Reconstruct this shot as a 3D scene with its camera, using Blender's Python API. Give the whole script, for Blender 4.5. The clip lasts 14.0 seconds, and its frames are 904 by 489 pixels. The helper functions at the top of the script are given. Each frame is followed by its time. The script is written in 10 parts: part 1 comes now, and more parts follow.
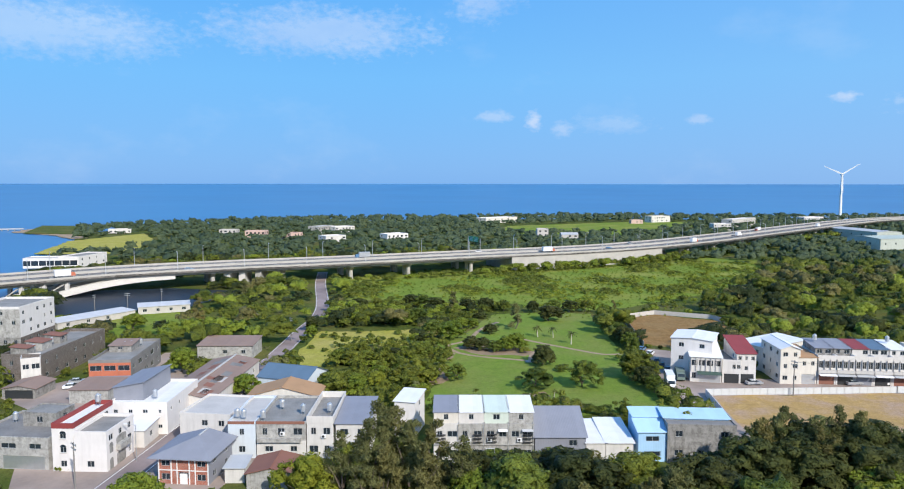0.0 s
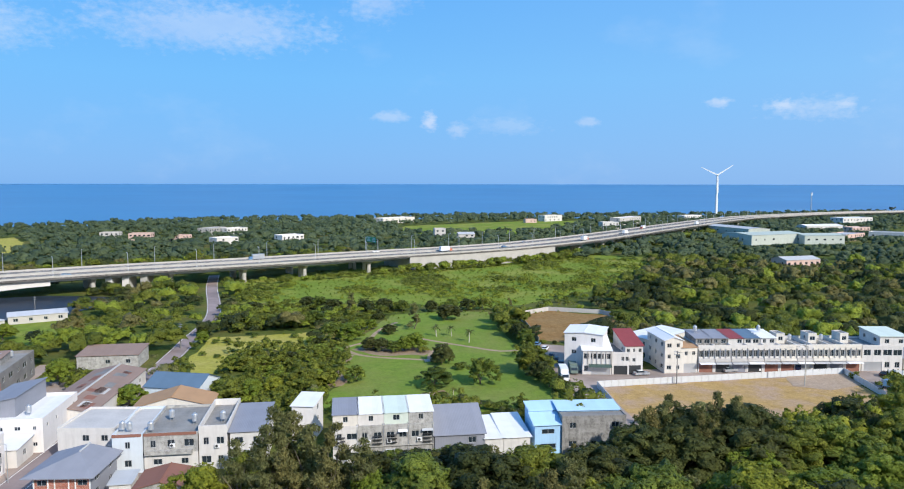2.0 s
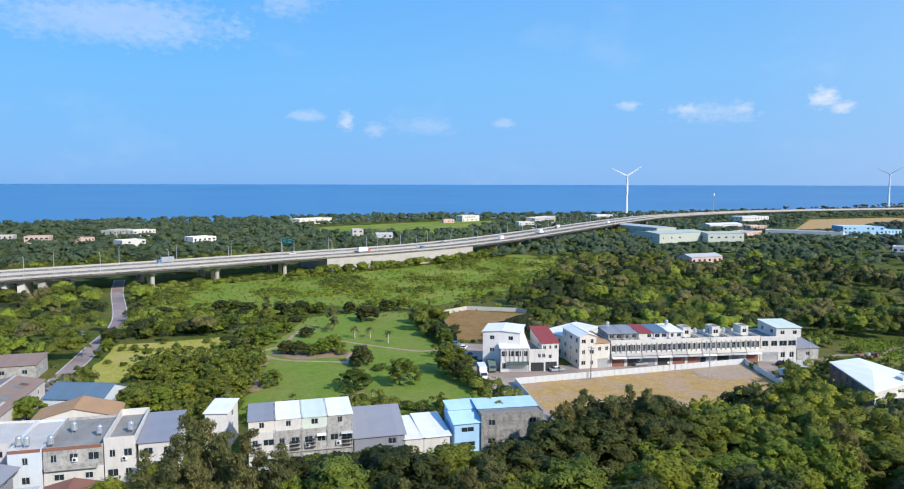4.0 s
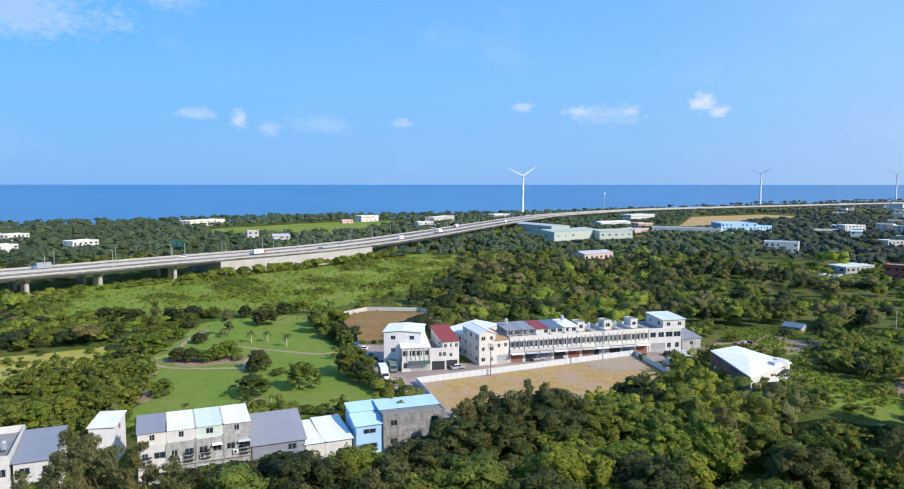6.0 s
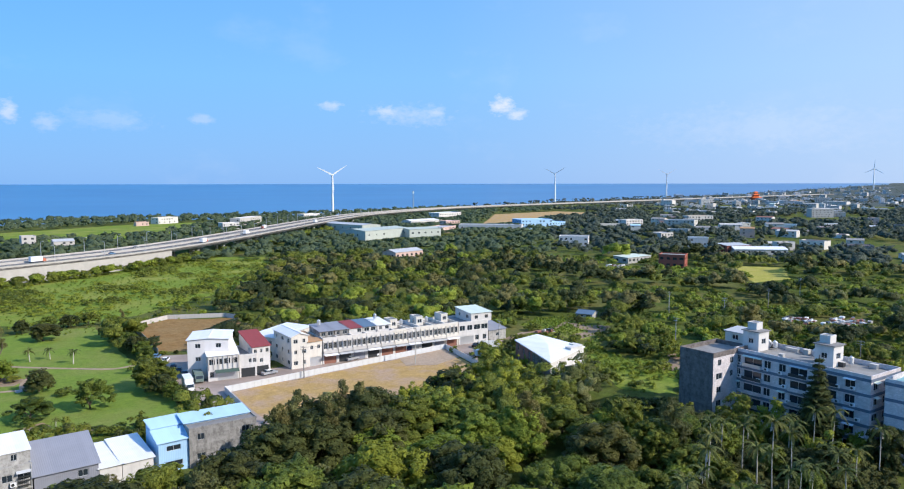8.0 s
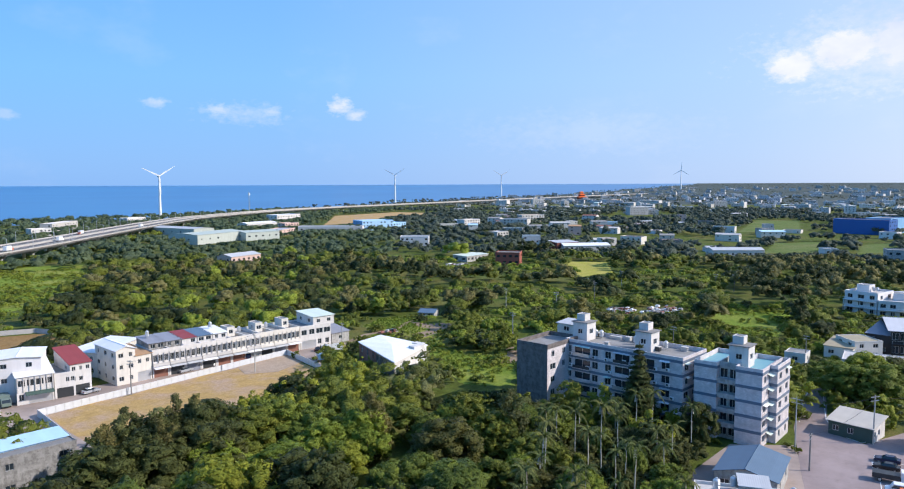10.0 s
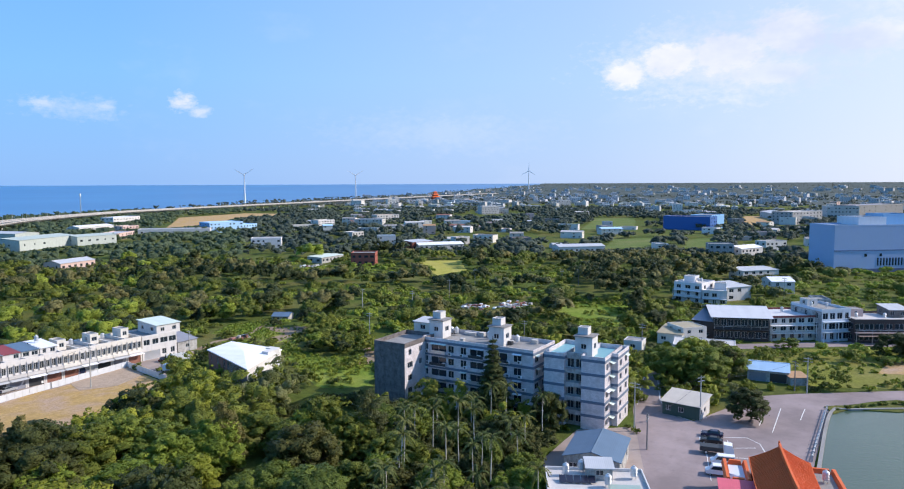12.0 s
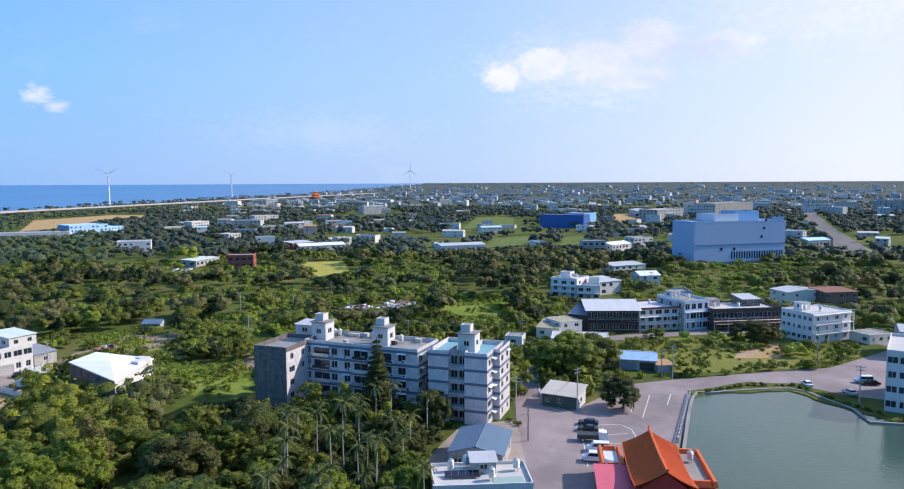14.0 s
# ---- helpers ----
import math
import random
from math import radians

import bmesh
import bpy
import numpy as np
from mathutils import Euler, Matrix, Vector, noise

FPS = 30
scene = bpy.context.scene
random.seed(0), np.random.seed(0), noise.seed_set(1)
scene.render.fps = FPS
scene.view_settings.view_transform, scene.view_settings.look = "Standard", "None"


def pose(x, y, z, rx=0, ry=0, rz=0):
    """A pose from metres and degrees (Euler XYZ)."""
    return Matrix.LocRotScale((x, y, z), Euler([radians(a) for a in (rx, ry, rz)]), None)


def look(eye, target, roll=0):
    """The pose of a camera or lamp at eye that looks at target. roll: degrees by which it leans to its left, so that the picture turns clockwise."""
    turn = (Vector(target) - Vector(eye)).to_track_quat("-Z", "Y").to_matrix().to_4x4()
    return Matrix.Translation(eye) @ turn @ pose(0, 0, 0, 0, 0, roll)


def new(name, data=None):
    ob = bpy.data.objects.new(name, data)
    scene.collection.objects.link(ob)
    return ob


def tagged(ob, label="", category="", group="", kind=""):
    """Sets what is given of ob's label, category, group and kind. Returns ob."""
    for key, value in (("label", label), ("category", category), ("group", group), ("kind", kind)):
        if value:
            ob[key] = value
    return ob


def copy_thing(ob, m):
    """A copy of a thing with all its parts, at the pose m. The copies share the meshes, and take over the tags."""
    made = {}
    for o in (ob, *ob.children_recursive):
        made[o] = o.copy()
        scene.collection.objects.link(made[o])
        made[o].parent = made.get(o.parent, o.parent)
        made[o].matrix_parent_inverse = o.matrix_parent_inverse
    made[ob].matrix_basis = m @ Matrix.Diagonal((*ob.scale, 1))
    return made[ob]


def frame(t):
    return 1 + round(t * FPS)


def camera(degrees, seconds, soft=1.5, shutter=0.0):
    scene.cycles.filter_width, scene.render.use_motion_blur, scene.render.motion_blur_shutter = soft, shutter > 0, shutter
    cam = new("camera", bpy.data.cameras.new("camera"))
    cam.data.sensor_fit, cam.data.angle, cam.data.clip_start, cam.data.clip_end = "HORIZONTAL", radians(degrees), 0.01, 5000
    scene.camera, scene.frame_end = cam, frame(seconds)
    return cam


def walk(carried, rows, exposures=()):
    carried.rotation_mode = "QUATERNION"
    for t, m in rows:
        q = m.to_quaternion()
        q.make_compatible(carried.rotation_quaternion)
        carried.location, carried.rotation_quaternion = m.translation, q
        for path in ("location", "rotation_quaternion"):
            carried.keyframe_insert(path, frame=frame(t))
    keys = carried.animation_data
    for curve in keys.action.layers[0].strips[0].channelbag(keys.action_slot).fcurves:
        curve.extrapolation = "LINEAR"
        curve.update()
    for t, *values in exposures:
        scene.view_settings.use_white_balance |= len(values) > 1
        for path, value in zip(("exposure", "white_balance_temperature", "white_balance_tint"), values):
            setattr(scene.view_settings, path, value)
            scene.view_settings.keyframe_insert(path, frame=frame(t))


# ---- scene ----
EYE = 54.0
cam = camera(64.94, 14.0, 1.1)
PATH = [
    (0.0, pose(0, 0, EYE, 85.11, -0.05, 0.00)),
    (0.5, pose(0, 0, EYE, 85.11, -0.07, -2.25)),
    (1.0, pose(0, 0, EYE, 85.11, -0.08, -4.29)),
    (1.5, pose(0, 0, EYE, 85.12, -0.07, -6.31)),
    (2.0, pose(0, 0, EYE, 85.13, -0.07, -8.26)),
    (2.5, pose(0, 0, EYE, 85.14, -0.10, -9.96)),
    (5.0, pose(0, 0, EYE, 85.18, -0.06, -18.44)),
    (5.5, pose(0, 0, EYE, 85.18, -0.02, -20.46)),
    (6.0, pose(0, 0, EYE, 85.17, -0.02, -22.98)),
    (6.5, pose(0, 0, EYE, 85.16, -0.02, -26.50)),
    (7.0, pose(0, 0, EYE, 85.14, -0.02, -30.34)),
    (7.5, pose(0, 0, EYE, 85.14, -0.05, -34.25)),
    (8.0, pose(0, 0, EYE, 85.10, 0.08, -38.18)),
    (10.5, pose(0, 0, EYE, 85.15, 0.19, -53.85)),
    (11.0, pose(0, 0, EYE, 85.12, 0.17, -56.77)),
    (11.5, pose(0, 0, EYE, 85.12, 0.21, -59.70)),
    (12.0, pose(0, 0, EYE, 85.11, 0.23, -62.64)),
    (12.5, pose(0, 0, EYE, 85.08, 0.26, -65.57)),
    (13.0, pose(0, 0, EYE, 85.06, 0.24, -67.95)),
    (13.5, pose(0, 0, EYE, 85.06, 0.29, -70.10)),
    (14.0, pose(0, 0, EYE, 85.05, 0.26, -72.13)),
]
walk(cam, PATH, [(0.0, -0.05, 6500, 11), (6.0, 0.0, 6500, 12), (10.5, 0.05, 6500, 16), (14.0, 0.05, 6500, 17)])

# ---- sky and sun ----
SUN_AZ, SUN_EL = 149.0, 35.0          # degrees clockwise from +y, and above the horizon


def bearing(az, r, z=0.0):
    return Vector((r * math.sin(radians(az)), r * math.cos(radians(az)), z))


world = bpy.data.worlds.new("sky")
scene.world = world
world.use_nodes = True


class Nodes:
    """A short hand for node trees."""

    def __init__(self, tree):
        self.tree = tree
        tree.nodes.clear()

    def add(self, kind, **values):
        n = self.tree.nodes.new(kind)
        for k, v in values.items():
            self.put(n.inputs[k], v)
        return n

    def put(self, socket, v):
        if isinstance(v, bpy.types.NodeSocket):
            self.tree.links.new(v, socket)
        else:
            socket.default_value = v

    def math(self, op, a, b=0.0, clamp=False):
        n = self.tree.nodes.new("ShaderNodeMath")
        n.operation, n.use_clamp = op, clamp
        self.put(n.inputs[0], a)
        self.put(n.inputs[1], b)
        return n.outputs[0]

    def ramp(self, fac, *stops):
        n = self.tree.nodes.new("ShaderNodeValToRGB")
        self.put(n.inputs[0], fac)
        e = n.color_ramp.elements
        while len(e) < len(stops):
            e.new(0.5)
        for el, (p, c) in zip(e, stops):
            el.position = p
            el.color = (*c, 1) if not isinstance(c, (int, float)) else (c, c, c, 1)
        return n.outputs[0]

    def mix(self, fac, a, b, blend="MIX"):
        n = self.tree.nodes.new("ShaderNodeMix")
        n.data_type, n.blend_type = "RGBA", blend
        self.put(n.inputs[0], fac)
        self.put(n.inputs[6], (*a, 1) if isinstance(a, tuple) else a)
        self.put(n.inputs[7], (*b, 1) if isinstance(b, tuple) else b)
        return n.outputs[2]

    def noise(self, vec, scale, detail=4.0, rough=0.55):
        n = self.add("ShaderNodeTexNoise", Scale=scale, Detail=detail, Roughness=rough)
        if vec is not None:
            self.put(n.inputs["Vector"], vec)
        return n.outputs[0]


def build_sky():
    k = Nodes(world.node_tree)
    sky = k.add("ShaderNodeTexSky")
    sky.sky_type, sky.sun_disc, sky.altitude = "NISHITA", False, 50
    sky.sun_elevation, sky.sun_rotation = radians(SUN_EL), radians(SUN_AZ)
    sky.air_density, sky.dust_density, sky.ozone_density = 1.0, 0.6, 2.0
    tc = k.add("ShaderNodeTexCoord")
    sep = k.add("ShaderNodeSeparateXYZ", Vector=tc.outputs["Generated"])
    x, y, z = sep.outputs
    flat = k.math("SQRT", k.math("ADD", k.math("MULTIPLY", x, x), k.math("MULTIPLY", y, y)))
    az = k.math("MULTIPLY", k.math("ARCTAN2", x, y), 57.2958)
    el = k.math("MULTIPLY", k.math("ARCTAN2", z, flat), 57.2958)
    # clear-air colour: deeper blue aloft, a violet-blue haze low down, whiter towards the sun
    base = k.ramp(k.math("DIVIDE", k.math("MAXIMUM", el, 0.0), 90.0), (0.0, SKY_LOW), (0.09, SKY_MID), (0.18, SKY_HIGH), (1.0, SKY_TOP))
    toward = k.math("ABSOLUTE", k.math("SUBTRACT", az, SUN_AZ))
    veil = k.ramp(k.math("DIVIDE", toward, 180.0), (0.12, 1.0), (0.26, 0.85), (0.42, 0.40), (0.62, 0.10), (0.85, 0.0))
    low = k.ramp(k.math("DIVIDE", el, 60.0), (0.0, 1.0), (0.5, 0.8), (1.0, 0.6))
    base = k.mix(k.math("MULTIPLY", veil, low), base, VEIL)
    tone = k.mix(0.88, sky.outputs[0], k.mix(1.0, base, (SKY_GAIN,) * 3, "MULTIPLY"))
    # clouds: soft patches of vapour torn by noise
    warp = k.add("ShaderNodeCombineXYZ", X=k.math("MULTIPLY", az, 0.06), Y=k.math("MULTIPLY", el, 0.10))
    fine = k.math("ADD", k.math("MULTIPLY", k.noise(warp.outputs[0], 6.0, 8.0, 0.6), 0.5), k.math("MULTIPLY", k.noise(warp.outputs[0], 24.0, 7.0, 0.62), 0.5))
    broad = k.noise(warp.outputs[0], 1.4, 5.0, 0.6)
    cloud = 0.0
    for caz, cel, w, h, amount, torn in CLOUDS:
        dx = k.math("DIVIDE", k.math("SUBTRACT", az, caz), w * 1.5)
        dy = k.math("DIVIDE", k.math("SUBTRACT", el, cel), h * 1.5)
        d = k.math("SQRT", k.math("ADD", k.math("MULTIPLY", dx, dx), k.math("MULTIPLY", dy, dy)))
        core = k.math("SUBTRACT", 1.0, d, True)
        edge = k.math("SUBTRACT", 0.76, k.math("MULTIPLY", core, 0.30 + 0.34 / torn))
        body = k.math("MULTIPLY", k.math("SUBTRACT", fine, edge), 3.2, True)
        body = k.math("MULTIPLY", k.math("MULTIPLY", body, k.math("MULTIPLY", core, 5.0, True)), amount)
        cloud = k.math("MAXIMUM", cloud, body)
    thin = k.math("MULTIPLY", k.ramp(broad, (0.55, 0.0), (0.80, 1.0)), 0.12)
    cloud = k.math("MAXIMUM", cloud, thin, True)
    white = k.mix(k.ramp(broad, (0.35, 0.0), (0.65, 1.0)), CLOUD_DIM, CLOUD_LIT)
    tone = k.mix(cloud, tone, k.mix(1.0, white, (SKY_GAIN,) * 3, "MULTIPLY"))
    bg = k.add("ShaderNodeBackground", Color=tone, Strength=SKY_STRENGTH)
    out = k.add("ShaderNodeOutputWorld", Surface=bg.outputs[0])


SKY_STRENGTH = 0.10
SKY_GAIN = 10.5
SKY_LOW, SKY_MID, SKY_HIGH, SKY_TOP = (0.175, 0.455, 0.92), (0.16, 0.52, 1.0), (0.11, 0.45, 1.0), (0.06, 0.26, 0.80)
VEIL = (0.90, 0.96, 1.0)
CLOUD_DIM, CLOUD_LIT = (0.62, 0.72, 0.95), (0.98, 1.0, 1.0)
# azimuth, elevation, half width, half height, amount, torn
CLOUDS = [
    (-10.0, 11.6, 10.0, 2.2, 0.36, 0.8), (-31.0, 10.6, 13.0, 2.4, 0.30, 0.8), (2.5, 14.2, 3.5, 2.4, 0.28, 1.0),
    (6.5, 5.0, 0.9, 1.3, 0.55, 1.0), (8.7, 4.3, 1.0, 0.9, 0.30, 1.0), (3.2, 5.3, 1.9, 0.6, 0.30, 0.9),
    (12.5, 4.6, 4.0, 1.0, 0.16, 1.0), (19.0, 4.9, 1.0, 0.5, 0.30, 0.8), (28.6, 6.1, 1.2, 0.5, 0.5, 1.0),
    (35.0, 5.4, 4.8, 1.2, 0.30, 1.3), (33.0, 5.7, 1.3, 0.7, 0.5, 1.2), (37.0, 5.6, 1.3, 0.6, 0.42, 1.2),
    (42.1, 6.1, 1.2, 0.9, 0.75, 1.0), (43.3, 5.4, 1.1, 0.6, 0.6, 1.0), (83.5, 9.0, 11.0, 3.6, 0.5, 0.8),
    (76.2, 8.3, 2.0, 1.3, 0.9, 0.6), (79.4, 9.2, 2.6, 1.6, 0.95, 0.55), (83.6, 9.4, 3.6, 2.0, 0.9, 0.55), (87.6, 10.5, 3.4, 1.9, 0.9, 0.55), (92.5, 9.9, 3.6, 1.3, 0.75, 0.6), (86.0, 8.0, 4.4, 1.2, 0.7, 0.6),
    (100.0, 12.0, 16.0, 4.0, 0.35, 1.2), (62.0, 4.0, 12.0, 2.2, 0.14, 1.0),
]
build_sky()
sun = new("sun", bpy.data.lights.new("sun", "SUN"))
sun.data.energy, sun.data.angle, sun.data.color = 5.0, radians(0.6), (1.0, 0.95, 0.86)
sun.matrix_world = look(bearing(SUN_AZ, 100, 100 * math.tan(radians(SUN_EL))), (0, 0, 0))


# ---- materials ----
def material(name):
    m = bpy.data.materials.new(name)
    m.use_nodes = True
    return m, Nodes(m.node_tree)


def finish(k, color, rough, bump=None, strength=0.3, distance=0.05, metal=0.0, spec=0.5):
    p = k.add("ShaderNodeBsdfPrincipled", Metallic=metal)
    k.put(p.inputs["Base Color"], (*color, 1) if isinstance(color, tuple) else color)
    k.put(p.inputs["Roughness"], rough)
    k.put(p.inputs["Specular IOR Level"], spec)
    if bump is not None:
        b = k.add("ShaderNodeBump", Strength=strength, Distance=distance, Height=bump)
        k.put(p.inputs["Normal"], b.outputs[0])
    k.add("ShaderNodeOutputMaterial", Surface=p.outputs[0])
    return p


def shade(c, f):
    return tuple(min(1.0, v * f) for v in c)


def plaster(name, color, stain=0.35, rough=0.8):
    """Painted render on masonry: a mottled coat with rain streaks."""
    m, k = material(name)
    tc = k.add("ShaderNodeTexCoord").outputs["Object"]
    mp = k.add("ShaderNodeMapping", Vector=tc, Scale=(1.0, 1.0, 0.12))
    streak = k.ramp(k.noise(mp.outputs[0], 1.1, 7.0, 0.7), (0.48, 0.0), (0.74, 1.0))
    blotch = k.ramp(k.noise(tc, 0.45, 7.0, 0.7), (0.38, 0.0), (0.66, 1.0))
    c = k.mix(k.math("MULTIPLY", blotch, 0.9 * stain), color, shade(color, 0.72))
    c = k.mix(k.math("MULTIPLY", streak, stain * 0.55), c, (color[0] * 0.36, color[1] * 0.35, color[2] * 0.33))
    if stain > 0.5:
        grime = k.ramp(k.noise(tc, 0.9, 9.0, 0.78), (0.47, 0.0), (0.60, 1.0))
        c = k.mix(k.math("MULTIPLY", grime, 0.62 * stain), c, (color[0] * 0.28, color[1] * 0.27, color[2] * 0.25))
        pale = k.ramp(k.noise(tc, 0.6, 8.0, 0.72), (0.52, 0.0), (0.64, 1.0))
        c = k.mix(k.math("MULTIPLY", pale, 0.5), c, shade(color, 1.45))
    finish(k, c, rough, k.noise(tc, 9.0, 4.0), 0.25, 0.03)
    return m


def sheet_metal(name, color, rough=0.42, rust=0.15, axis="x", pitch=0.32, metal=0.0):
    """Ribbed roofing sheet, faded and a little rusty; ribs every pitch metres along an axis."""
    m, k = material(name)
    tc = k.add("ShaderNodeTexCoord").outputs["Object"]
    sep = k.add("ShaderNodeSeparateXYZ", Vector=tc)
    a = sep.outputs[0 if axis == "x" else 1]
    rib = k.math("ABSOLUTE", k.math("SINE", k.math("MULTIPLY", a, math.pi / pitch)))
    lane = k.math("FRACT", k.math("MULTIPLY", k.math("SINE", k.math("MULTIPLY", k.math("FLOOR", k.math("DIVIDE", a, pitch * 3)), 12.9)), 43.7))
    fade = k.noise(tc, 0.35, 5.0, 0.6)
    spots = k.ramp(k.noise(tc, 2.2, 7.0, 0.7), (0.56, 0.0), (0.75, 1.0))
    c = k.mix(k.math("MULTIPLY", lane, 0.22), color, shade(color, 0.72))
    c = k.mix(k.ramp(fade, (0.35, 0.0), (0.7, 0.35)), c, shade(color, 1.25))
    c = k.mix(k.math("MULTIPLY", spots, rust), c, (0.20, 0.12, 0.08))
    finish(k, c, rough + 0.12, rib, 0.28, 0.04, metal, 0.3)
    return m


def concrete(name, color, stain=0.6, rough=0.85):
    m, k = material(name)
    tc = k.add("ShaderNodeTexCoord").outputs["Object"]
    big = k.ramp(k.noise(tc, 0.22, 6.0, 0.65), (0.36, 0.0), (0.68, 1.0))
    small = k.noise(tc, 3.0, 6.0, 0.65)
    c = k.mix(k.math("MULTIPLY", big, stain), color, shade(color, 0.5))
    c = k.mix(k.ramp(small, (0.4, 0.0), (0.75, 0.5)), c, shade(color, 1.3))
    finish(k, c, rough, small, 0.4, 0.03)
    return m


def tile_grid(name, color, joint, size=0.3, rough=0.5):
    m, k = material(name)
    tc = k.add("ShaderNodeTexCoord").outputs["Object"]
    sep = k.add("ShaderNodeSeparateXYZ", Vector=tc)
    u = k.math("ADD", sep.outputs[0], sep.outputs[1])
    flat = k.add("ShaderNodeCombineXYZ", X=u, Y=sep.outputs[2])
    br = k.add("ShaderNodeTexBrick", Vector=flat.outputs[0], Scale=1.0, Color1=(*color, 1), Color2=(*shade(color, 0.8), 1), Mortar=(*joint, 1))
    br.inputs["Brick Width"].default_value, br.inputs["Row Height"].default_value, br.inputs["Mortar Size"].default_value = size * 2, size, size * 0.08
    st = k.ramp(k.noise(tc, 0.6, 6.0, 0.65), (0.4, 0.0), (0.7, 0.55))
    finish(k, k.mix(st, br.outputs[0], shade(color, 0.45)), rough, br.outputs[1], 0.3, -0.02)
    return m


def leafage(name, dark, light, patch=0.12, glow=0.3, fine=3.2, ragged=True):
    """Leaves: tone differs from leaf to leaf and from plant to plant; light passes through."""
    m, k = material(name)
    geo = k.add("ShaderNodeNewGeometry")
    info = k.add("ShaderNodeObjectInfo")
    big = k.noise(geo.outputs["Position"], patch, 3.0)
    f = k.math("ADD", k.math("MULTIPLY", geo.outputs["Random Per Island"], 0.45), k.math("MULTIPLY", k.ramp(big, (0.35, 0.0), (0.66, 1.0)), 0.42))
    f = k.math("ADD", f, k.math("MULTIPLY", k.math("SUBTRACT", info.outputs["Random"], 0.4), 0.5), True)
    c = k.mix(f, dark, light)
    warm = k.ramp(k.math("FRACT", k.math("MULTIPLY", info.outputs["Random"], 7.3)), (0.45, 0.0), (1.0, 0.75))
    c = k.mix(warm, c, k.mix(1.0, c, (1.35, 1.06, 0.9), "MULTIPLY"))
    shade_grain = k.noise(geo.outputs["Position"], fine, 5.0, 0.7)
    # the noise darkens the colour, painting shade into gaps between leaves
    c = k.mix(k.math("MULTIPLY", k.ramp(shade_grain, (0.40, 1.0), (0.56, 0.0)), 0.6), c, shade(dark, 0.7))
    bump = k.add("ShaderNodeBump", Strength=0.9, Distance=1.2 / fine, Height=shade_grain)
    d = k.add("ShaderNodeBsdfPrincipled", Roughness=0.6)
    k.put(d.inputs["Base Color"], c)
    k.put(d.inputs["Normal"], bump.outputs[0])
    k.put(d.inputs["Specular IOR Level"], 0.2)
    tr = k.add("ShaderNodeBsdfTranslucent")
    k.put(tr.inputs[0], k.mix(1.0, c, (1.1, 1.15, 0.5), "MULTIPLY"))
    mixed = k.add("ShaderNodeMixShader", Fac=glow)
    k.put(mixed.inputs[1], d.outputs[0])
    k.put(mixed.inputs[2], tr.outputs[0])
    # leaves are ragged: fine gaps between the leaflets of a spray
    gap = k.add("ShaderNodeMixShader", Fac=k.ramp(k.noise(geo.outputs["Position"], fine * 0.8, 3.0, 0.6), (0.425, 1.0), (0.455, 0.0)))
    k.put(gap.inputs[1], mixed.outputs[0])
    k.put(gap.inputs[2], k.add("ShaderNodeBsdfTransparent").outputs[0])
    k.add("ShaderNodeOutputMaterial", Surface=(gap if ragged else mixed).outputs[0])
    return m


def turf(name, dark, light, dry, amount=0.35, scale=0.03):
    """Grass seen from a height: tufts, patches and dry spots."""
    m, k = material(name)
    geo = k.add("ShaderNodeNewGeometry").outputs["Position"]
    big = k.noise(geo, scale, 6.0, 0.6)
    mid = k.noise(geo, 0.35, 6.0, 0.7)
    tuft = k.noise(geo, 2.5, 5.0, 0.7)
    c = k.mix(k.ramp(mid, (0.3, 0.0), (0.7, 1.0)), dark, light)
    c = k.mix(k.math("MULTIPLY", k.ramp(big, (0.45, 0.0), (0.68, 1.0)), amount * 2, True), c, dry)
    clump = k.noise(geo, 0.9, 6.0, 0.7)
    c = k.mix(k.math("MULTIPLY", k.ramp(clump, (0.45, 0.0), (0.62, 1.0)), 0.4), c, shade(dark, 0.75))
    c = k.mix(k.math("MULTIPLY", k.ramp(tuft, (0.42, 0.0), (0.62, 1.0)), 0.45), c, shade(dark, 0.6))
    finish(k, c, 0.95, tuft, 0.9, 0.25, spec=0.1)
    return m


def asphalt(name, color):
    m, k = material(name)
    geo = k.add("ShaderNodeNewGeometry").outputs["Position"]
    big = k.noise(geo, 0.06, 6.0, 0.65)
    fine = k.noise(geo, 6.0, 4.0)
    c = k.mix(k.ramp(big, (0.38, 0.0), (0.66, 1.0)), shade(color, 0.8), shade(color, 1.25))
    c = k.mix(k.ramp(k.noise(geo, 0.5, 7.0, 0.7), (0.55, 0.0), (0.75, 0.4)), c, shade(color, 0.55))
    finish(k, c, 0.9, fine, 0.3, 0.02, spec=0.3)
    return m


def plain(name, color, rough=0.5, metal=0.0, vary=0.2):
    m, k = material(name)
    tc = k.add("ShaderNodeTexCoord").outputs["Object"]
    c = k.mix(k.math("MULTIPLY", k.ramp(k.noise(tc, 1.3, 6.0, 0.65), (0.35, 0.0), (0.7, 1.0)), vary), color, shade(color, 0.5))
    finish(k, c, rough, k.noise(tc, 8.0, 3.0), 0.1, 0.02, metal)
    return m


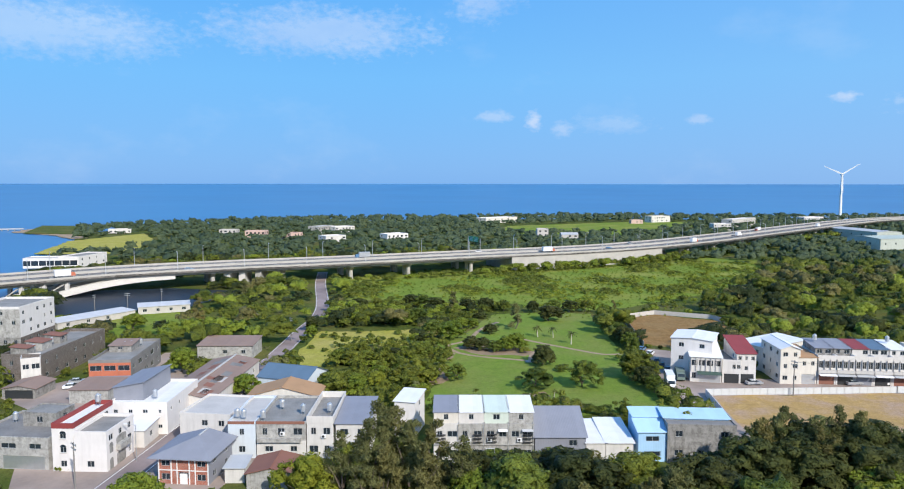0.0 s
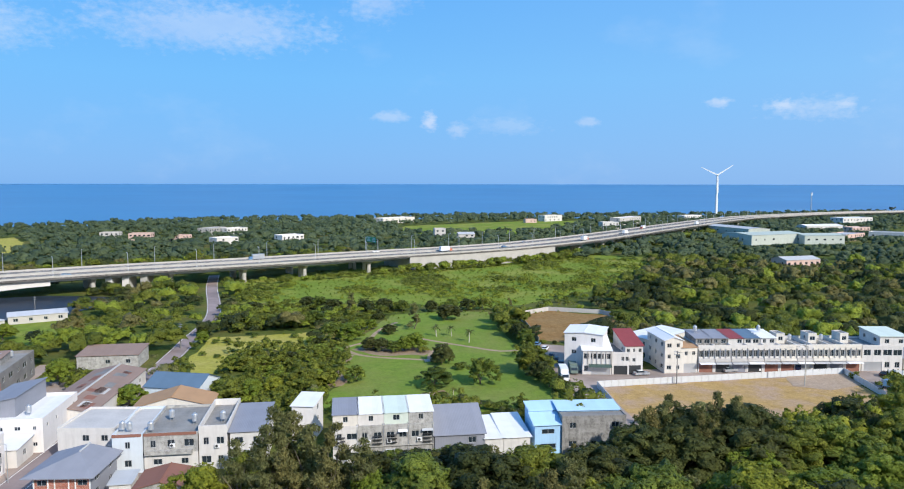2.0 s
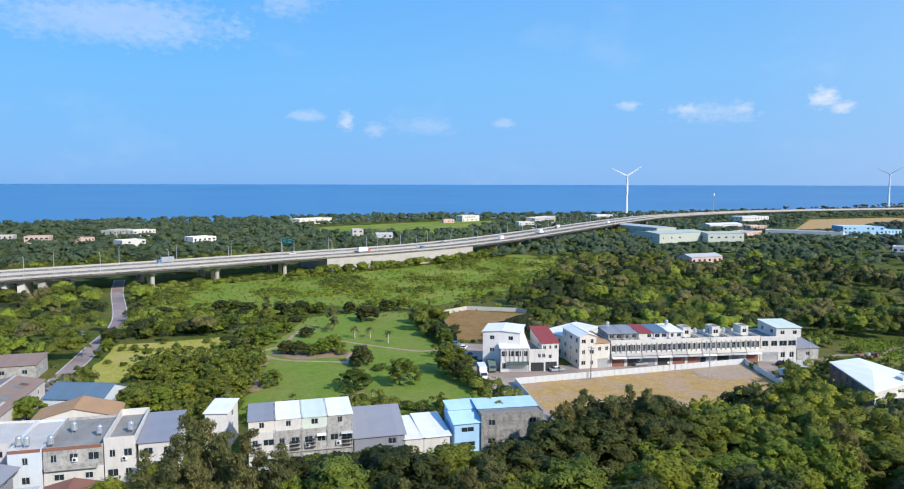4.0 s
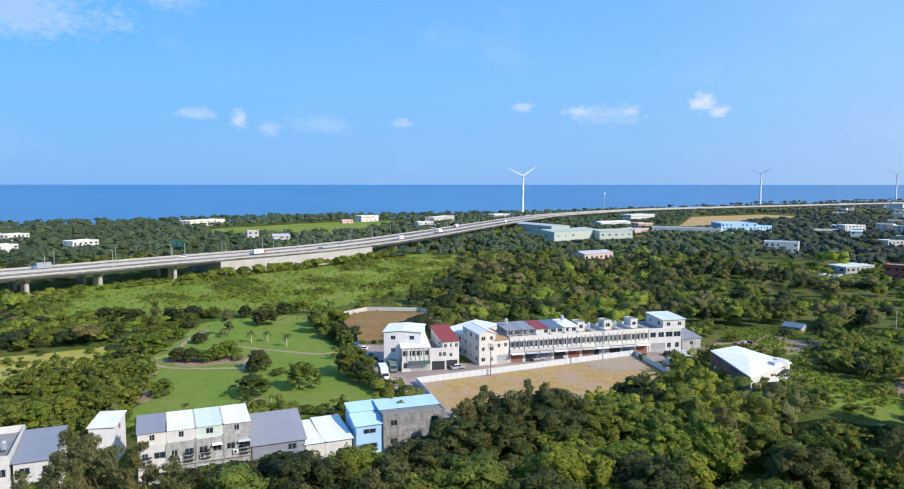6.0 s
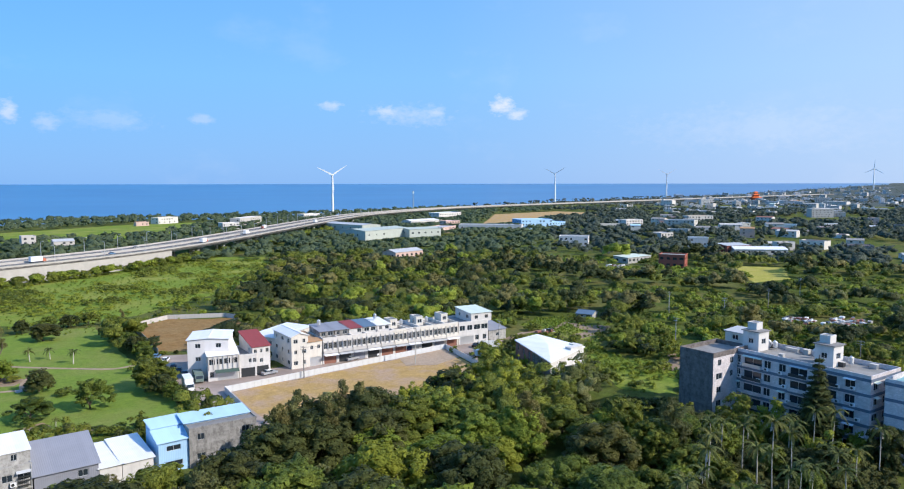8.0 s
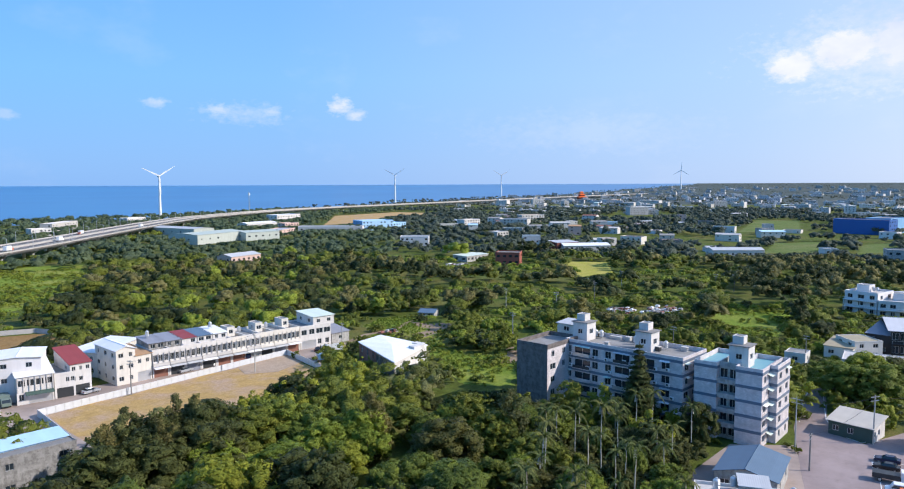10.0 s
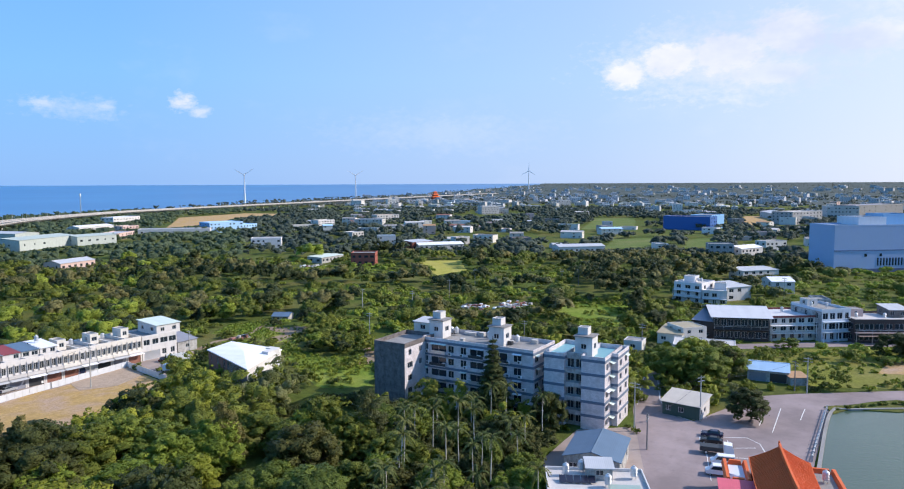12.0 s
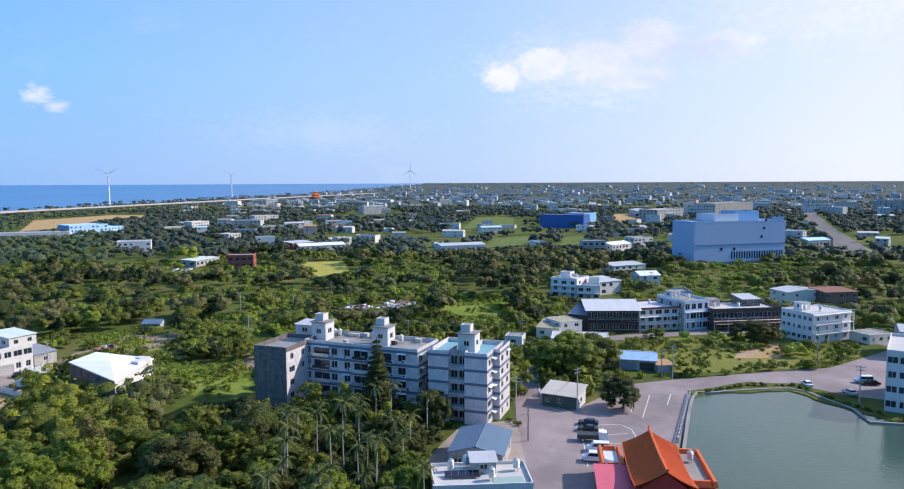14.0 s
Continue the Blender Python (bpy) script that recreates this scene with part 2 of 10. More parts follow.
def water(name, color, ripple, rough=0.12, patch=0.004, light=None):
    m, k = material(name)
    geo = k.add("ShaderNodeNewGeometry").outputs["Position"]
    big = k.noise(geo, patch, 5.0, 0.6)
    c = k.mix(k.ramp(big, (0.35, 0.0), (0.7, 1.0)), color, light or shade(color, 1.35))
    finish(k, c, rough, k.noise(geo, ripple, 5.0, 0.65), 0.35, 0.15)
    return m


WHITE = plaster("white_render", (0.64, 0.615, 0.59), 0.45)
CLEAN = plaster("clean_white_render", (0.72, 0.69, 0.675), 0.28)
CREAM = plaster("cream_render", (0.67, 0.63, 0.565), 0.4)
PALE_BLUE = plaster("pale_blue_render", (0.58, 0.64, 0.70), 0.3)
PALE_GREEN = plaster("pale_green_render", (0.58, 0.645, 0.57), 0.3)
PINKISH = plaster("pink_render", (0.62, 0.44, 0.38), 0.4)
GREY_RENDER = plaster("grey_cement_render", (0.42, 0.41, 0.39), 0.75)
DARK_RENDER = plaster("dark_stained_render", (0.30, 0.29, 0.275), 0.95)
BLUE_RENDER = plaster("blue_render", (0.20, 0.42, 0.66), 0.2)
ORANGE = plaster("orange_red_paint", (0.52, 0.16, 0.09), 0.4)
BRICK = tile_grid("red_brick_tile", (0.42, 0.13, 0.08), (0.5, 0.45, 0.4), 0.12, 0.6)
DARK_TILE = tile_grid("dark_brown_wall_tile", (0.16, 0.13, 0.115), (0.3, 0.28, 0.26), 0.2)
WALL_TILE = tile_grid("white_wall_tile", (0.76, 0.695, 0.69), (0.53, 0.49, 0.485), 0.25)
BLUE_BAND = plain("slate_blue_band", (0.13, 0.17, 0.23), 0.6)
CONCRETE = concrete("weathered_concrete", (0.42, 0.41, 0.38))
ROOF_SLAB = concrete("roof_screed", (0.27, 0.26, 0.245), 0.75)
PALE_CONCRETE = concrete("pale_concrete", (0.50, 0.475, 0.45), 0.4)
ARCH_CONCRETE = concrete("pale_arch_concrete", (0.62, 0.60, 0.575), 0.3)
PIER_CONCRETE = concrete("bridge_concrete", (0.44, 0.42, 0.39), 0.45)
DARK_CONCRETE = concrete("stained_dark_concrete", (0.22, 0.21, 0.20), 0.7)
M_WHITE = sheet_metal("white_roof_sheet", (0.74, 0.74, 0.75), 0.45, 0.05)
M_DULL = sheet_metal("dull_white_roof_sheet", (0.56, 0.555, 0.56), 0.45, 0.06)
M_GREY = sheet_metal("grey_roof_sheet", (0.24, 0.25, 0.29), 0.5, 0.06)
M_LIGHT = sheet_metal("light_grey_roof_sheet", (0.45, 0.46, 0.47), 0.45, 0.08)
M_BLUE = sheet_metal("light_blue_roof_sheet", (0.42, 0.62, 0.80), 0.45, 0.04)
M_SKYWALL = sheet_metal("sky_blue_cladding", (0.36, 0.57, 0.78), 0.45, 0.03)
M_NAVY = sheet_metal("slate_blue_roof_sheet", (0.10, 0.16, 0.23), 0.5, 0.08)
M_BROWN = sheet_metal("brown_roof_sheet", (0.27, 0.19, 0.155), 0.7, 0.5)
M_TAN = sheet_metal("tan_roof_sheet", (0.40, 0.24, 0.13), 0.7, 0.3)
M_RED = sheet_metal("dark_red_roof_sheet", (0.25, 0.05, 0.05), 0.5, 0.1)
M_GREEN = sheet_metal("pale_green_roof_sheet", (0.57, 0.645, 0.575), 0.45, 0.06)
M_RUST = sheet_metal("rusty_roof_sheet", (0.24, 0.11, 0.08), 0.75, 0.7)
M_TEAL = plain("turquoise_roof_coat", (0.17, 0.37, 0.42), 0.6)
M_WORKS = sheet_metal("faded_green_works_sheet", (0.40, 0.46, 0.42), 0.6, 0.1)
WORKS_WALL = plaster("faded_works_wall", (0.46, 0.50, 0.46), 0.5)
OLIVE_ROOF = concrete("lichened_tan_roof", (0.36, 0.31, 0.21), 0.5)
KIOSK_GREEN = plaster("dark_green_paint", (0.05, 0.09, 0.075), 0.4)
SOLAR = plain("solar_cell_glass", (0.02, 0.022, 0.04), 0.15)
GLASS = plain("window_glass", (0.025, 0.035, 0.045), 0.08, 0.0, 0.0)
ALU = plain("aluminium_frame", (0.62, 0.64, 0.66), 0.35, 0.6, 0.1)
DARK_METAL = plain("dark_steel", (0.06, 0.065, 0.07), 0.45, 0.5)
GALV = plain("galvanised_steel", (0.55, 0.57, 0.58), 0.4, 0.7)
STEEL = plain("stainless_steel", (0.62, 0.63, 0.64), 0.4, 0.7, 0.1)
WHITE_PAINT = plain("white_paint", (0.8, 0.8, 0.8), 0.5)
TURBINE = plain("turbine_white", (0.80, 0.82, 0.84), 0.4, 0.0, 0.05)
RUBBER = plain("tyre_rubber", (0.02, 0.02, 0.02), 0.8)
ROAD = asphalt("road_asphalt", (0.265, 0.212, 0.205))
YARD = asphalt("yard_asphalt", (0.33, 0.265, 0.23))
DECK = asphalt("bridge_asphalt", (0.135, 0.125, 0.12))
LINE = plain("road_marking_paint", (0.72, 0.72, 0.70), 0.7)
BARK = plain("bark", (0.14, 0.11, 0.085), 0.9)
PALM_BARK = plain("palm_trunk_bark", (0.50, 0.46, 0.40), 0.85)
LEAF_A = leafage("broad_leaves", (0.050, 0.084, 0.014), (0.24, 0.292, 0.045), glow=0.24)
LEAF_B = leafage("bright_leaves", (0.115, 0.172, 0.020), (0.31, 0.37, 0.048), glow=0.24)
LEAF_C = leafage("casuarina_needles", (0.085, 0.095, 0.036), (0.27, 0.275, 0.105), 0.12, 0.25)
# cooled towards blue, painting the haze of distance into the leaves
LEAF_HAZED = leafage("haze_cooled_leaves", (0.036, 0.060, 0.026), (0.155, 0.19, 0.066), glow=0.22)
LEAF_D = leafage("dark_leaves", (0.027, 0.042, 0.012), (0.110, 0.125, 0.032), glow=0.18)
LEAF_P = leafage("palm_fronds", (0.06, 0.09, 0.025), (0.20, 0.23, 0.075), ragged=False)
LEAF_BROWN = leafage("rusty_leaves", (0.12, 0.07, 0.03), (0.24, 0.15, 0.06))
# the three far woods: haze is mixed into their leaf colours
LEAF_FAR = leafage("hazed_coastal_leaves", (0.070, 0.108, 0.060), (0.195, 0.245, 0.125), 0.02, 0.3, 0.8, False)
LEAF_BELT = leafage("haze_blued_leaves", (0.038, 0.060, 0.048), (0.110, 0.138, 0.098), 0.02, 0.25, 0.8, False)
LEAF_PLAIN = leafage("haze_greyed_leaves", (0.060, 0.088, 0.078), (0.125, 0.155, 0.128), 0.01, 0.25, 0.4, False)
SEA = water("sea_water", (0.014, 0.11, 0.29), 0.05, 0.3, 0.002, (0.03, 0.165, 0.36))
POND = water("green_pond_water", (0.045, 0.075, 0.05), 0.9, 0.10, 0.02)
# near-black base puts the bridge's shade and reflection into the water colour
RIVER = water("shade_darkened_river_water", (0.010, 0.016, 0.026), 0.5, 0.5, 0.02)
GRASS = turf("rough_grass", (0.056, 0.080, 0.016), (0.13, 0.170, 0.032), (0.22, 0.18, 0.065), 0.4)
LAWN = turf("mown_lawn", (0.14, 0.215, 0.033), (0.225, 0.32, 0.05), (0.30, 0.27, 0.10), 0.3, 0.05)
MEADOW = turf("bright_meadow", (0.12, 0.185, 0.026), (0.26, 0.34, 0.045), (0.34, 0.33, 0.08), 0.5)
DRY_FIELD = turf("yellow_field", (0.31, 0.30, 0.055), (0.50, 0.46, 0.095), (0.52, 0.42, 0.15), 0.45, 0.07)
STRAW = turf("straw_lot", (0.40, 0.255, 0.095), (0.61, 0.41, 0.165), (0.50, 0.355, 0.265), 0.6, 0.09)
BARE_LOT = turf("bare_lot_soil", (0.41, 0.31, 0.225), (0.53, 0.405, 0.30), (0.40, 0.30, 0.20), 0.4, 0.1)
FARM = turf("farm_grass", (0.09, 0.135, 0.035), (0.17, 0.225, 0.06), (0.22, 0.22, 0.09), 0.4)
# fields greyed and blued so that the colour itself carries haze
PLAIN = turf("hazed_plain_fields", (0.070, 0.092, 0.085), (0.108, 0.132, 0.120), (0.135, 0.142, 0.125), 0.3, 0.004)
BROWN_LOT = turf("brown_weeds", (0.22, 0.12, 0.045), (0.40, 0.25, 0.10), (0.34, 0.24, 0.11), 0.4, 0.08)
SAND = turf("sand", (0.34, 0.25, 0.17), (0.50, 0.38, 0.27), (0.44, 0.34, 0.25), 0.3, 0.02)
DIRT = turf("bare_earth", (0.27, 0.19, 0.125), (0.42, 0.32, 0.22), (0.36, 0.28, 0.2), 0.4, 0.1)


# ---- mesh helpers ----
class Shape:
    """Collects the faces of one mesh."""

    def __init__(self):
        self.v, self.f = [], []

    def poly(self, *pts):
        n = len(self.v)
        self.v += [tuple(p) for p in pts]
        self.f.append(tuple(range(n, n + len(pts))))
        return self

    def box(self, x0, y0, z0, x1, y1, z1):
        n = len(self.v)
        self.v += [(x, y, z) for z in (z0, z1) for x, y in ((x0, y0), (x1, y0), (x1, y1), (x0, y1))]
        for q in ((3, 2, 1, 0), (4, 5, 6, 7), (0, 1, 5, 4), (1, 2, 6, 5), (2, 3, 7, 6), (3, 0, 4, 7)):
            self.f.append(tuple(n + i for i in q))
        return self

    def hexa(self, low, high):
        """A block between two rings of four points."""
        n = len(self.v)
        self.v += [tuple(p) for p in (*low, *high)]
        for q in ((3, 2, 1, 0), (4, 5, 6, 7), (0, 1, 5, 4), (1, 2, 6, 5), (2, 3, 7, 6), (3, 0, 4, 7)):
            self.f.append(tuple(n + i for i in q))
        return self

    def tube(self, a, b, r0, r1=None, sides=8):
        a, b = Vector(a), Vector(b)
        r1 = r0 if r1 is None else r1
        d = (b - a).normalized()
        s = d.orthogonal().normalized()
        t = d.cross(s)
        n = len(self.v)
        for p, r in ((a, r0), (b, r1)):
            for i in range(sides):
                w = 2 * math.pi * i / sides
                self.v.append(tuple(p + r * (math.cos(w) * s + math.sin(w) * t)))
        for i in range(sides):
            j = (i + 1) % sides
            self.f.append((n + i, n + j, n + sides + j, n + sides + i))
        self.f.append(tuple(n + i for i in reversed(range(sides))))
        self.f.append(tuple(n + sides + i for i in range(sides)))
        return self

    def lathe(self, rings, sides=12, at=(0, 0)):
        n = len(self.v)
        for r, z in rings:
            for i in range(sides):
                w = 2 * math.pi * i / sides
                self.v.append((at[0] + r * math.cos(w), at[1] + r * math.sin(w), z))
        for k in range(len(rings) - 1):
            for i in range(sides):
                j = (i + 1) % sides
                self.f.append((n + k * sides + i, n + k * sides + j, n + (k + 1) * sides + j, n + (k + 1) * sides + i))
        self.f.append(tuple(n + (len(rings) - 1) * sides + i for i in range(sides)))
        self.f.append(tuple(n + i for i in reversed(range(sides))))
        return self

    def mesh(self, name, mat):
        me = bpy.data.meshes.new(name)
        me.from_pydata(self.v, [], self.f)
        me.materials.append(mat)
        return me


def welded(self, name, mat):
    """The mesh with touching faces joined."""
    me = self.mesh(name, mat)
    bm = bmesh.new()
    bm.from_mesh(me)
    bmesh.ops.remove_doubles(bm, verts=bm.verts, dist=0.0005)
    bm.to_mesh(me)
    bm.free()
    return me


Shape.welded = welded


def part(name, shape, mat, parent, label=""):
    """One mesh object under a thing or a part."""
    me = shape if isinstance(shape, bpy.types.Mesh) else shape.mesh(name, mat)
    ob = new(name, me)
    ob.parent = parent
    return tagged(ob, label)


def thing(name, label, category, group="", kind="", at=(0, 0, 0), turn=0.0):
    ob = new(name)
    ob.matrix_basis = Matrix.Translation(at) @ Matrix.Rotation(turn, 4, "Z")
    return tagged(ob, label, category, group, kind)


def lone(name, shape, mat, label, category, kind="", group=""):
    ob = new(name, shape.mesh(name, mat))
    return tagged(ob, label, category, group, kind)


def rise(r):
    """The far land and sea lift towards the line of sight, so that the sheet meets the horizon."""
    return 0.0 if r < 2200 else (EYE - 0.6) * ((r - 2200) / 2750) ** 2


CLEAR = []     # ground that no tree stands on: functions of x, y
SIGHT = []     # facades kept clear in the camera's view: azimuth from, to, range, height of their visible foot


def sight(a, b, z):
    """Keeps plants in front of a line from a to b below the line of sight to height z on it."""
    p, q = math.degrees(math.atan2(*a)), math.degrees(math.atan2(*b))
    if q > p:
        SIGHT.append((p, q, math.hypot(*a), math.hypot(*b), z))


def inside(poly):
    px = np.array([p[0] for p in poly], float)
    py = np.array([p[1] for p in poly], float)
    qx, qy = np.roll(px, -1), np.roll(py, -1)
    x0, x1, y0, y1 = px.min(), px.max(), py.min(), py.max()

    def test(x, y):
        if x < x0 or x > x1 or y < y0 or y > y1:
            return False
        c = (py > y) != (qy > y)
        dy = np.where(qy == py, 1e-9, qy - py)
        return bool((c & (x < (qx - px) * (y - py) / dy + px)).sum() % 2)
    return test


def near_line(pts, w):
    a = np.array(pts[:-1], float)
    b = np.array(pts[1:], float)
    d = b - a
    l2 = (d ** 2).sum(1) + 1e-9

    def test(x, y):
        p = np.array((x, y))
        k = np.clip(((p - a) * d).sum(1) / l2, 0, 1)
        return bool((((a + k[:, None] * d - p) ** 2).sum(1) < w * w).any())
    return test


def wobble(poly, amount):
    """Breaks straight edges into an irregular outline."""
    out = []
    for (x0, y0), (x1, y1) in zip(poly, poly[1:] + poly[:1]):
        n = max(1, int(math.hypot(x1 - x0, y1 - y0) / 2.5))
        for i in range(n):
            x, y = x0 + (x1 - x0) * i / n, y0 + (y1 - y0) * i / n
            out.append((x + amount * noise.noise((x * 0.13, y * 0.13, 1.7)), y + amount * noise.noise((x * 0.13, y * 0.13, 8.2))))
    return out


def ground_sheet(name, poly, mat, label, category, z=0.05, clear=True):
    if name in ("lawn", "field", "meadow", "lot", "clearing", "verge", "beach", "promontory"):
        poly = wobble(poly, 4.0 if name in ("meadow", "clearing", "beach") else 2.2)
    s = Shape().poly(*[(x, y, z) for x, y in poly])
    for (x0, y0), (x1, y1) in zip(poly, poly[1:] + poly[:1]):
        s.poly((x0, y0, z), (x0, y0, -0.3), (x1, y1, -0.3), (x1, y1, z))
    if clear:
        CLEAR.append(inside(poly))
    return lone(name, s, mat, label, category, "structure")


def smooth_line(pts, step=4.0):
    """A Catmull-Rom curve through the points."""
    p = [Vector(q) for q in pts]
    p = [2 * p[0] - p[1], *p, 2 * p[-1] - p[-2]]
    out = []
    for i in range(1, len(p) - 2):
        n = max(2, int((p[i + 1] - p[i]).length / step))
        for k in range(n):
            t = k / n
            a, b, c, d = p[i - 1], p[i], p[i + 1], p[i + 2]
            out.append(0.5 * (2 * b + (c - a) * t + (2 * a - 5 * b + 4 * c - d) * t * t + (3 * b - a - 3 * c + d) * t ** 3))
    out.append(p[-2])
    return out


def sides_of(line, off):
    """The line moved sideways; off > 0 lies to its right."""
    out = []
    for i, p in enumerate(line):
        d = (line[min(i + 1, len(line) - 1)] - line[max(i - 1, 0)]).to_2d().normalized()
        q = p.copy()
        q.x, q.y = p.x + d.y * off, p.y - d.x * off
        out.append(q)
    return out


def ribbon(shape, line, o0, o1, z0, z1):
    """A bar along a line, from o0 to o1 across and from z0 to z1 above it."""
    l, r = sides_of(line, o0), sides_of(line, o1)
    for i in range(len(line) - 1):
        ring = []
        for a, b in ((l[i], r[i]), (l[i + 1], r[i + 1])):
            ring.append([(a.x, a.y, a.z + z0), (b.x, b.y, b.z + z0), (b.x, b.y, b.z + z1), (a.x, a.y, a.z + z1)])
        a, b = ring
        for j in range(4):
            m = (j + 1) % 4
            shape.poly(a[j], a[m], b[m], b[j])
    for q, rev in (((l[0], r[0]), False), ((l[-1], r[-1]), True)):
        a, b = q
        pts = [(a.x, a.y, a.z + z0), (b.x, b.y, b.z + z0), (b.x, b.y, b.z + z1), (a.x, a.y, a.z + z1)]
        shape.poly(*(pts if rev else pts[::-1]))
    return shape


# ---- land and sea ----
COAST = [(-60, 330), (-34, 400), (-31.5, 450), (-30, 520), (-28.6, 640), (-27.6, 980), (-22, 1020), (-12, 1090), (0, 1110), (10, 1200),
         (20, 1230), (30, 1330), (36, 1500), (42, 1850), (48, 2300), (54, 2750), (60, 3350), (66, 4300), (70, 4950), (300, 4950)]


def coast(az):
    return float(np.interp(az, [c[0] for c in COAST], [c[1] for c in COAST]))


def build_land():
    s = Shape()
    azs = [-60 + 0.5 * i for i in range(280)] + [80 + 2.0 * i for i in range(111)]
    rs = [0, 60, 120, 250, 450, 700, 1000, 1400, 1900, 2200, 2500, 2800, 3100, 3500, 4000, 4500, 4950]
    cols = []
    for az in azs:
        lim = coast(az)
        col = []
        for r in rs:
            q = min(r, lim)
            p = bearing(az, q)
            col.append((p.x, p.y, rise(q) - (0.0 if r < lim else 1.4) * (lim < 4900)))
        cols.append(col)
    for a, b in zip(cols, cols[1:]):
        for i in range(len(rs) - 1):
            if (Vector(a[i]) - Vector(a[i + 1])).length > 0.01 or (Vector(b[i]) - Vector(b[i + 1])).length > 0.01:
                s.poly(b[i], b[i + 1], a[i + 1], a[i])
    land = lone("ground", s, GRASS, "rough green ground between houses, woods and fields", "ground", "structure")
    # ground past 1900 m takes the colour with haze painted in
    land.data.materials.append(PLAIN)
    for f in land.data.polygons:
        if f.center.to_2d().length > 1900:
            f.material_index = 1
    s = Shape()
    rs = [60, 300, 800, 1400, 2200, 2500, 2800, 3100, 3500, 4000, 4500, 4940]
    for i in range(240):
        a0, a1 = i * 1.5, (i + 1) * 1.5
        for r0, r1 in zip(rs, rs[1:]):
            s.poly(*[bearing(a, r, rise(r) - 1.0) for a, r in ((a1, r0), (a1, r1), (a0, r1), (a0, r0))])
    lone("water", s, SEA, "calm blue sea reaching to the horizon", "sea", "structure")


build_land()


# ---- buildings ----
WINDOWS = {}


def window(w, h, parent, at, turn, mat=None):
    """A sliding window in its opening: frame and mullion, with the pane set back."""
    key = (round(w, 1), round(h, 1))
    if key not in WINDOWS:
        w, h = key
        s = Shape()
        xs, zs = (0, 0.07, w / 2 - 0.04, w / 2 + 0.04, w - 0.07, w), (0, 0.07, h - 0.07, h)
        gaps = ((1, 1), (3, 1))
        for i in range(5):
            for j in range(3):
                if (i, j) not in gaps:
                    s.poly((xs[i], -0.03, zs[j]), (xs[i + 1], -0.03, zs[j]), (xs[i + 1], -0.03, zs[j + 1]), (xs[i], -0.03, zs[j + 1]))
        for i, j in gaps:
            ring = [(xs[i], zs[j]), (xs[i + 1], zs[j]), (xs[i + 1], zs[j + 1]), (xs[i], zs[j + 1])]
            for (x0, z0), (x1, z1) in zip(ring, ring[1:] + ring[:1]):
                s.poly((x0, -0.03, z0), (x0, 0.05, z0), (x1, 0.05, z1), (x1, -0.03, z1))
        p = Shape().poly((0.05, 0.02, 0.05), (w - 0.05, 0.02, 0.05), (w - 0.05, 0.02, h - 0.05), (0.05, 0.02, h - 0.05))
        WINDOWS[key] = (s.welded("window", ALU), p.mesh("pane", GLASS))
    f, p = WINDOWS[key]
    ob = part("window", f, None, parent)
    ob.matrix_basis = Matrix.Translation(at) @ Matrix.Rotation(turn, 4, "Z")
    part("pane", p, None, ob)
    return ob


def facade(shape, p, u, w, z0, z1, holes, inset=0.16):
    """A wall face with recessed openings. p: its left foot, u: its direction; outward lies to the right of u."""
    u = Vector(u)
    n = Vector((u.y, -u.x))
    holes = [h for h in holes if h[0] > 0.1 and h[2] < w - 0.1 and h[3] < z1 - 0.05 and h[1] > z0 - 0.01]
    xs = sorted({0.0, w, *[h[0] for h in holes], *[h[2] for h in holes]})
    zs = sorted({z0, z1, *[h[1] for h in holes], *[h[3] for h in holes]})

    def at(x, z, d=0.0):
        q = Vector(p) + u * x - n * d
        return (q.x, q.y, z)
    for x0, x1 in zip(xs, xs[1:]):
        for b0, b1 in zip(zs, zs[1:]):
            cx, cz = (x0 + x1) / 2, (b0 + b1) / 2
            if any(h[0] < cx < h[2] and h[1] < cz < h[3] for h in holes):
                continue
            shape.poly(at(x0, b0), at(x1, b0), at(x1, b1), at(x0, b1))
    for x0, b0, x1, b1 in holes:
        for a, b in (((x0, b0), (x0, b1)), ((x0, b1), (x1, b1)), ((x1, b1), (x1, b0)), ((x1, b0), (x0, b0))):
            shape.poly(at(*a), at(*b), at(*b, inset), at(*a, inset))
    return holes


def openings(w, storeys, h, cols, ww, wh, ground_door=False, skip=0.0, rng=None, first=0):
    out = []
    if cols < 1:
        return out
    sh = h / storeys
    for s in range(first, storeys):
        for c in range(cols):
            x = w * (c + 0.5) / cols
            if rng and rng.random() < skip:
                continue
            cw = min(ww * (1.0 if not rng else rng.choice((0.7, 1.0, 1.0, 1.25))), w / cols - 0.35)
            z = s * sh + max(0.75, (sh - wh) * 0.55)
            out.append((x - cw / 2, z, x + cw / 2, z + min(wh, sh - 1.1)))
    return out


def near_eye(a, b, d):
    """Frame of a building: left and right foot of the face turned to the walk; depth runs away from it."""
    a, b = Vector(a), Vector(b)
    u = (b - a).normalized()
    return a, (b - a).length, math.atan2(u.y, u.x)


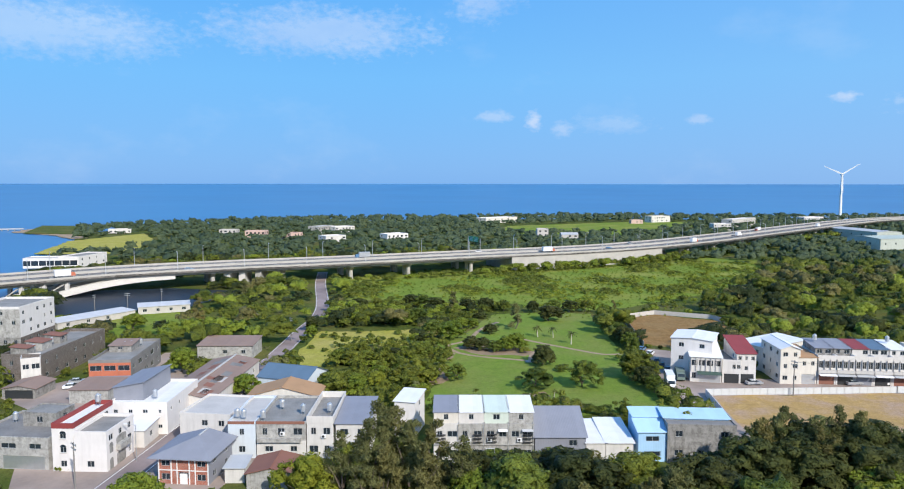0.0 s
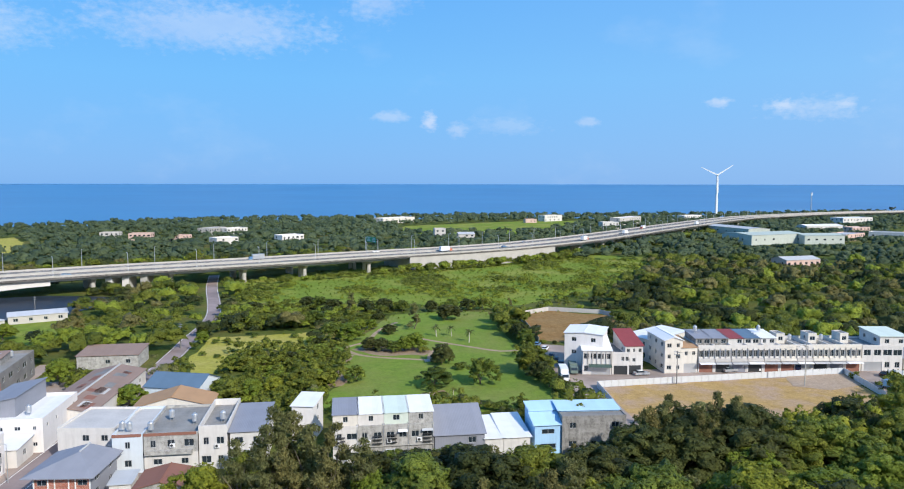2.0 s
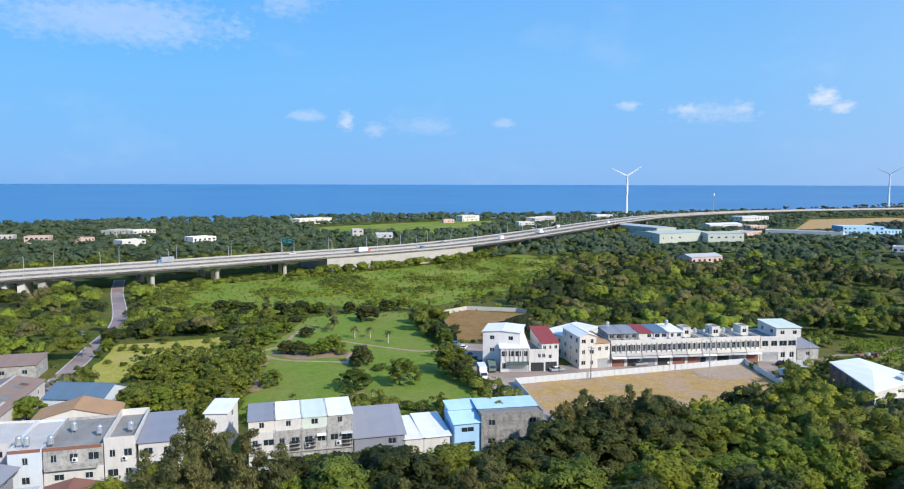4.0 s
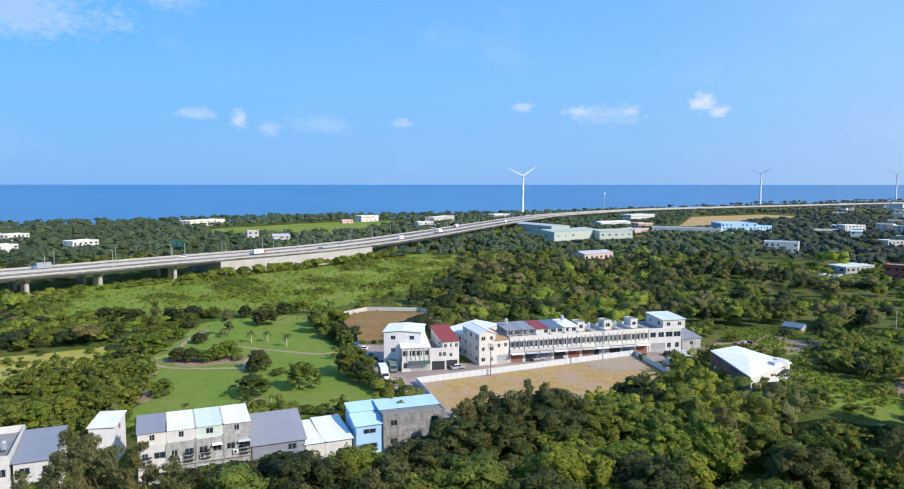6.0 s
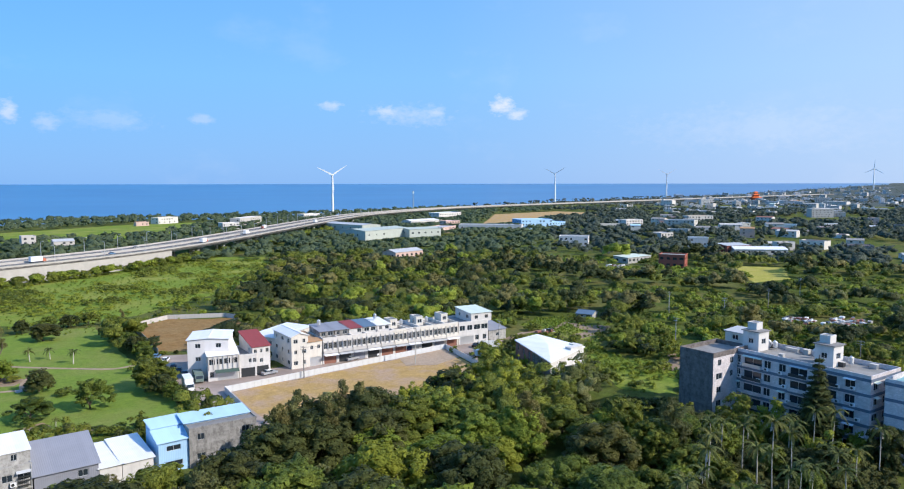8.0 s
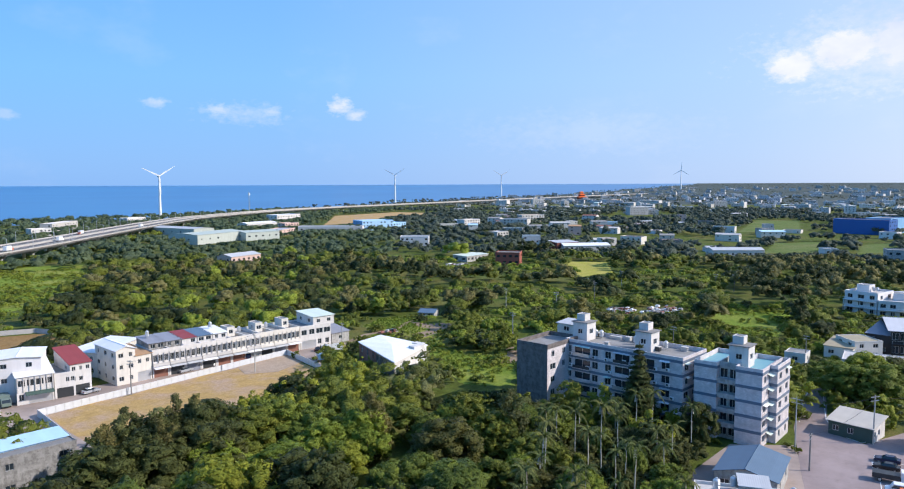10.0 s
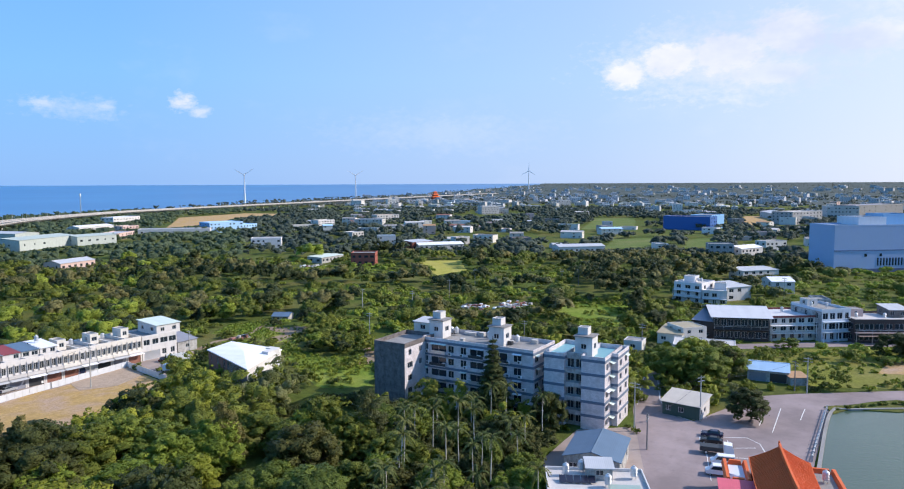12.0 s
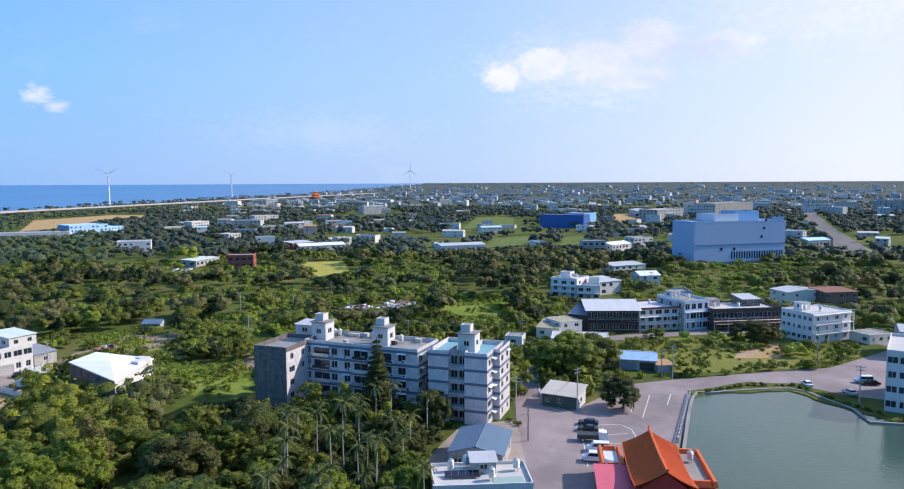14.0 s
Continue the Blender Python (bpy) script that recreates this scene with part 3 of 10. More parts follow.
def house(label, a, b, depth, h, wall=None, roof="flat", top=None, storeys=2, cols=(3, 2, 2), win=(1.3, 1.2), name="house", category="house",
          pitch=1.2, ridge="x", parapet=0.7, side=None, skip=0.15, seed=0, foot=0.4, door=True, base=0.0, trees=True, shutters=(), hood=0.0, bands=None, eave=0.35, front=None):
    """A building with walls of recessed windows and a flat, gabled or single-pitch roof."""
    label += " of the village" if len(label.split()) < 4 else ""
    wall = wall or WHITE
    top = top or (ROOF_SLAB if roof == "flat" else M_LIGHT)
    rng = random.Random(seed or (label + str(a)))
    p, w, turn = near_eye(a, b, depth)
    ob = thing(name, label, category, at=(p.x, p.y, base), turn=turn)
    d = depth
    faces = {"front": ((0, 0), (1, 0), w, cols[0]), "right": ((w, 0), (0, 1), d, cols[1]), "back": ((w, d), (-1, 0), w, 0), "left": ((0, d), (0, -1), d, cols[2])}
    turns = {"front": 0.0, "right": math.pi / 2, "back": math.pi, "left": -math.pi / 2}
    far = p.length > 420
    lights, shell = Shape(), Shape()
    for key, (q, u, fw, n) in faces.items():
        s = Shape()
        holes = openings(fw, storeys, h, n, win[0], win[1], skip=skip, rng=rng)
        if key == "front":
            holes = holes if front is None else list(front)
            for x0, x1, z1 in shutters:
                holes = [o for o in holes if o[2] < x0 * w or o[0] > x1 * w or o[1] > z1]
                holes.append((x0 * w, 0.02, x1 * w, z1))
        holes = facade(s, q, u, fw, 0.0, h, holes)
        if roof == "gable" and ((ridge == "y" and key in ("front", "back")) or (ridge == "x" and key in ("left", "right"))):
            m = Vector(q) + Vector(u) * fw / 2
            e = Vector(q) + Vector(u) * fw
            s.poly((*q, h), (*e, h), (m.x, m.y, h + pitch))
        if roof == "shed":
            e = Vector(q) + Vector(u) * fw
            z0 = pitch if ((q[1] > d / 2) if ridge == "x" else (q[0] > w / 2)) else 0.0
            z1 = pitch if ((e.y > d / 2) if ridge == "x" else (e.x > w / 2)) else 0.0
            s.poly((*q, h), (e.x, e.y, h), (e.x, e.y, h + z1), (*q, h + z0))
        if far and not side:
            shell.v, shell.f = shell.v + s.v, shell.f + [tuple(i + len(shell.v) for i in f) for f in s.f]
        else:
            part("wall", s, side if side and key in ("left", "right") else wall, ob)
        n2 = Vector((u[1], -u[0]))
        for x0, z0, x1, z1 in holes:
            at = Vector(q) + Vector(u) * x0 - n2 * 0.12
            if z0 < 0.1:
                sh = Shape().box(0, 0, 0, x1 - x0, 0.03, z1 - z0)
                # dark steel comes up often, standing in for the shade of open garages
                o = part("shutter", sh, rng.choice((GALV, M_GREY, DARK_METAL, DARK_METAL, M_RUST, ALU)), ob)
                o.matrix_basis = Matrix.Translation((at.x, at.y, z0)) @ Matrix.Rotation(turns[key], 4, "Z")
                continue
            if far:
                e = Vector(u) * (x1 - x0)
                lights.poly((at.x, at.y, z0), (at.x + e.x, at.y + e.y, z0), (at.x + e.x, at.y + e.y, z1), (at.x, at.y, z1))
                continue
            window(x1 - x0, z1 - z0, ob, (at.x, at.y, z0), turns[key])
            if hood and rng.random() < hood and key != "back":
                hs = Shape().hexa([(-0.15, -0.75, -0.25), (x1 - x0 + 0.15, -0.75, -0.25), (x1 - x0 + 0.15, 0, 0), (-0.15, 0, 0)],
                                  [(-0.15, -0.75, -0.21), (x1 - x0 + 0.15, -0.75, -0.21), (x1 - x0 + 0.15, 0, 0.04), (-0.15, 0, 0.04)])
                at2 = Vector(q) + Vector(u) * x0
                o = part("awning", hs, rng.choice((M_WHITE, M_LIGHT, M_GREEN)), ob)
                o.matrix_basis = Matrix.Translation((at2.x, at2.y, z1 + 0.35)) @ Matrix.Rotation(turns[key], 4, "Z")
    if shell.f:
        part("wall", shell, wall, ob)
    if lights.f:
        tagged(part("glazing", lights, GLASS, ob), kind="stuff")
    if roof == "flat":
        part("roof", Shape().box(0.02, 0.02, h - 0.25, w - 0.02, d - 0.02, h), top, ob)
        if parapet:
            s = Shape()
            t = 0.16
            for x0, y0, x1, y1 in ((-0.04, -0.04, w + 0.04, t), (-0.04, d - t, w + 0.04, d + 0.04), (-0.04, t, t, d - t), (w - t, t, w + 0.04, d - t)):
                s.box(x0, y0, h - 0.12, x1, y1, h + parapet)
            part("parapet", s, bands or wall, ob)
    else:
        e, k = eave, 0.12
        s = Shape()
        if roof == "gable":
            if ridge == "x":
                ra = ((-e, -e), (w + e, -e), (-e, d / 2), (w + e, d / 2), (-e, d + e), (w + e, d + e))
                drop = pitch * e / (d / 2)
            else:
                ra = ((-e, d + e), (-e, -e), (w / 2, d + e), (w / 2, -e), (w + e, d + e), (w + e, -e))
                drop = pitch * e / (w / 2)
            zs = (h - drop, h - drop, h + pitch, h + pitch, h - drop, h - drop)
            q = [(x, y, z) for (x, y), z in zip(ra, zs)]
            for i, j, m, n in ((0, 1, 3, 2), (2, 3, 5, 4)):
                lo = [q[i], q[j], q[m], q[n]]
                s.hexa([(x, y, z + 0.01) for x, y, z in lo], [(x, y, z + k) for x, y, z in lo])
            (x0, y0, z0), (x1, y1, z1) = q[2], q[3]
            s.tube((x0, y0, z0 + k), (x1, y1, z1 + k), 0.12, sides=6)
        else:
            if ridge == "x":
                lo = [(-e, -e, h - pitch * e / d), (w + e, -e, h - pitch * e / d), (w + e, d + e, h + pitch + pitch * e / d), (-e, d + e, h + pitch + pitch * e / d)]
            else:
                lo = [(-e, -e, h - pitch * e / w), (w + e, -e, h + pitch + pitch * e / w), (w + e, d + e, h + pitch + pitch * e / w), (-e, d + e, h - pitch * e / w)]
            s.hexa([(x, y, z + 0.01) for x, y, z in lo], [(x, y, z + k) for x, y, z in lo])
        part("roof", s, top, ob)
    c, sn = math.cos(turn), math.sin(turn)
    pts = [(p.x + x * c - y * sn, p.y + x * sn + y * c) for x, y in ((-1.5, -1.5), (w + 1.5, -1.5), (w + 1.5, d + 1.5), (-1.5, d + 1.5))]
    if base < 0.5:
        CLEAR.append(inside(pts))
    if trees:
        sight(pts[0], pts[1], foot * h + base)
    return ob


def merge(dst, src):
    """Moves the parts of one building under another."""
    m = dst.matrix_basis.inverted() @ src.matrix_basis
    for c in list(src.children):
        c.parent = dst
        c.matrix_basis = m @ c.matrix_basis
    bpy.data.objects.remove(src)


def on(ob, x, y, z=0.0):
    """A spot given in a building's own frame."""
    return ob.matrix_basis @ Vector((x, y, z))


TANK = []


def water_tank(at, size=1.0):
    """A stainless roof tank on a short stand."""
    if not TANK:
        t = thing("water_tank", "ribbed stainless steel water tank on a roof stand", "water tank", "rooftop water tanks")
        s = Shape()
        rings = [(0.5, 0.55)]
        for i in range(5):
            z = 0.6 + i * 0.26
            rings += [(0.55, z), (0.55, z + 0.17), (0.52, z + 0.2), (0.52, z + 0.24)]
        rings += [(0.45, 1.98), (0.2, 2.1)]
        part("body", s.lathe(rings, 14), STEEL, t)
        part("lid", Shape().lathe([(0.2, 2.1), (0.22, 2.13), (0.22, 2.2), (0.1, 2.24)], 10), STEEL, t)
        for i in range(4):
            a = math.pi / 4 + i * math.pi / 2
            part("leg", Shape().tube((0.42 * math.cos(a), 0.42 * math.sin(a), 0), (0.42 * math.cos(a), 0.42 * math.sin(a), 0.58), 0.035, sides=6), GALV, t)
        t.matrix_basis = Matrix.Translation(at) @ Matrix.Scale(size, 4)
        TANK.append(t)
        return t
    return copy_thing(TANK[0], Matrix.Translation(at) @ Matrix.Scale(1.0, 4))


# ---- plants ----
def leaf_cloud(rng, lobes, count, size, long=1.5, droop=0.0, up=0.25):
    """Leaf sprays on the skins of many lobes: an array of quads."""
    lob = np.array(lobes, float)
    area = lob[:, 3] ** 2
    pick = rng.choice(len(lob), count, p=area / area.sum())
    n = rng.normal(size=(count, 3))
    n[:, 2] = np.abs(n[:, 2]) * 0.9 + rng.normal(size=count) * 0.35 + up * 0.6
    n /= np.linalg.norm(n, axis=1)[:, None]
    rad = lob[pick, 3] * (0.80 + 0.32 * rng.random(count))
    c = lob[pick, :3] + n * rad[:, None] * np.array([1, 1, 0.8])
    tilt = n + rng.normal(size=(count, 3)) * 0.36
    tilt[:, 2] += up
    tilt /= np.linalg.norm(tilt, axis=1)[:, None]
    a = np.cross(tilt, rng.normal(size=(count, 3)))
    a[:, 2] -= droop
    a /= np.linalg.norm(a, axis=1)[:, None]
    b = np.cross(tilt, a)
    s = size * (0.6 + 0.8 * rng.random(count))[:, None]
    a, b = a * s * long * 0.5, b * s * 0.5
    return np.stack([c - a - b * 0.8, c + a * 1.1, c - a * 0.7 + b], 1)


def leaf_mesh(name, q, mat):
    """A mesh of loose leaf faces, from an array of their corners."""
    me = bpy.data.meshes.new(name)
    n, c = q.shape[0], q.shape[1]
    me.vertices.add(c * n)
    me.vertices.foreach_set("co", np.ascontiguousarray(q, dtype=np.float32).ravel())
    me.loops.add(c * n)
    me.loops.foreach_set("vertex_index", np.arange(c * n, dtype=np.int32))
    me.polygons.add(n)
    me.polygons.foreach_set("loop_start", np.arange(0, c * n, c, dtype=np.int32))
    me.update(calc_edges=True)
    me.validate()
    me.materials.append(mat)
    return me


def dome(rings, sides):
    """Directions and faces of a lumpy leaf clump, open below."""
    d = [(0.0, 0.0, 1.0)]
    for k, el in enumerate(rings):
        for i in range(sides):
            w = 2 * math.pi * (i + 0.5 * k) / sides
            d.append((math.cos(w) * math.cos(radians(el)), math.sin(w) * math.cos(radians(el)), math.sin(radians(el))))
    f = [(0, 1 + i, 1 + (i + 1) % sides) for i in range(sides)]
    for k in range(len(rings) - 1):
        a, b = 1 + k * sides, 1 + (k + 1) * sides
        for i in range(sides):
            j = (i + 1) % sides
            f += [(a + i, b + i, a + j), (a + j, b + i, b + j)]
    return np.array(d), np.array(f)


DOMES = {2: dome((45, 0, -38), 7), 1: dome((38, -22), 6), 0: dome((30, -25), 5)}


def clumps(rng, lobes, grade, rough=0.30):
    """Leaf clumps, one over each lobe: corners and faces."""
    d, f = DOMES[grade]
    lob = np.array(lobes, float)
    k, m = len(lob), len(d)
    a = rng.random(k) * 6.28
    c, s = np.cos(a)[:, None], np.sin(a)[:, None]
    v = np.stack([d[None, :, 0] * c - d[None, :, 1] * s, d[None, :, 0] * s + d[None, :, 1] * c, np.repeat(d[None, :, 2], k, 0)], 2)
    v = v * (lob[:, 3, None] * (0.84 + rough * rng.normal(size=(k, m)).clip(-1.6, 1.6)))[:, :, None] * np.array((1.06, 1.06, 0.70))
    v[:, :, 2] += (v[:, :, 0] * rng.normal(size=k)[:, None] + v[:, :, 1] * rng.normal(size=k)[:, None]) * 0.22
    return (v + lob[:, None, :3]).reshape(-1, 3), (f[None] + (np.arange(k) * m)[:, None, None]).reshape(-1, 3)


def crown_mesh(name, v, f, q, mat):
    """One mesh of smooth clumps and the loose leaf sprays over them."""
    me = bpy.data.meshes.new(name)
    q = np.asarray(q, float).reshape(-1, 3, 3)
    n = len(q)
    co = np.concatenate([v, q.reshape(-1, 3)])
    idx = np.concatenate([f.ravel(), len(v) + np.arange(3 * n)]).astype(np.int32)
    count = len(f) + n
    me.vertices.add(len(co))
    me.vertices.foreach_set("co", np.ascontiguousarray(co, dtype=np.float32).ravel())
    me.loops.add(len(idx))
    me.loops.foreach_set("vertex_index", idx)
    me.polygons.add(count)
    me.polygons.foreach_set("loop_start", np.arange(0, 3 * count, 3, dtype=np.int32))
    me.polygons.foreach_set("use_smooth", np.arange(count) < len(f))
    me.update(calc_edges=True)
    me.materials.append(mat)
    return me


def crown_lobes(rng, r, h, foot, n):
    """Lobes of a broad crown between foot and h."""
    out = [(0, 0, foot + (h - foot) * 0.55, r * 0.62)]
    for i in range(n):
        a = rng.random() * 2 * math.pi
        e = rng.random()
        rr = r * (0.35 + 0.4 * math.sqrt(rng.random())) * (1.0 - 0.5 * e ** 2)
        lr = r * (0.27 + 0.22 * rng.random())
        out.append((rr * math.cos(a), rr * math.sin(a), foot + lr + (h - foot - 1.6 * lr) * e, lr))
    return out


def tufted_lobes(rng, r, h, foot, n):
    """Many small clumps in uneven tiers over a broad crown."""
    out = [(0, 0, foot + (h - foot) * 0.5, r * 0.5)]
    bulge = [1.0 + 0.22 * rng.normal() for _ in range(5)]
    for i in range(n):
        a = 2.4 * i + rng.random() * 0.7
        e = math.asin(-0.35 + 1.33 * (i + rng.random()) / n) if i < n - 1 else 1.3
        lr = r * (0.15 + 0.17 * rng.random())
        rr = (r - 0.6 * lr) * math.cos(e) * (0.72 + 0.3 * rng.random()) * bulge[int(a / 1.257) % 5]
        out.append((rr * math.cos(a), rr * math.sin(a), foot + (h - foot) * (0.36 + 0.55 * math.sin(e)) - 0.3 * lr + rng.normal() * 0.2, lr))
    return out


def limbs(rng, h, foot, r, girth):
    s = Shape()
    lean = Vector((rng.normal() * 0.05 * h, rng.normal() * 0.05 * h, foot * 1.1))
    s.tube((0, 0, -0.2), lean, girth, girth * 0.7, 7)
    for i in range(5):
        a = i * 2.4 + rng.random()
        e = Vector((math.cos(a) * r * 0.6, math.sin(a) * r * 0.6, foot + (h - foot) * (0.35 + 0.4 * rng.random())))
        m = lean.lerp(e, 0.5) + Vector((0, 0, 0.2 * r))
        s.tube(lean, m, girth * 0.45, girth * 0.3, 5)
        s.tube(m, e, girth * 0.3, girth * 0.08, 5)
    return s


TREES = {}


def tree_kind(kind, variant):
    """Builds a plant once; later ones share its meshes."""
    if (kind, variant) in TREES:
        return TREES[kind, variant]
    rng = np.random.default_rng(hash((len(kind), variant)) % 1000 + 17)
    if kind in ("broad", "bright", "dark", "rusty"):
        h, r, foot = 8.0, 4.2, 0.9
        lobes = tufted_lobes(rng, r, h, foot, 46)
        q = leaf_cloud(rng, lobes, 1750, 0.30, up=0.35)
        mat = {"broad": LEAF_A, "bright": LEAF_B, "dark": LEAF_D, "rusty": LEAF_BROWN}[kind]
        trunk, bark = limbs(rng, h, foot, r, 0.26), BARK
    elif kind == "casuarina":
        h, r, foot = 12.0, 3.4, 1.5
        lobes = []
        for i in range(22):
            e = (i + rng.random()) / 22
            a = rng.random() * 6.28
            rr = r * (0.75 - 0.55 * e) * (0.4 + 0.6 * rng.random())
            lobes.append((rr * math.cos(a), rr * math.sin(a), foot + (h - foot) * e * 0.95, r * (0.34 - 0.16 * e)))
        q = leaf_cloud(rng, lobes, 2500, 0.22, 3.4, 1.3, 0.3)
        mat, trunk, bark = LEAF_C, limbs(rng, h * 0.9, foot * 2, r * 0.7, 0.22), BARK
    elif kind == "bush":
        h, r, foot = 2.6, 2.0, 0.0
        lobes = crown_lobes(rng, r, h, foot, 9)
        q = leaf_cloud(rng, lobes, 420, 0.26)
        mat, trunk, bark = LEAF_A, limbs(rng, h, 0.4, r, 0.07), BARK
    elif kind == "pine":
        h, r, foot = 16.0, 2.6, 1.2
        lobes = []
        for i in range(15):
            e = i / 15
            for j in range(6):
                a = j * 1.05 + i * 0.5
                rr = r * (1 - e) * 0.62
                lobes.append((rr * math.cos(a), rr * math.sin(a), foot + (h - foot) * e, 0.30 + r * (1 - e) * 0.27))
        q = leaf_cloud(rng, lobes, 3000, 0.34, 1.6, 0.0, 0.5)
        mat = LEAF_D
        trunk, bark = Shape().tube((0, 0, -0.2), (0, 0, h), 0.26, 0.03, 8), BARK
    else:
        h, mat, bark = (11.0, LEAF_P, PALM_BARK) if kind == "palm" else (4.2, LEAF_P, PALM_BARK)
        trunk = Shape()
        bend = Vector((rng.normal() * 0.25, rng.normal() * 0.25, 0))
        pts = [Vector((0, 0, -0.2)), bend * 0.5 + Vector((0, 0, h * 0.5)), bend + Vector((0, 0, h))]
        gr = (0.14, 0.11, 0.08) if kind == "palm" else (0.2, 0.16, 0.12)
        for i in range(2):
            trunk.tube(pts[i], pts[i + 1], gr[i], gr[i + 1], 8)
        tip = pts[-1]
        q = []
        for i in range(12):
            a = i * 2.4 + rng.random() * 0.5
            lift = 1.35 - 0.115 * i + rng.normal() * 0.14
            length = (2.7 if kind == "palm" else 2.2) * (0.85 + 0.3 * rng.random())
            way = Vector((math.cos(a), math.sin(a), 0))
            across = Vector((-way.y, way.x, 0))
            prev = tip
            for k in range(6):
                t0, t1 = k / 6, (k + 1) / 6
                c0 = tip + way * length * t0 * 0.9 + Vector((0, 0, lift * length * t0 - 1.05 * length * t0 * t0))
                c1 = tip + way * length * t1 * 0.9 + Vector((0, 0, lift * length * t1 - 1.05 * length * t1 * t1))
                wd = 0.27 * math.sin(math.pi * (0.15 + 0.85 * t0)) + 0.08
                for sgn in (-1, 1):
                    for m in (0.0, 0.5):
                        b0, b1 = c0.lerp(c1, m), c0.lerp(c1, m + 0.42)
                        o = across * sgn * wd + way * 0.30 + Vector((0, 0, -0.20))
                        q.append([b0, b1, b1 + o, b0 + o * 0.96])
        q = np.array([[tuple(v) for v in f] for f in q])
        if kind == "palm" and variant % 2:
            # one dead frond hanging beside the trunk
            for k in range(7):
                z = tip.z - 0.1 - 0.25 * k
                trunk.poly((tip.x + 0.12, tip.y - 0.05, z), (tip.x + 0.45 + 0.03 * k, tip.y - 0.2, z - 0.35), (tip.x + 0.42 + 0.03 * k, tip.y + 0.2, z - 0.38), (tip.x + 0.12, tip.y + 0.05, z - 0.05))
    if "palm" in kind:
        cm = leaf_mesh("crown", q, mat)
    else:
        cm = crown_mesh("crown", *clumps(rng, lobes if kind != "casuarina" else [(x, y, z, r * 0.72) for x, y, z, r in lobes], 1 if kind in ("pine", "bush", "casuarina") else 2), q, mat)
    tm = trunk.mesh("trunk", bark)
    TREES[kind, variant] = (cm, tm, None)
    return TREES[kind, variant]


LOOKS = {"broad": ("round green broadleaf tree with a lobed crown", "tree"), "bright": ("fresh bright green broadleaf tree", "tree"),
         "dark": ("dense dark green evergreen tree", "tree"), "rusty": ("broadleaf tree with rusty brown foliage", "tree"),
         "casuarina": ("tall feathery grey-green casuarina tree", "tree"), "bush": ("low rounded green shrub", "shrub"),
         "pine": ("tall narrow dark conifer beside the flats", "tree"), "palm": ("slender tall palm with a grey trunk", "palm tree"),
         "short_palm": ("short palm standing on the lawn", "palm tree")}


def plant(kind, x, y, h=1.0, spread=None, rng=random, z=0.0):
    """A plant of a kind; h and spread scale its height and width."""
    cm, tm, _ = tree_kind(kind, rng.randrange(5) if kind in ("broad", "dark", "casuarina", "palm") else rng.randrange(3))
    label, cat = LOOKS[kind]
    spread = spread or h
    nm = {"palm": "palm_tree", "short_palm": "palm_tree", "bush": "shrub"}.get(kind, "tree")
    t = thing(nm, label, cat, {"palm_tree": "palms", "shrub": "shrubs"}.get(nm, "trees"))
    t.matrix_basis = Matrix.LocRotScale((x, y, z), Euler((0, 0, rng.random() * 6.28)), (spread, spread, h))
    part("crown", cm, None, t)
    part("trunk", tm, None, t)
    return t


# ---- traffic ----
CARS = {}


def vehicle_wheels(t, xs, y, r=0.32, w=0.2):
    for x in xs:
        for sgn in (-1, 1):
            wh = part("wheel", Shape().tube((x, sgn * (y - w), r), (x, sgn * y, r), r * 0.6, sides=10), GALV, t)
            part("tyre", Shape().tube((x, sgn * (y - w), r), (x, sgn * (y - 0.02), r), r, sides=14), RUBBER, wh)


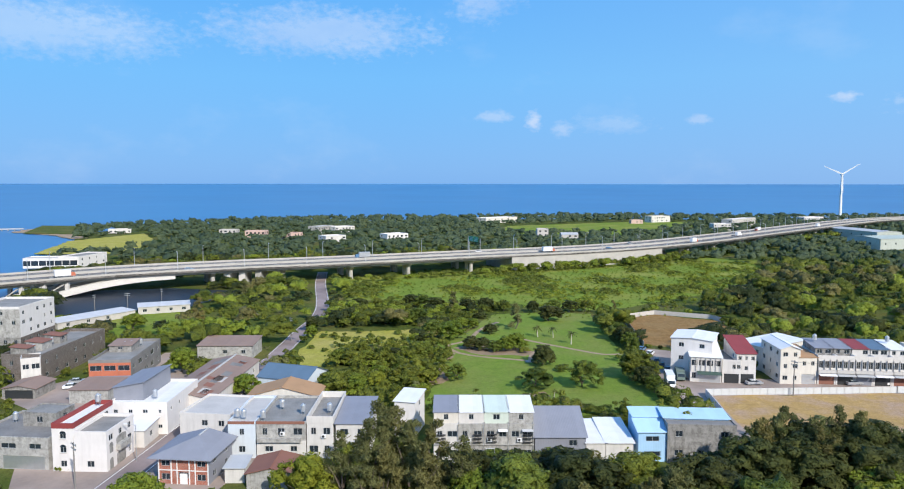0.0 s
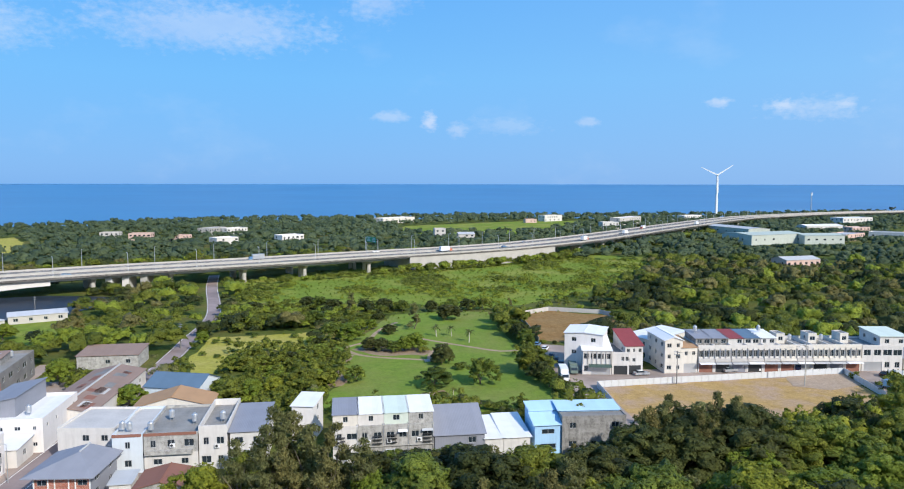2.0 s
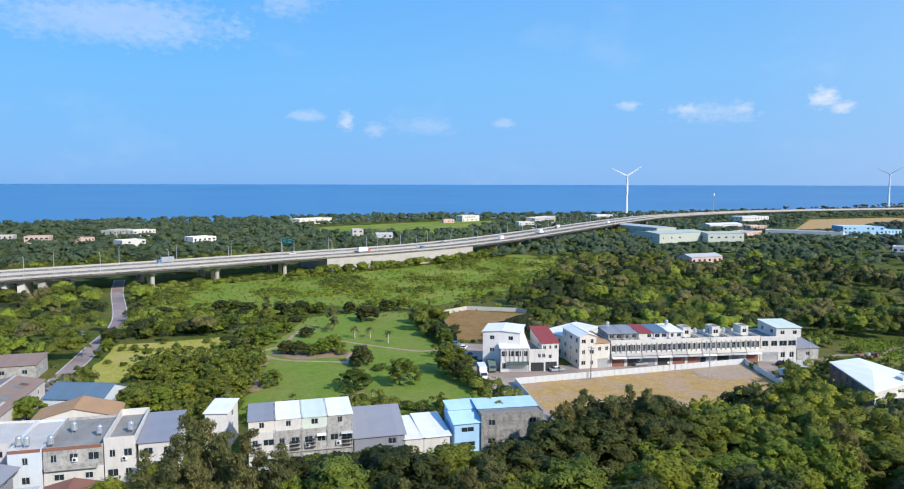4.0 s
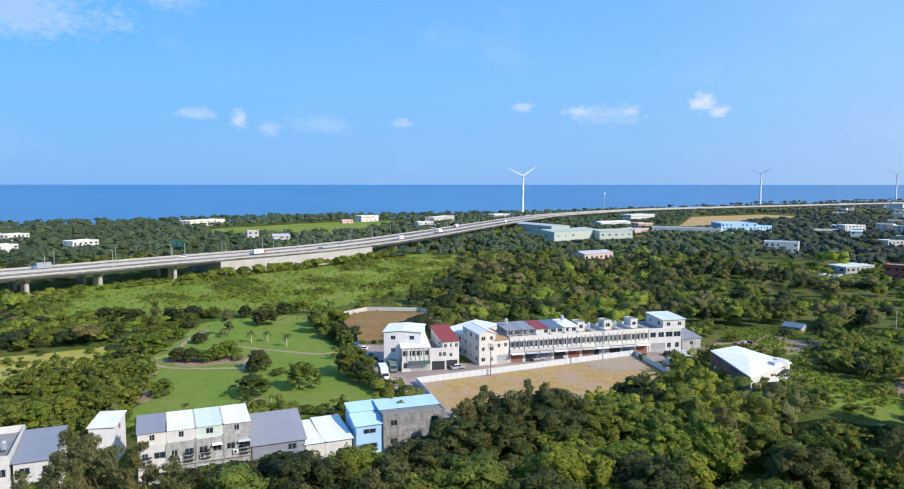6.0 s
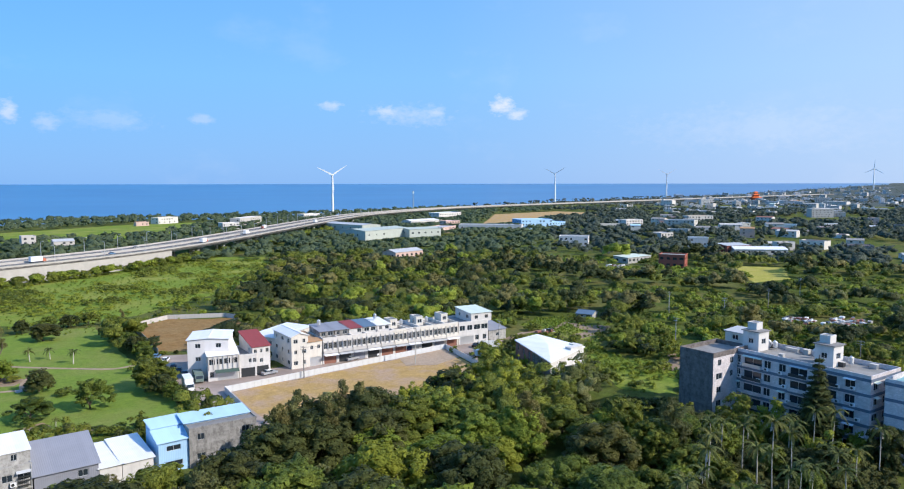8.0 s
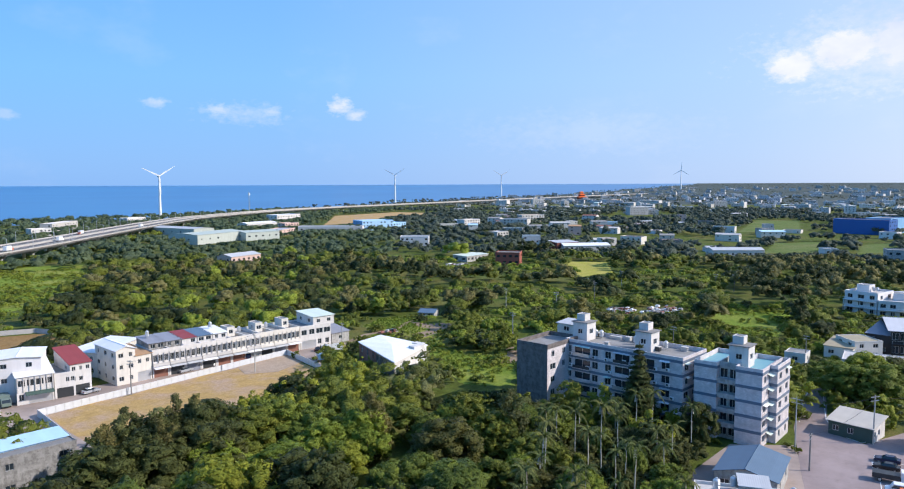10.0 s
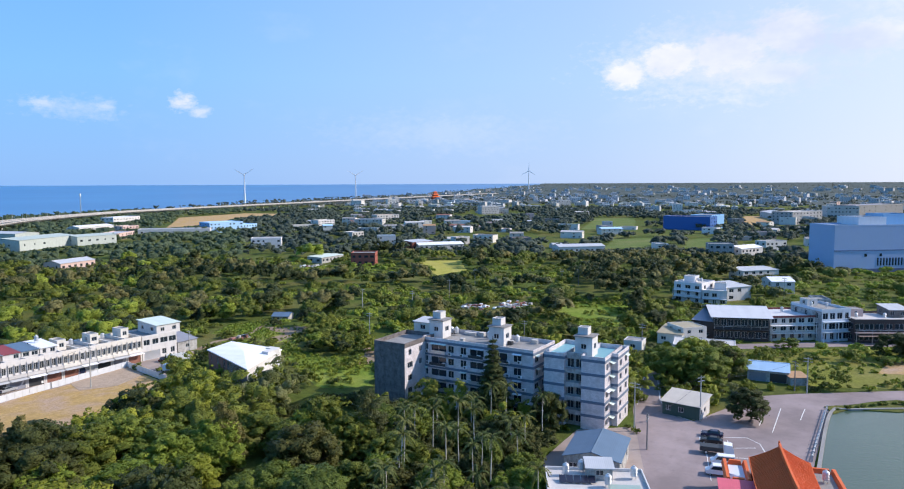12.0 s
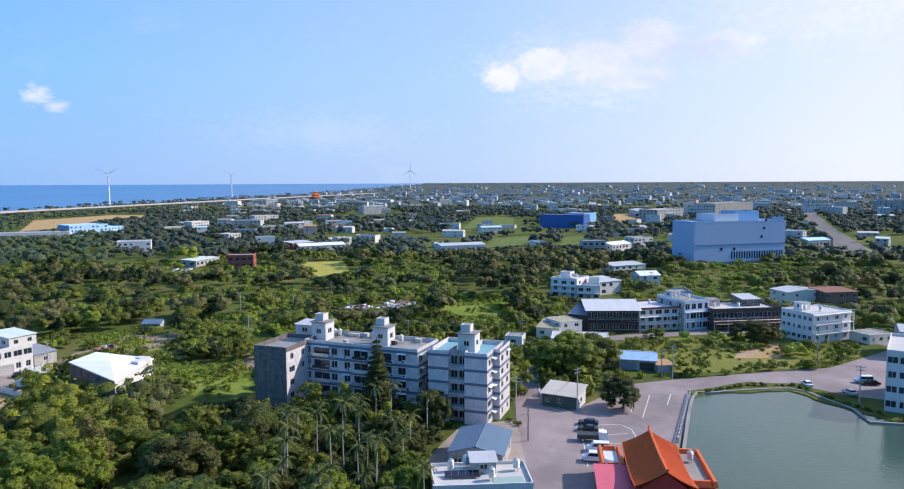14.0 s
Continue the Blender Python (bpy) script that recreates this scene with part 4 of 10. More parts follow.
def car(at, turn, paint, label, group="parked cars", van=False):
    key = (paint.name, van)
    m = Matrix.Translation((*at, 0.06) if len(at) == 2 else at) @ Matrix.Rotation(radians(turn), 4, "Z")
    if key in CARS:
        ob = copy_thing(CARS[key], m)
        return tagged(ob, label)
    t = thing("van" if van else "car", label, "van" if van else "car", group)
    if van:
        prof = [(-2.2, 0.35), (2.2, 0.35), (2.25, 0.95), (1.55, 1.15), (1.0, 1.95), (-2.1, 2.0), (-2.25, 1.0)]
    else:
        prof = [(-2.2, 0.3), (2.2, 0.3), (2.25, 0.65), (2.0, 0.82), (1.0, 0.92), (-1.75, 0.95), (-2.2, 0.9)]
    w = 0.86

    def extrude(profile, half, top=None):
        s = Shape()
        n = len(profile)
        hi = top or half
        zmax = max(z for _, z in profile)
        zmin = min(z for _, z in profile)
        k = lambda z: half + (hi - half) * (z - zmin) / max(0.01, zmax - zmin)
        s.poly(*[(x, -k(z), z) for x, z in profile])
        s.poly(*[(x, k(z), z) for x, z in reversed(profile)])
        for (x0, z0), (x1, z1) in zip(profile, profile[1:] + profile[:1]):
            s.poly((x0, -k(z0), z0), (x0, k(z0), z0), (x1, k(z1), z1), (x1, -k(z1), z1))
        return s
    part("body", extrude(prof, w, w * 0.9 if van else None), paint, t)
    if van:
        part("window", extrude([(-1.95, 1.2), (1.35, 1.2), (0.9, 1.8), (-1.95, 1.8)], w * 0.97, w * 0.94), GLASS, t)
    else:
        part("window", extrude([(-1.65, 0.92), (1.0, 0.90), (0.35, 1.36), (-1.2, 1.38)], w * 0.93, w * 0.74), GLASS, t)
        part("roof", extrude([(-1.25, 1.36), (0.42, 1.34), (0.25, 1.43), (-1.1, 1.44)], w * 0.75, w * 0.7), paint, t)
    part("bumper", Shape().box(2.18, -0.8, 0.32, 2.3, 0.8, 0.55), DARK_METAL, t)
    for sgn in (-1, 1):
        part("headlight", Shape().box(2.12, sgn * 0.62 - 0.16, 0.62, 2.27, sgn * 0.62 + 0.16, 0.76), ALU, t)
        part("tail_light", Shape().box(-2.27, sgn * 0.66 - 0.13, 0.68, -2.15, sgn * 0.66 + 0.13, 0.86), M_RED, t)
    vehicle_wheels(t, (-1.4, 1.4), 0.86)
    t.matrix_basis = m
    CARS[key] = t
    return t


def lorry(at, turn, cab, box, label, length=6.5, tall=2.9, z=0.06):
    t = thing("truck", label, "truck", "lorries")
    t.matrix_basis = Matrix.Translation((*at, z)) @ Matrix.Rotation(radians(turn), 4, "Z")
    part("chassis", Shape().box(-length / 2, -0.5, 0.5, length / 2 - 0.4, 0.5, 0.8), DARK_METAL, t)
    part("load_box", Shape().box(-length / 2, -1.1, 0.8, length / 2 - 2.0, 1.1, tall), box, t)
    x = length / 2
    c = Shape()
    pr = [(x - 1.9, 0.5), (x, 0.5), (x, 1.3), (x - 0.35, 2.2), (x - 1.9, 2.3)]
    c.poly(*[(a, -1.05, b) for a, b in pr]).poly(*[(a, 1.05, b) for a, b in reversed(pr)])
    for (a0, b0), (a1, b1) in zip(pr, pr[1:] + pr[:1]):
        c.poly((a0, -1.05, b0), (a0, 1.05, b0), (a1, 1.05, b1), (a1, -1.05, b1))
    cb = part("cab", c, cab, t)
    part("windscreen", Shape().poly((x + 0.01, -0.95, 1.35), (x + 0.01, 0.95, 1.35), (x - 0.32, 0.9, 2.12), (x - 0.32, -0.9, 2.12)), GLASS, cb)
    vehicle_wheels(t, (-length / 2 + 1.2, length / 2 - 1.0), 1.05, 0.42, 0.25)
    return t


def utility_pole(at, h=9.5, arms=2, turn=0.0):
    t = thing("utility_pole", "grey concrete utility pole with crossarms", "utility pole", "utility poles")
    t.matrix_basis = Matrix.Translation((*at, 0)) @ Matrix.Rotation(turn, 4, "Z")
    part("pole", Shape().tube((0, 0, -0.3), (0, 0, h), 0.17, 0.11, 8), DARK_CONCRETE if h < 9.4 else CONCRETE, t)
    for i in range(arms):
        z = h - 0.5 - i * 0.8
        arm = part("crossarm", Shape().box(-1.1, -0.06, z, 1.1, 0.06, z + 0.12), GALV, t)
        s = Shape()
        for x in (-0.95, -0.35, 0.35, 0.95):
            s.lathe([(0.05, z + 0.12), (0.07, z + 0.2), (0.03, z + 0.32)], 6, (x, 0))
        part("insulators", s, DARK_METAL, arm)
    return t


LAMP = []


def street_lamp(at, turn, h=10.0):
    if LAMP:
        return copy_thing(LAMP[0], Matrix.Translation(at) @ Matrix.Rotation(turn, 4, "Z"))
    t = thing("street_lamp", "slim grey street lamp on the highway edge", "street lamp", "highway lamps")
    part("pole", Shape().tube((0, 0, 0), (0, 0, h - 0.8), 0.2, 0.14, 7), GALV, t)
    arm = Shape().tube((0, 0, h - 0.8), (0.5, 0, h - 0.15), 0.12, sides=6).tube((0.5, 0, h - 0.15), (1.9, 0, h), 0.1, sides=6)
    part("arm", arm, GALV, t)
    part("lamp_head", Shape().box(1.7, -0.16, h - 0.06, 2.6, 0.16, h + 0.1), WHITE_PAINT, t)
    t.matrix_basis = Matrix.Translation(at) @ Matrix.Rotation(turn, 4, "Z")
    LAMP.append(t)
    return t


def wind_turbine(az, r, hub, blade, spin, face):
    p = bearing(az, r, rise(r))
    t = thing("wind_turbine", "tall white three-bladed wind turbine near the shore", "wind turbine", "wind turbines")
    t.matrix_basis = Matrix.Translation(p) @ Matrix.Rotation(radians(face), 4, "Z")
    k = hub / 67.0
    part("tower", Shape().lathe([(2.2 * k, -1), (2.0 * k, hub * 0.3), (1.2 * k, hub - 1)], 16), TURBINE, t)
    part("nacelle", Shape().hexa([(-1.7 * k, -2.6 * k, hub - 1.6 * k), (1.7 * k, -2.6 * k, hub - 1.6 * k), (1.7 * k, 6 * k, hub - 1.2 * k), (-1.7 * k, 6 * k, hub - 1.2 * k)],
                                 [(-1.6 * k, -2.6 * k, hub + 1.7 * k), (1.6 * k, -2.6 * k, hub + 1.7 * k), (1.6 * k, 6 * k, hub + 1.9 * k), (-1.6 * k, 6 * k, hub + 1.9 * k)]), TURBINE, t)
    hb = part("hub", Shape().tube((0, -2.6 * k, hub), (0, -4.6 * k, hub), 1.5 * k, 0.6 * k, 10), TURBINE, t)
    for i in range(3):
        a = radians(spin + 120 * i)
        d = Vector((math.sin(a), 0, math.cos(a)))
        c = Vector((math.cos(a), 0, -math.sin(a)))
        o = Vector((0, -3.6 * k, hub))
        s = Shape()
        prof = ((0.02, 0.8), (0.18, 1.15), (0.5, 0.75), (0.85, 0.45), (1.0, 0.15))
        for (e0, w0), (e1, w1) in zip(prof, prof[1:]):
            a0, a1 = o + d * blade * e0, o + d * blade * e1
            y = Vector((0, 0.22 * k, 0))
            s.hexa([a0 - c * w0 * k - y, a0 + c * w0 * k - y, a0 + c * w0 * k + y, a0 - c * w0 * k + y], [a1 - c * w1 * k - y, a1 + c * w1 * k - y, a1 + c * w1 * k + y, a1 - c * w1 * k + y])
        part("blade", s, TURBINE, hb)
    return t


# ---- ground cover ----
LAWN_EDGE = [(-4.8, 166.7), (-6.5, 173.5), (-5.2, 183.3), (-2.2, 191.8), (-1.1, 202.7), (-1.5, 222.0), (-6.6, 242.6), (3.5, 250.0), (9.5, 266.0), (17.0, 292.0), (35.5, 296.0), (45.6, 295.0), (57.7, 292.0), (56.0, 262.0),
             (55.0, 240.0), (55.0, 222.0), (53.0, 217.0), (49.5, 201.0), (51.4, 186.0), (52.5, 175.0), (53.0, 165.0), (21.0, 161.0)]
FIELD_EDGE = [(-47.9, 219.1), (-50.0, 236.0), (-47.5, 256.1), (-33.5, 256.7), (-13.9, 260.8), (-11.5, 247.0), (-14.0, 231.5), (-23.6, 233.0), (-31.5, 236.0), (-37.3, 226.0), (-38.2, 207.0), (-44.0, 205.0)]
ground_sheet("lawn", LAWN_EDGE, LAWN, "mown green park lawn with bare spots", "lawn", 0.03, False)
ground_sheet("field", FIELD_EDGE, DRY_FIELD, "yellowish open grass plot", "field", 0.04)
ground_sheet("meadow", [(-62.7, 395.5), (-33.2, 432.3), (29.2, 469.9), (85.4, 484.2), (132.9, 499.2), (177.7, 523.4), (214.7, 499.9), (190.0, 425.5), (147.6, 356.0), (109.6, 337.4), (78.4, 310.0), (55.4, 298.5), (25.2, 318.8), (-22.3, 324.9), (-49.5, 328.0)],
             MEADOW, "bright green overgrown meadow", "meadow", 0.03, False)
ground_sheet("meadow", [(-103.2, 327.7), (-94.7, 368.6), (-70.4, 345.3), (-60.7, 291.2), (-81.6, 272.7)], GRASS, "overgrown grass by the road", "meadow", 0.02, False)
ground_sheet("field", [(-118.4, 241.9), (-139.5, 290.8), (-113.5, 304.6), (-104.0, 272.6), (-102.7, 233.2)], MEADOW, "yellow-green rough field", "field", 0.04)
ground_sheet("field", [(-321.7, 544.9), (-360.2, 666.2), (-333.4, 767.6), (-255.8, 623.2), (-259.8, 545.5)], DRY_FIELD, "yellow-green shore meadow", "field", 0.05)
ground_sheet("field", [(47.3, 763.7), (71.1, 910.8), (251.3, 1010.4), (375.2, 1012.5), (204.7, 748.4)], MEADOW, "bright green farm fields beyond the highway", "field", 0.05)
ground_sheet("lot", [(68.6, 282.7), (83.9, 291.1), (107.5, 276.4), (95.5, 243.9), (75.0, 232.3), (64.7, 235.4)], BROWN_LOT, "brown weedy vacant lot", "vacant lot", 0.05)
ground_sheet("lot", [(64.8, 177.4), (138.8, 180.1), (133.7, 158.4), (114.0, 150.6), (85.1, 146.7), (62.5, 154.5)], STRAW, "vacant lot of dry straw-coloured grass", "vacant lot", 0.05)
ground_sheet("yard", [(63.2, 230.3), (72.8, 225.6), (80.6, 194.3), (162.3, 183.1), (164.4, 174.5), (149.4, 176.6), (134.3, 158.1), (140.9, 181.7), (65.1, 179.2), (62.0, 153.8), (54.5, 152.4), (53.9, 170.1), (57.8, 192.7)],
             YARD, "worn asphalt yard in front of the terrace", "yard", 0.04)
ground_sheet("field", [(365.3, 200.5), (430.8, 250.4), (446.8, 224.5), (395.2, 194.6)], DRY_FIELD, "small dry grass field among trees", "field", 0.05)
ground_sheet("field", [(626.5, 728.2), (830.5, 935.7), (1012.4, 962.0), (1025.0, 829.6), (732.2, 741.1)], STRAW, "tan harvested field", "field", 0.05)
ground_sheet("field", [(573.7, 157.5), (677.1, 175.5), (723.5, 138.7), (610.9, 125.8)], FARM, "green field", "field", 0.05)
ground_sheet("field", [(805.8, 247.8), (1078.6, 305.9), (1108.4, 254.2), (859.9, 196.9)], FARM, "green field", "field", 0.05)
ground_sheet("field", [(609.4, 99.2), (701.6, 109.6), (754.5, 87.4), (637.6, 82.0)], FARM, "green field", "field", 0.05)
ground_sheet("field", [(962.7, 87.0), (1233.5, 108.2), (1256.9, 67.2), (976.4, 63.7)], STRAW, "tan bare field", "field", 0.05)
ground_sheet("clearing", [(193.0, 163.0), (181.0, 158.0), (161.5, 137.6), (148.0, 115.0), (154.8, 104.3), (175.2, 117.9), (180.4, 127.1), (174.5, 134.0), (178.0, 147.0), (186.0, 156.0)], MEADOW, "bright green clearing behind the hall", "meadow", 0.03)
ground_sheet("clearing", [(186.5, 194.9), (199.9, 199.7), (209.0, 195.2), (206.9, 183.6), (215.7, 174.1), (205.8, 169.8), (192.5, 164.3), (182.3, 162.6), (186.0, 172.5), (185.7, 181.2)], MEADOW, "grassy bank below the dark trees", "meadow", 0.036)
ground_sheet("clearing", [(203.1, 186.1), (211.8, 178.0), (211.1, 170.4), (197.3, 166.1), (184.1, 164.2), (185.5, 168.3), (197.7, 174.4)], DIRT, "bare brown earth on the bank", "earth", 0.05, False)
ground_sheet("clearing", [(173.0, 120.8), (188.3, 130.7), (193.9, 131.0), (175.8, 117.3)], DIRT, "steep bare earth beside the flats", "earth", 0.05, False)
ground_sheet("clearing", [(265.1, 92.0), (305.9, 101.0), (314.6, 73.5), (261.8, 67.0)], MEADOW, "small garden plots among trees", "meadow", 0.03)
ground_sheet("beach", [(-492.9, 793.3), (-503.3, 855.1), (-418.9, 775.6), (-366.0, 709.3), (-372.4, 694.3), (-422.9, 749.0)], SAND, "brown sand spit at the river mouth", "beach", -0.6, False)
ground_sheet("promontory", [bearing(-31.2, 900).to_2d()[:], bearing(-27, 850).to_2d()[:], bearing(-26, 1000).to_2d()[:], bearing(-30, 1050).to_2d()[:]], GRASS, "low wooded point beyond the river mouth", "ground", 0.1, False)
ground_sheet("river", [(-162.4, 286.9), (-115.1, 309.0), (-105.7, 354.5), (-144.3, 364.1), (-199.0, 350.1)], RIVER, "river water under the bridge, coloured dark for its shade", "river", 0.06)


ground_sheet("yard", [(-73.0, 110.5), (-100, 165), (-114.2, 175.5), (-106.2, 190.3), (-89.9, 203.7), (-76.4, 203.7), (-63.2, 175.7), (-50.1, 175.7), (-26.8, 175.8), (-24.2, 158.3), (-38.7, 134.5), (-41.3, 121.9), (-45.0, 110.6)], YARD, "worn concrete yards between the village houses", "yard", 0.03)
ground_sheet("yard", [(63.4, 196.9), (74.3, 191.5), (100.0, 191.0), (163.4, 184.4), (138.8, 180.1), (64.8, 177.4)], YARD, "asphalt strip along the terrace fronts", "yard", 0.035)


# ---- roads ----
def road(label, pts, width, z=0.06, mat=None, edge=True):
    line = smooth_line([(x, y, 0.0) for x, y in pts], 5.0)
    ob = lone("road", ribbon(Shape(), line, -width / 2, width / 2, -0.2, z), mat or ROAD, label, "road", "structure")
    CLEAR.append(near_line([(p.x, p.y) for p in line], width / 2 + 1.2))
    if edge:
        for o in (-width / 2 + 0.35, width / 2 - 0.35):
            part("edge_line", ribbon(Shape(), line, o - 0.09, o + 0.09, z, z + 0.006), LINE, ob)
    return ob


road("narrow asphalt lane running under the highway", [(-79.0, 432.0), (-71.2, 381.6), (-55.8, 300.7), (-55.1, 251.6), (-55.2, 223.7), (-56.0, 190.0), (-58.0, 160.0), (-60.0, 130.0), (-62, 105)], 6.0)
road("village street beside the houses", [(-86.5, 175.6), (-88.8, 197.4), (-89.3, 223.5)], 5.0, 0.05, YARD, False)
road("lane between the rear yards", [(60.0, 118.0), (60.5, 135.0), (61.8, 160.9), (63.7, 178.0)], 6.5, 0.055, YARD, False)
for pts, z in (([(1.2, 224.4), (-1.5, 232.2), (0.6, 236.6), (5.7, 242.2), (9.5, 256.9), (13.5, 266.9), (18.1, 274.6)], 0.062), ([(-1.5, 231.0), (2.5, 223.3), (9.0, 218.8), (15.5, 216.4), (23.5, 213.6)], 0.068),
               ([(23.0, 245.5), (29.2, 239.0), (34.4, 233.9), (41.8, 227.0), (48.3, 221.8), (54.6, 222.7)], 0.062), ([(24.2, 213.6), (25.5, 222.0), (31.0, 233.0), (33.5, 234.4)], 0.074)):
    road("pale earthen garden path across the lawn", pts, 1.5, z, SAND, False)
ground_sheet("clearing", [(1.2, 222.9), (-0.8, 215.1), (-2.0, 207.8), (-1.8, 191.8), (-4.7, 187.1), (-6.3, 190.2), (-4.9, 205.5), (-6.2, 213.2), (-2.5, 222.0)], DIRT, "bare brown earth along the garden bed", "earth", 0.052, False)
ground_sheet("clearing", [(1.0, 231.4), (5.6, 223.3), (14.5, 219.7), (23.1, 218.2), (26.6, 226.0), (25.1, 231.9), (14.0, 236.0), (6.3, 237.7)], DIRT, "bare earth bed beneath the park shrubs", "earth", 0.056, False)
steps = thing("garden_steps", "short flight of pale concrete garden steps", "steps", at=(23.6, 211.6, 0.0))
for k in range(3):
    part("step", Shape().box(-1.2, 0.4 * k, -0.1, 1.2, 0.4 * k + 0.4, 0.12 + 0.16 * k), PALE_CONCRETE, steps)


ground_sheet("lot", [(123.4, 185.6), (143.5, 180.8), (139.7, 170.7), (125.4, 165.7), (117.7, 171.8)], BARE_LOT, "bare grey ground at the corner of the lot", "lot", 0.11, False)
ground_sheet("clearing", [(24.7, 168.5), (28.8, 172.2), (31.9, 169.4), (28.4, 165.9)], DIRT, "bare earth patch on the lawn", "earth", 0.07, False)
ground_sheet("clearing", [(18.0, 178.9), (23.7, 183.0), (26.6, 179.9), (21.3, 175.0)], DIRT, "bare earth beneath a lawn tree", "earth", 0.07, False)


# ---- elevated highway ----
EDGE = [(-245, 262), (-222, 290), (-199, 311), (-164, 343), (-116, 369.5), (-82, 384), (-46, 399.5), (-8, 418), (30, 436), (79, 458), (132, 489), (194, 540), (267, 612), (371, 718),
        (470, 815), (560, 890), (735, 985), (910, 1040), (1257, 1092), (1950, 1190), (2500, 1255), (3000, 1300)]
HIGH = smooth_line([(x, y, 9.4) for x, y in EDGE], 8.0)
CLEAR.append(near_line([(p.x, p.y) for p in sides_of(HIGH, -18)], 23))


def build_highway():
    t = thing("viaduct", "long pale concrete elevated highway on pillars", "elevated highway")
    for o0, o1 in ((-17, 0), (-37, -20)):
        part("deck", ribbon(Shape(), HIGH, o0, o1, -0.9, 0.0), DECK, t)
        part("girder", ribbon(Shape(), HIGH, o0 + 2.0, o1 - 2.0, -2.2, -0.9), CONCRETE, t)
        for o in (o0, o1 - 0.35):
            part("parapet", ribbon(Shape(), HIGH, o, o + 0.35, -0.6, 0.95), PIER_CONCRETE, t)
        part("handrail", ribbon(Shape(), HIGH, o1 - 0.22, o1 - 0.12, 1.25, 1.35), GALV, t)
        for o in (o0 + 1.6, o1 - 1.6):
            part("edge_line", ribbon(Shape(), HIGH, o - 0.12, o + 0.12, 0.0, 0.012), LINE, t)
        for k in (1, 2, 3):
            s = Shape()
            o = o0 + 2 + k * 3.4
            for i in range(0, min(len(HIGH) - 1, 150), 2):
                ribbon(s, HIGH[i:i + 2], o - 0.1, o + 0.1, 0.0, 0.012)
            tagged(part("lane_line", s, LINE, t), kind="stuff")
    # pillars and cap beams
    run, nxt = 0.0, 0.0
    for i in range(1, len(HIGH) - 1):
        p, q = HIGH[i - 1], HIGH[i]
        run += (q - p).length
        bank = 32 < q.x < 150
        if q.x < -128 or run < nxt or q.x > 1900:
            continue
        nxt = run + (34 if q.x < 700 else 60)
        if bank:
            continue
        d = (HIGH[i + 1] - p).to_2d().normalized()
        r = Vector((d.y, -d.x))
        for off in (-8.5, -28.5):
            c = q.to_2d() + r * off
            cap = Shape()
            w, l = 1.0, 7.0
            ring = lambda l, z: [tuple((*(c + d * a * w + r * b * l), z)) for a, b in ((-1, -1), (-1, 1), (1, 1), (1, -1))]
            cap.hexa(ring(3.6, 5.2), ring(l, 7.2))
            part("cap_beam", cap, PIER_CONCRETE, t)
            for o in (-3.0, 3.0):
                e = c + r * o
                part("pillar", Shape().tube((e.x, e.y, -0.5), (e.x, e.y, 5.6), 1.15, sides=10), PIER_CONCRETE, t)
    # retaining wall where the road runs on fill
    seg = [p for p in HIGH if 30 < p.x < 152]
    part("retaining_wall", ribbon(Shape(), seg, -36.8, -0.3, -9.6, -0.95), PIER_CONCRETE, t)
    # open-spandrel arch over the river
    s = Shape()
    seg = [p for p in HIGH if p.x < -132][::-1]
    run, prev = 0.0, seg[0]
    arch = []
    for p in seg:
        run += (p - prev).length
        prev = p
        z = 7.0 - 7.4 * (run / 62) ** 2
        arch.append(Vector((p.x, p.y, z)))
        if z < -7:
            break
    for off in (-4.5, -14.0, -24.0, -34.0):
        part("arch_rib", ribbon(Shape(), arch, -off - 2.6, -off - 0.6, -1.5, 1.5), ARCH_CONCRETE, t)
    run, nxt, last = 0.0, 26.0, None
    for k in range(1, len(arch)):
        run += (arch[k] - arch[k - 1]).to_2d().length
        if run < nxt:
            continue
        nxt += 13.0
        p, d = arch[k], (arch[k] - arch[k - 1]).to_2d().normalized()
        for off in (2.9, 22.4):
            e = p.to_2d() + Vector((d.y, -d.x)) * off
            part("spandrel_column", Shape().box(e.x - 0.8, e.y - 0.8, p.z, e.x + 0.8, e.y + 0.8, 8.0), ARCH_CONCRETE, t)
            if off < 3:
                if last:
                    part("strut", Shape().tube((last.x, last.y, 7.4), (e.x, e.y, p.z + 1.6), 0.35, sides=6), CONCRETE, t)
                last = e
    for x, y in ((-119.0, 374.0), (-112.0, 377.0), (-104.0, 380.0)):
        part("pier", Shape().box(x - 1.6, y - 1.4, -1.0, x + 1.6, y + 12.0, 7.4), ARCH_CONCRETE if x < -105 else CONCRETE, t)
    return t


build_highway()


def along(dist, off):
    """Place and heading on the highway, from its start."""
    run = 0.0
    for a, b in zip(HIGH, HIGH[1:]):
        l = (b - a).length
        if run + l >= dist:
            d = (b - a).to_2d().normalized()
            p = a.lerp(b, (dist - run) / l)
            return (p.x + d.y * off, p.y - d.x * off, p.z), math.atan2(d.y, d.x)
        run += l


for i in range(34):
    p, a = along(45 + i * 33.0, -0.6)
    street_lamp(p, a + math.pi / 2)
    p, a = along(62 + i * 33.0, -36.4)
    street_lamp(p, a - math.pi / 2)

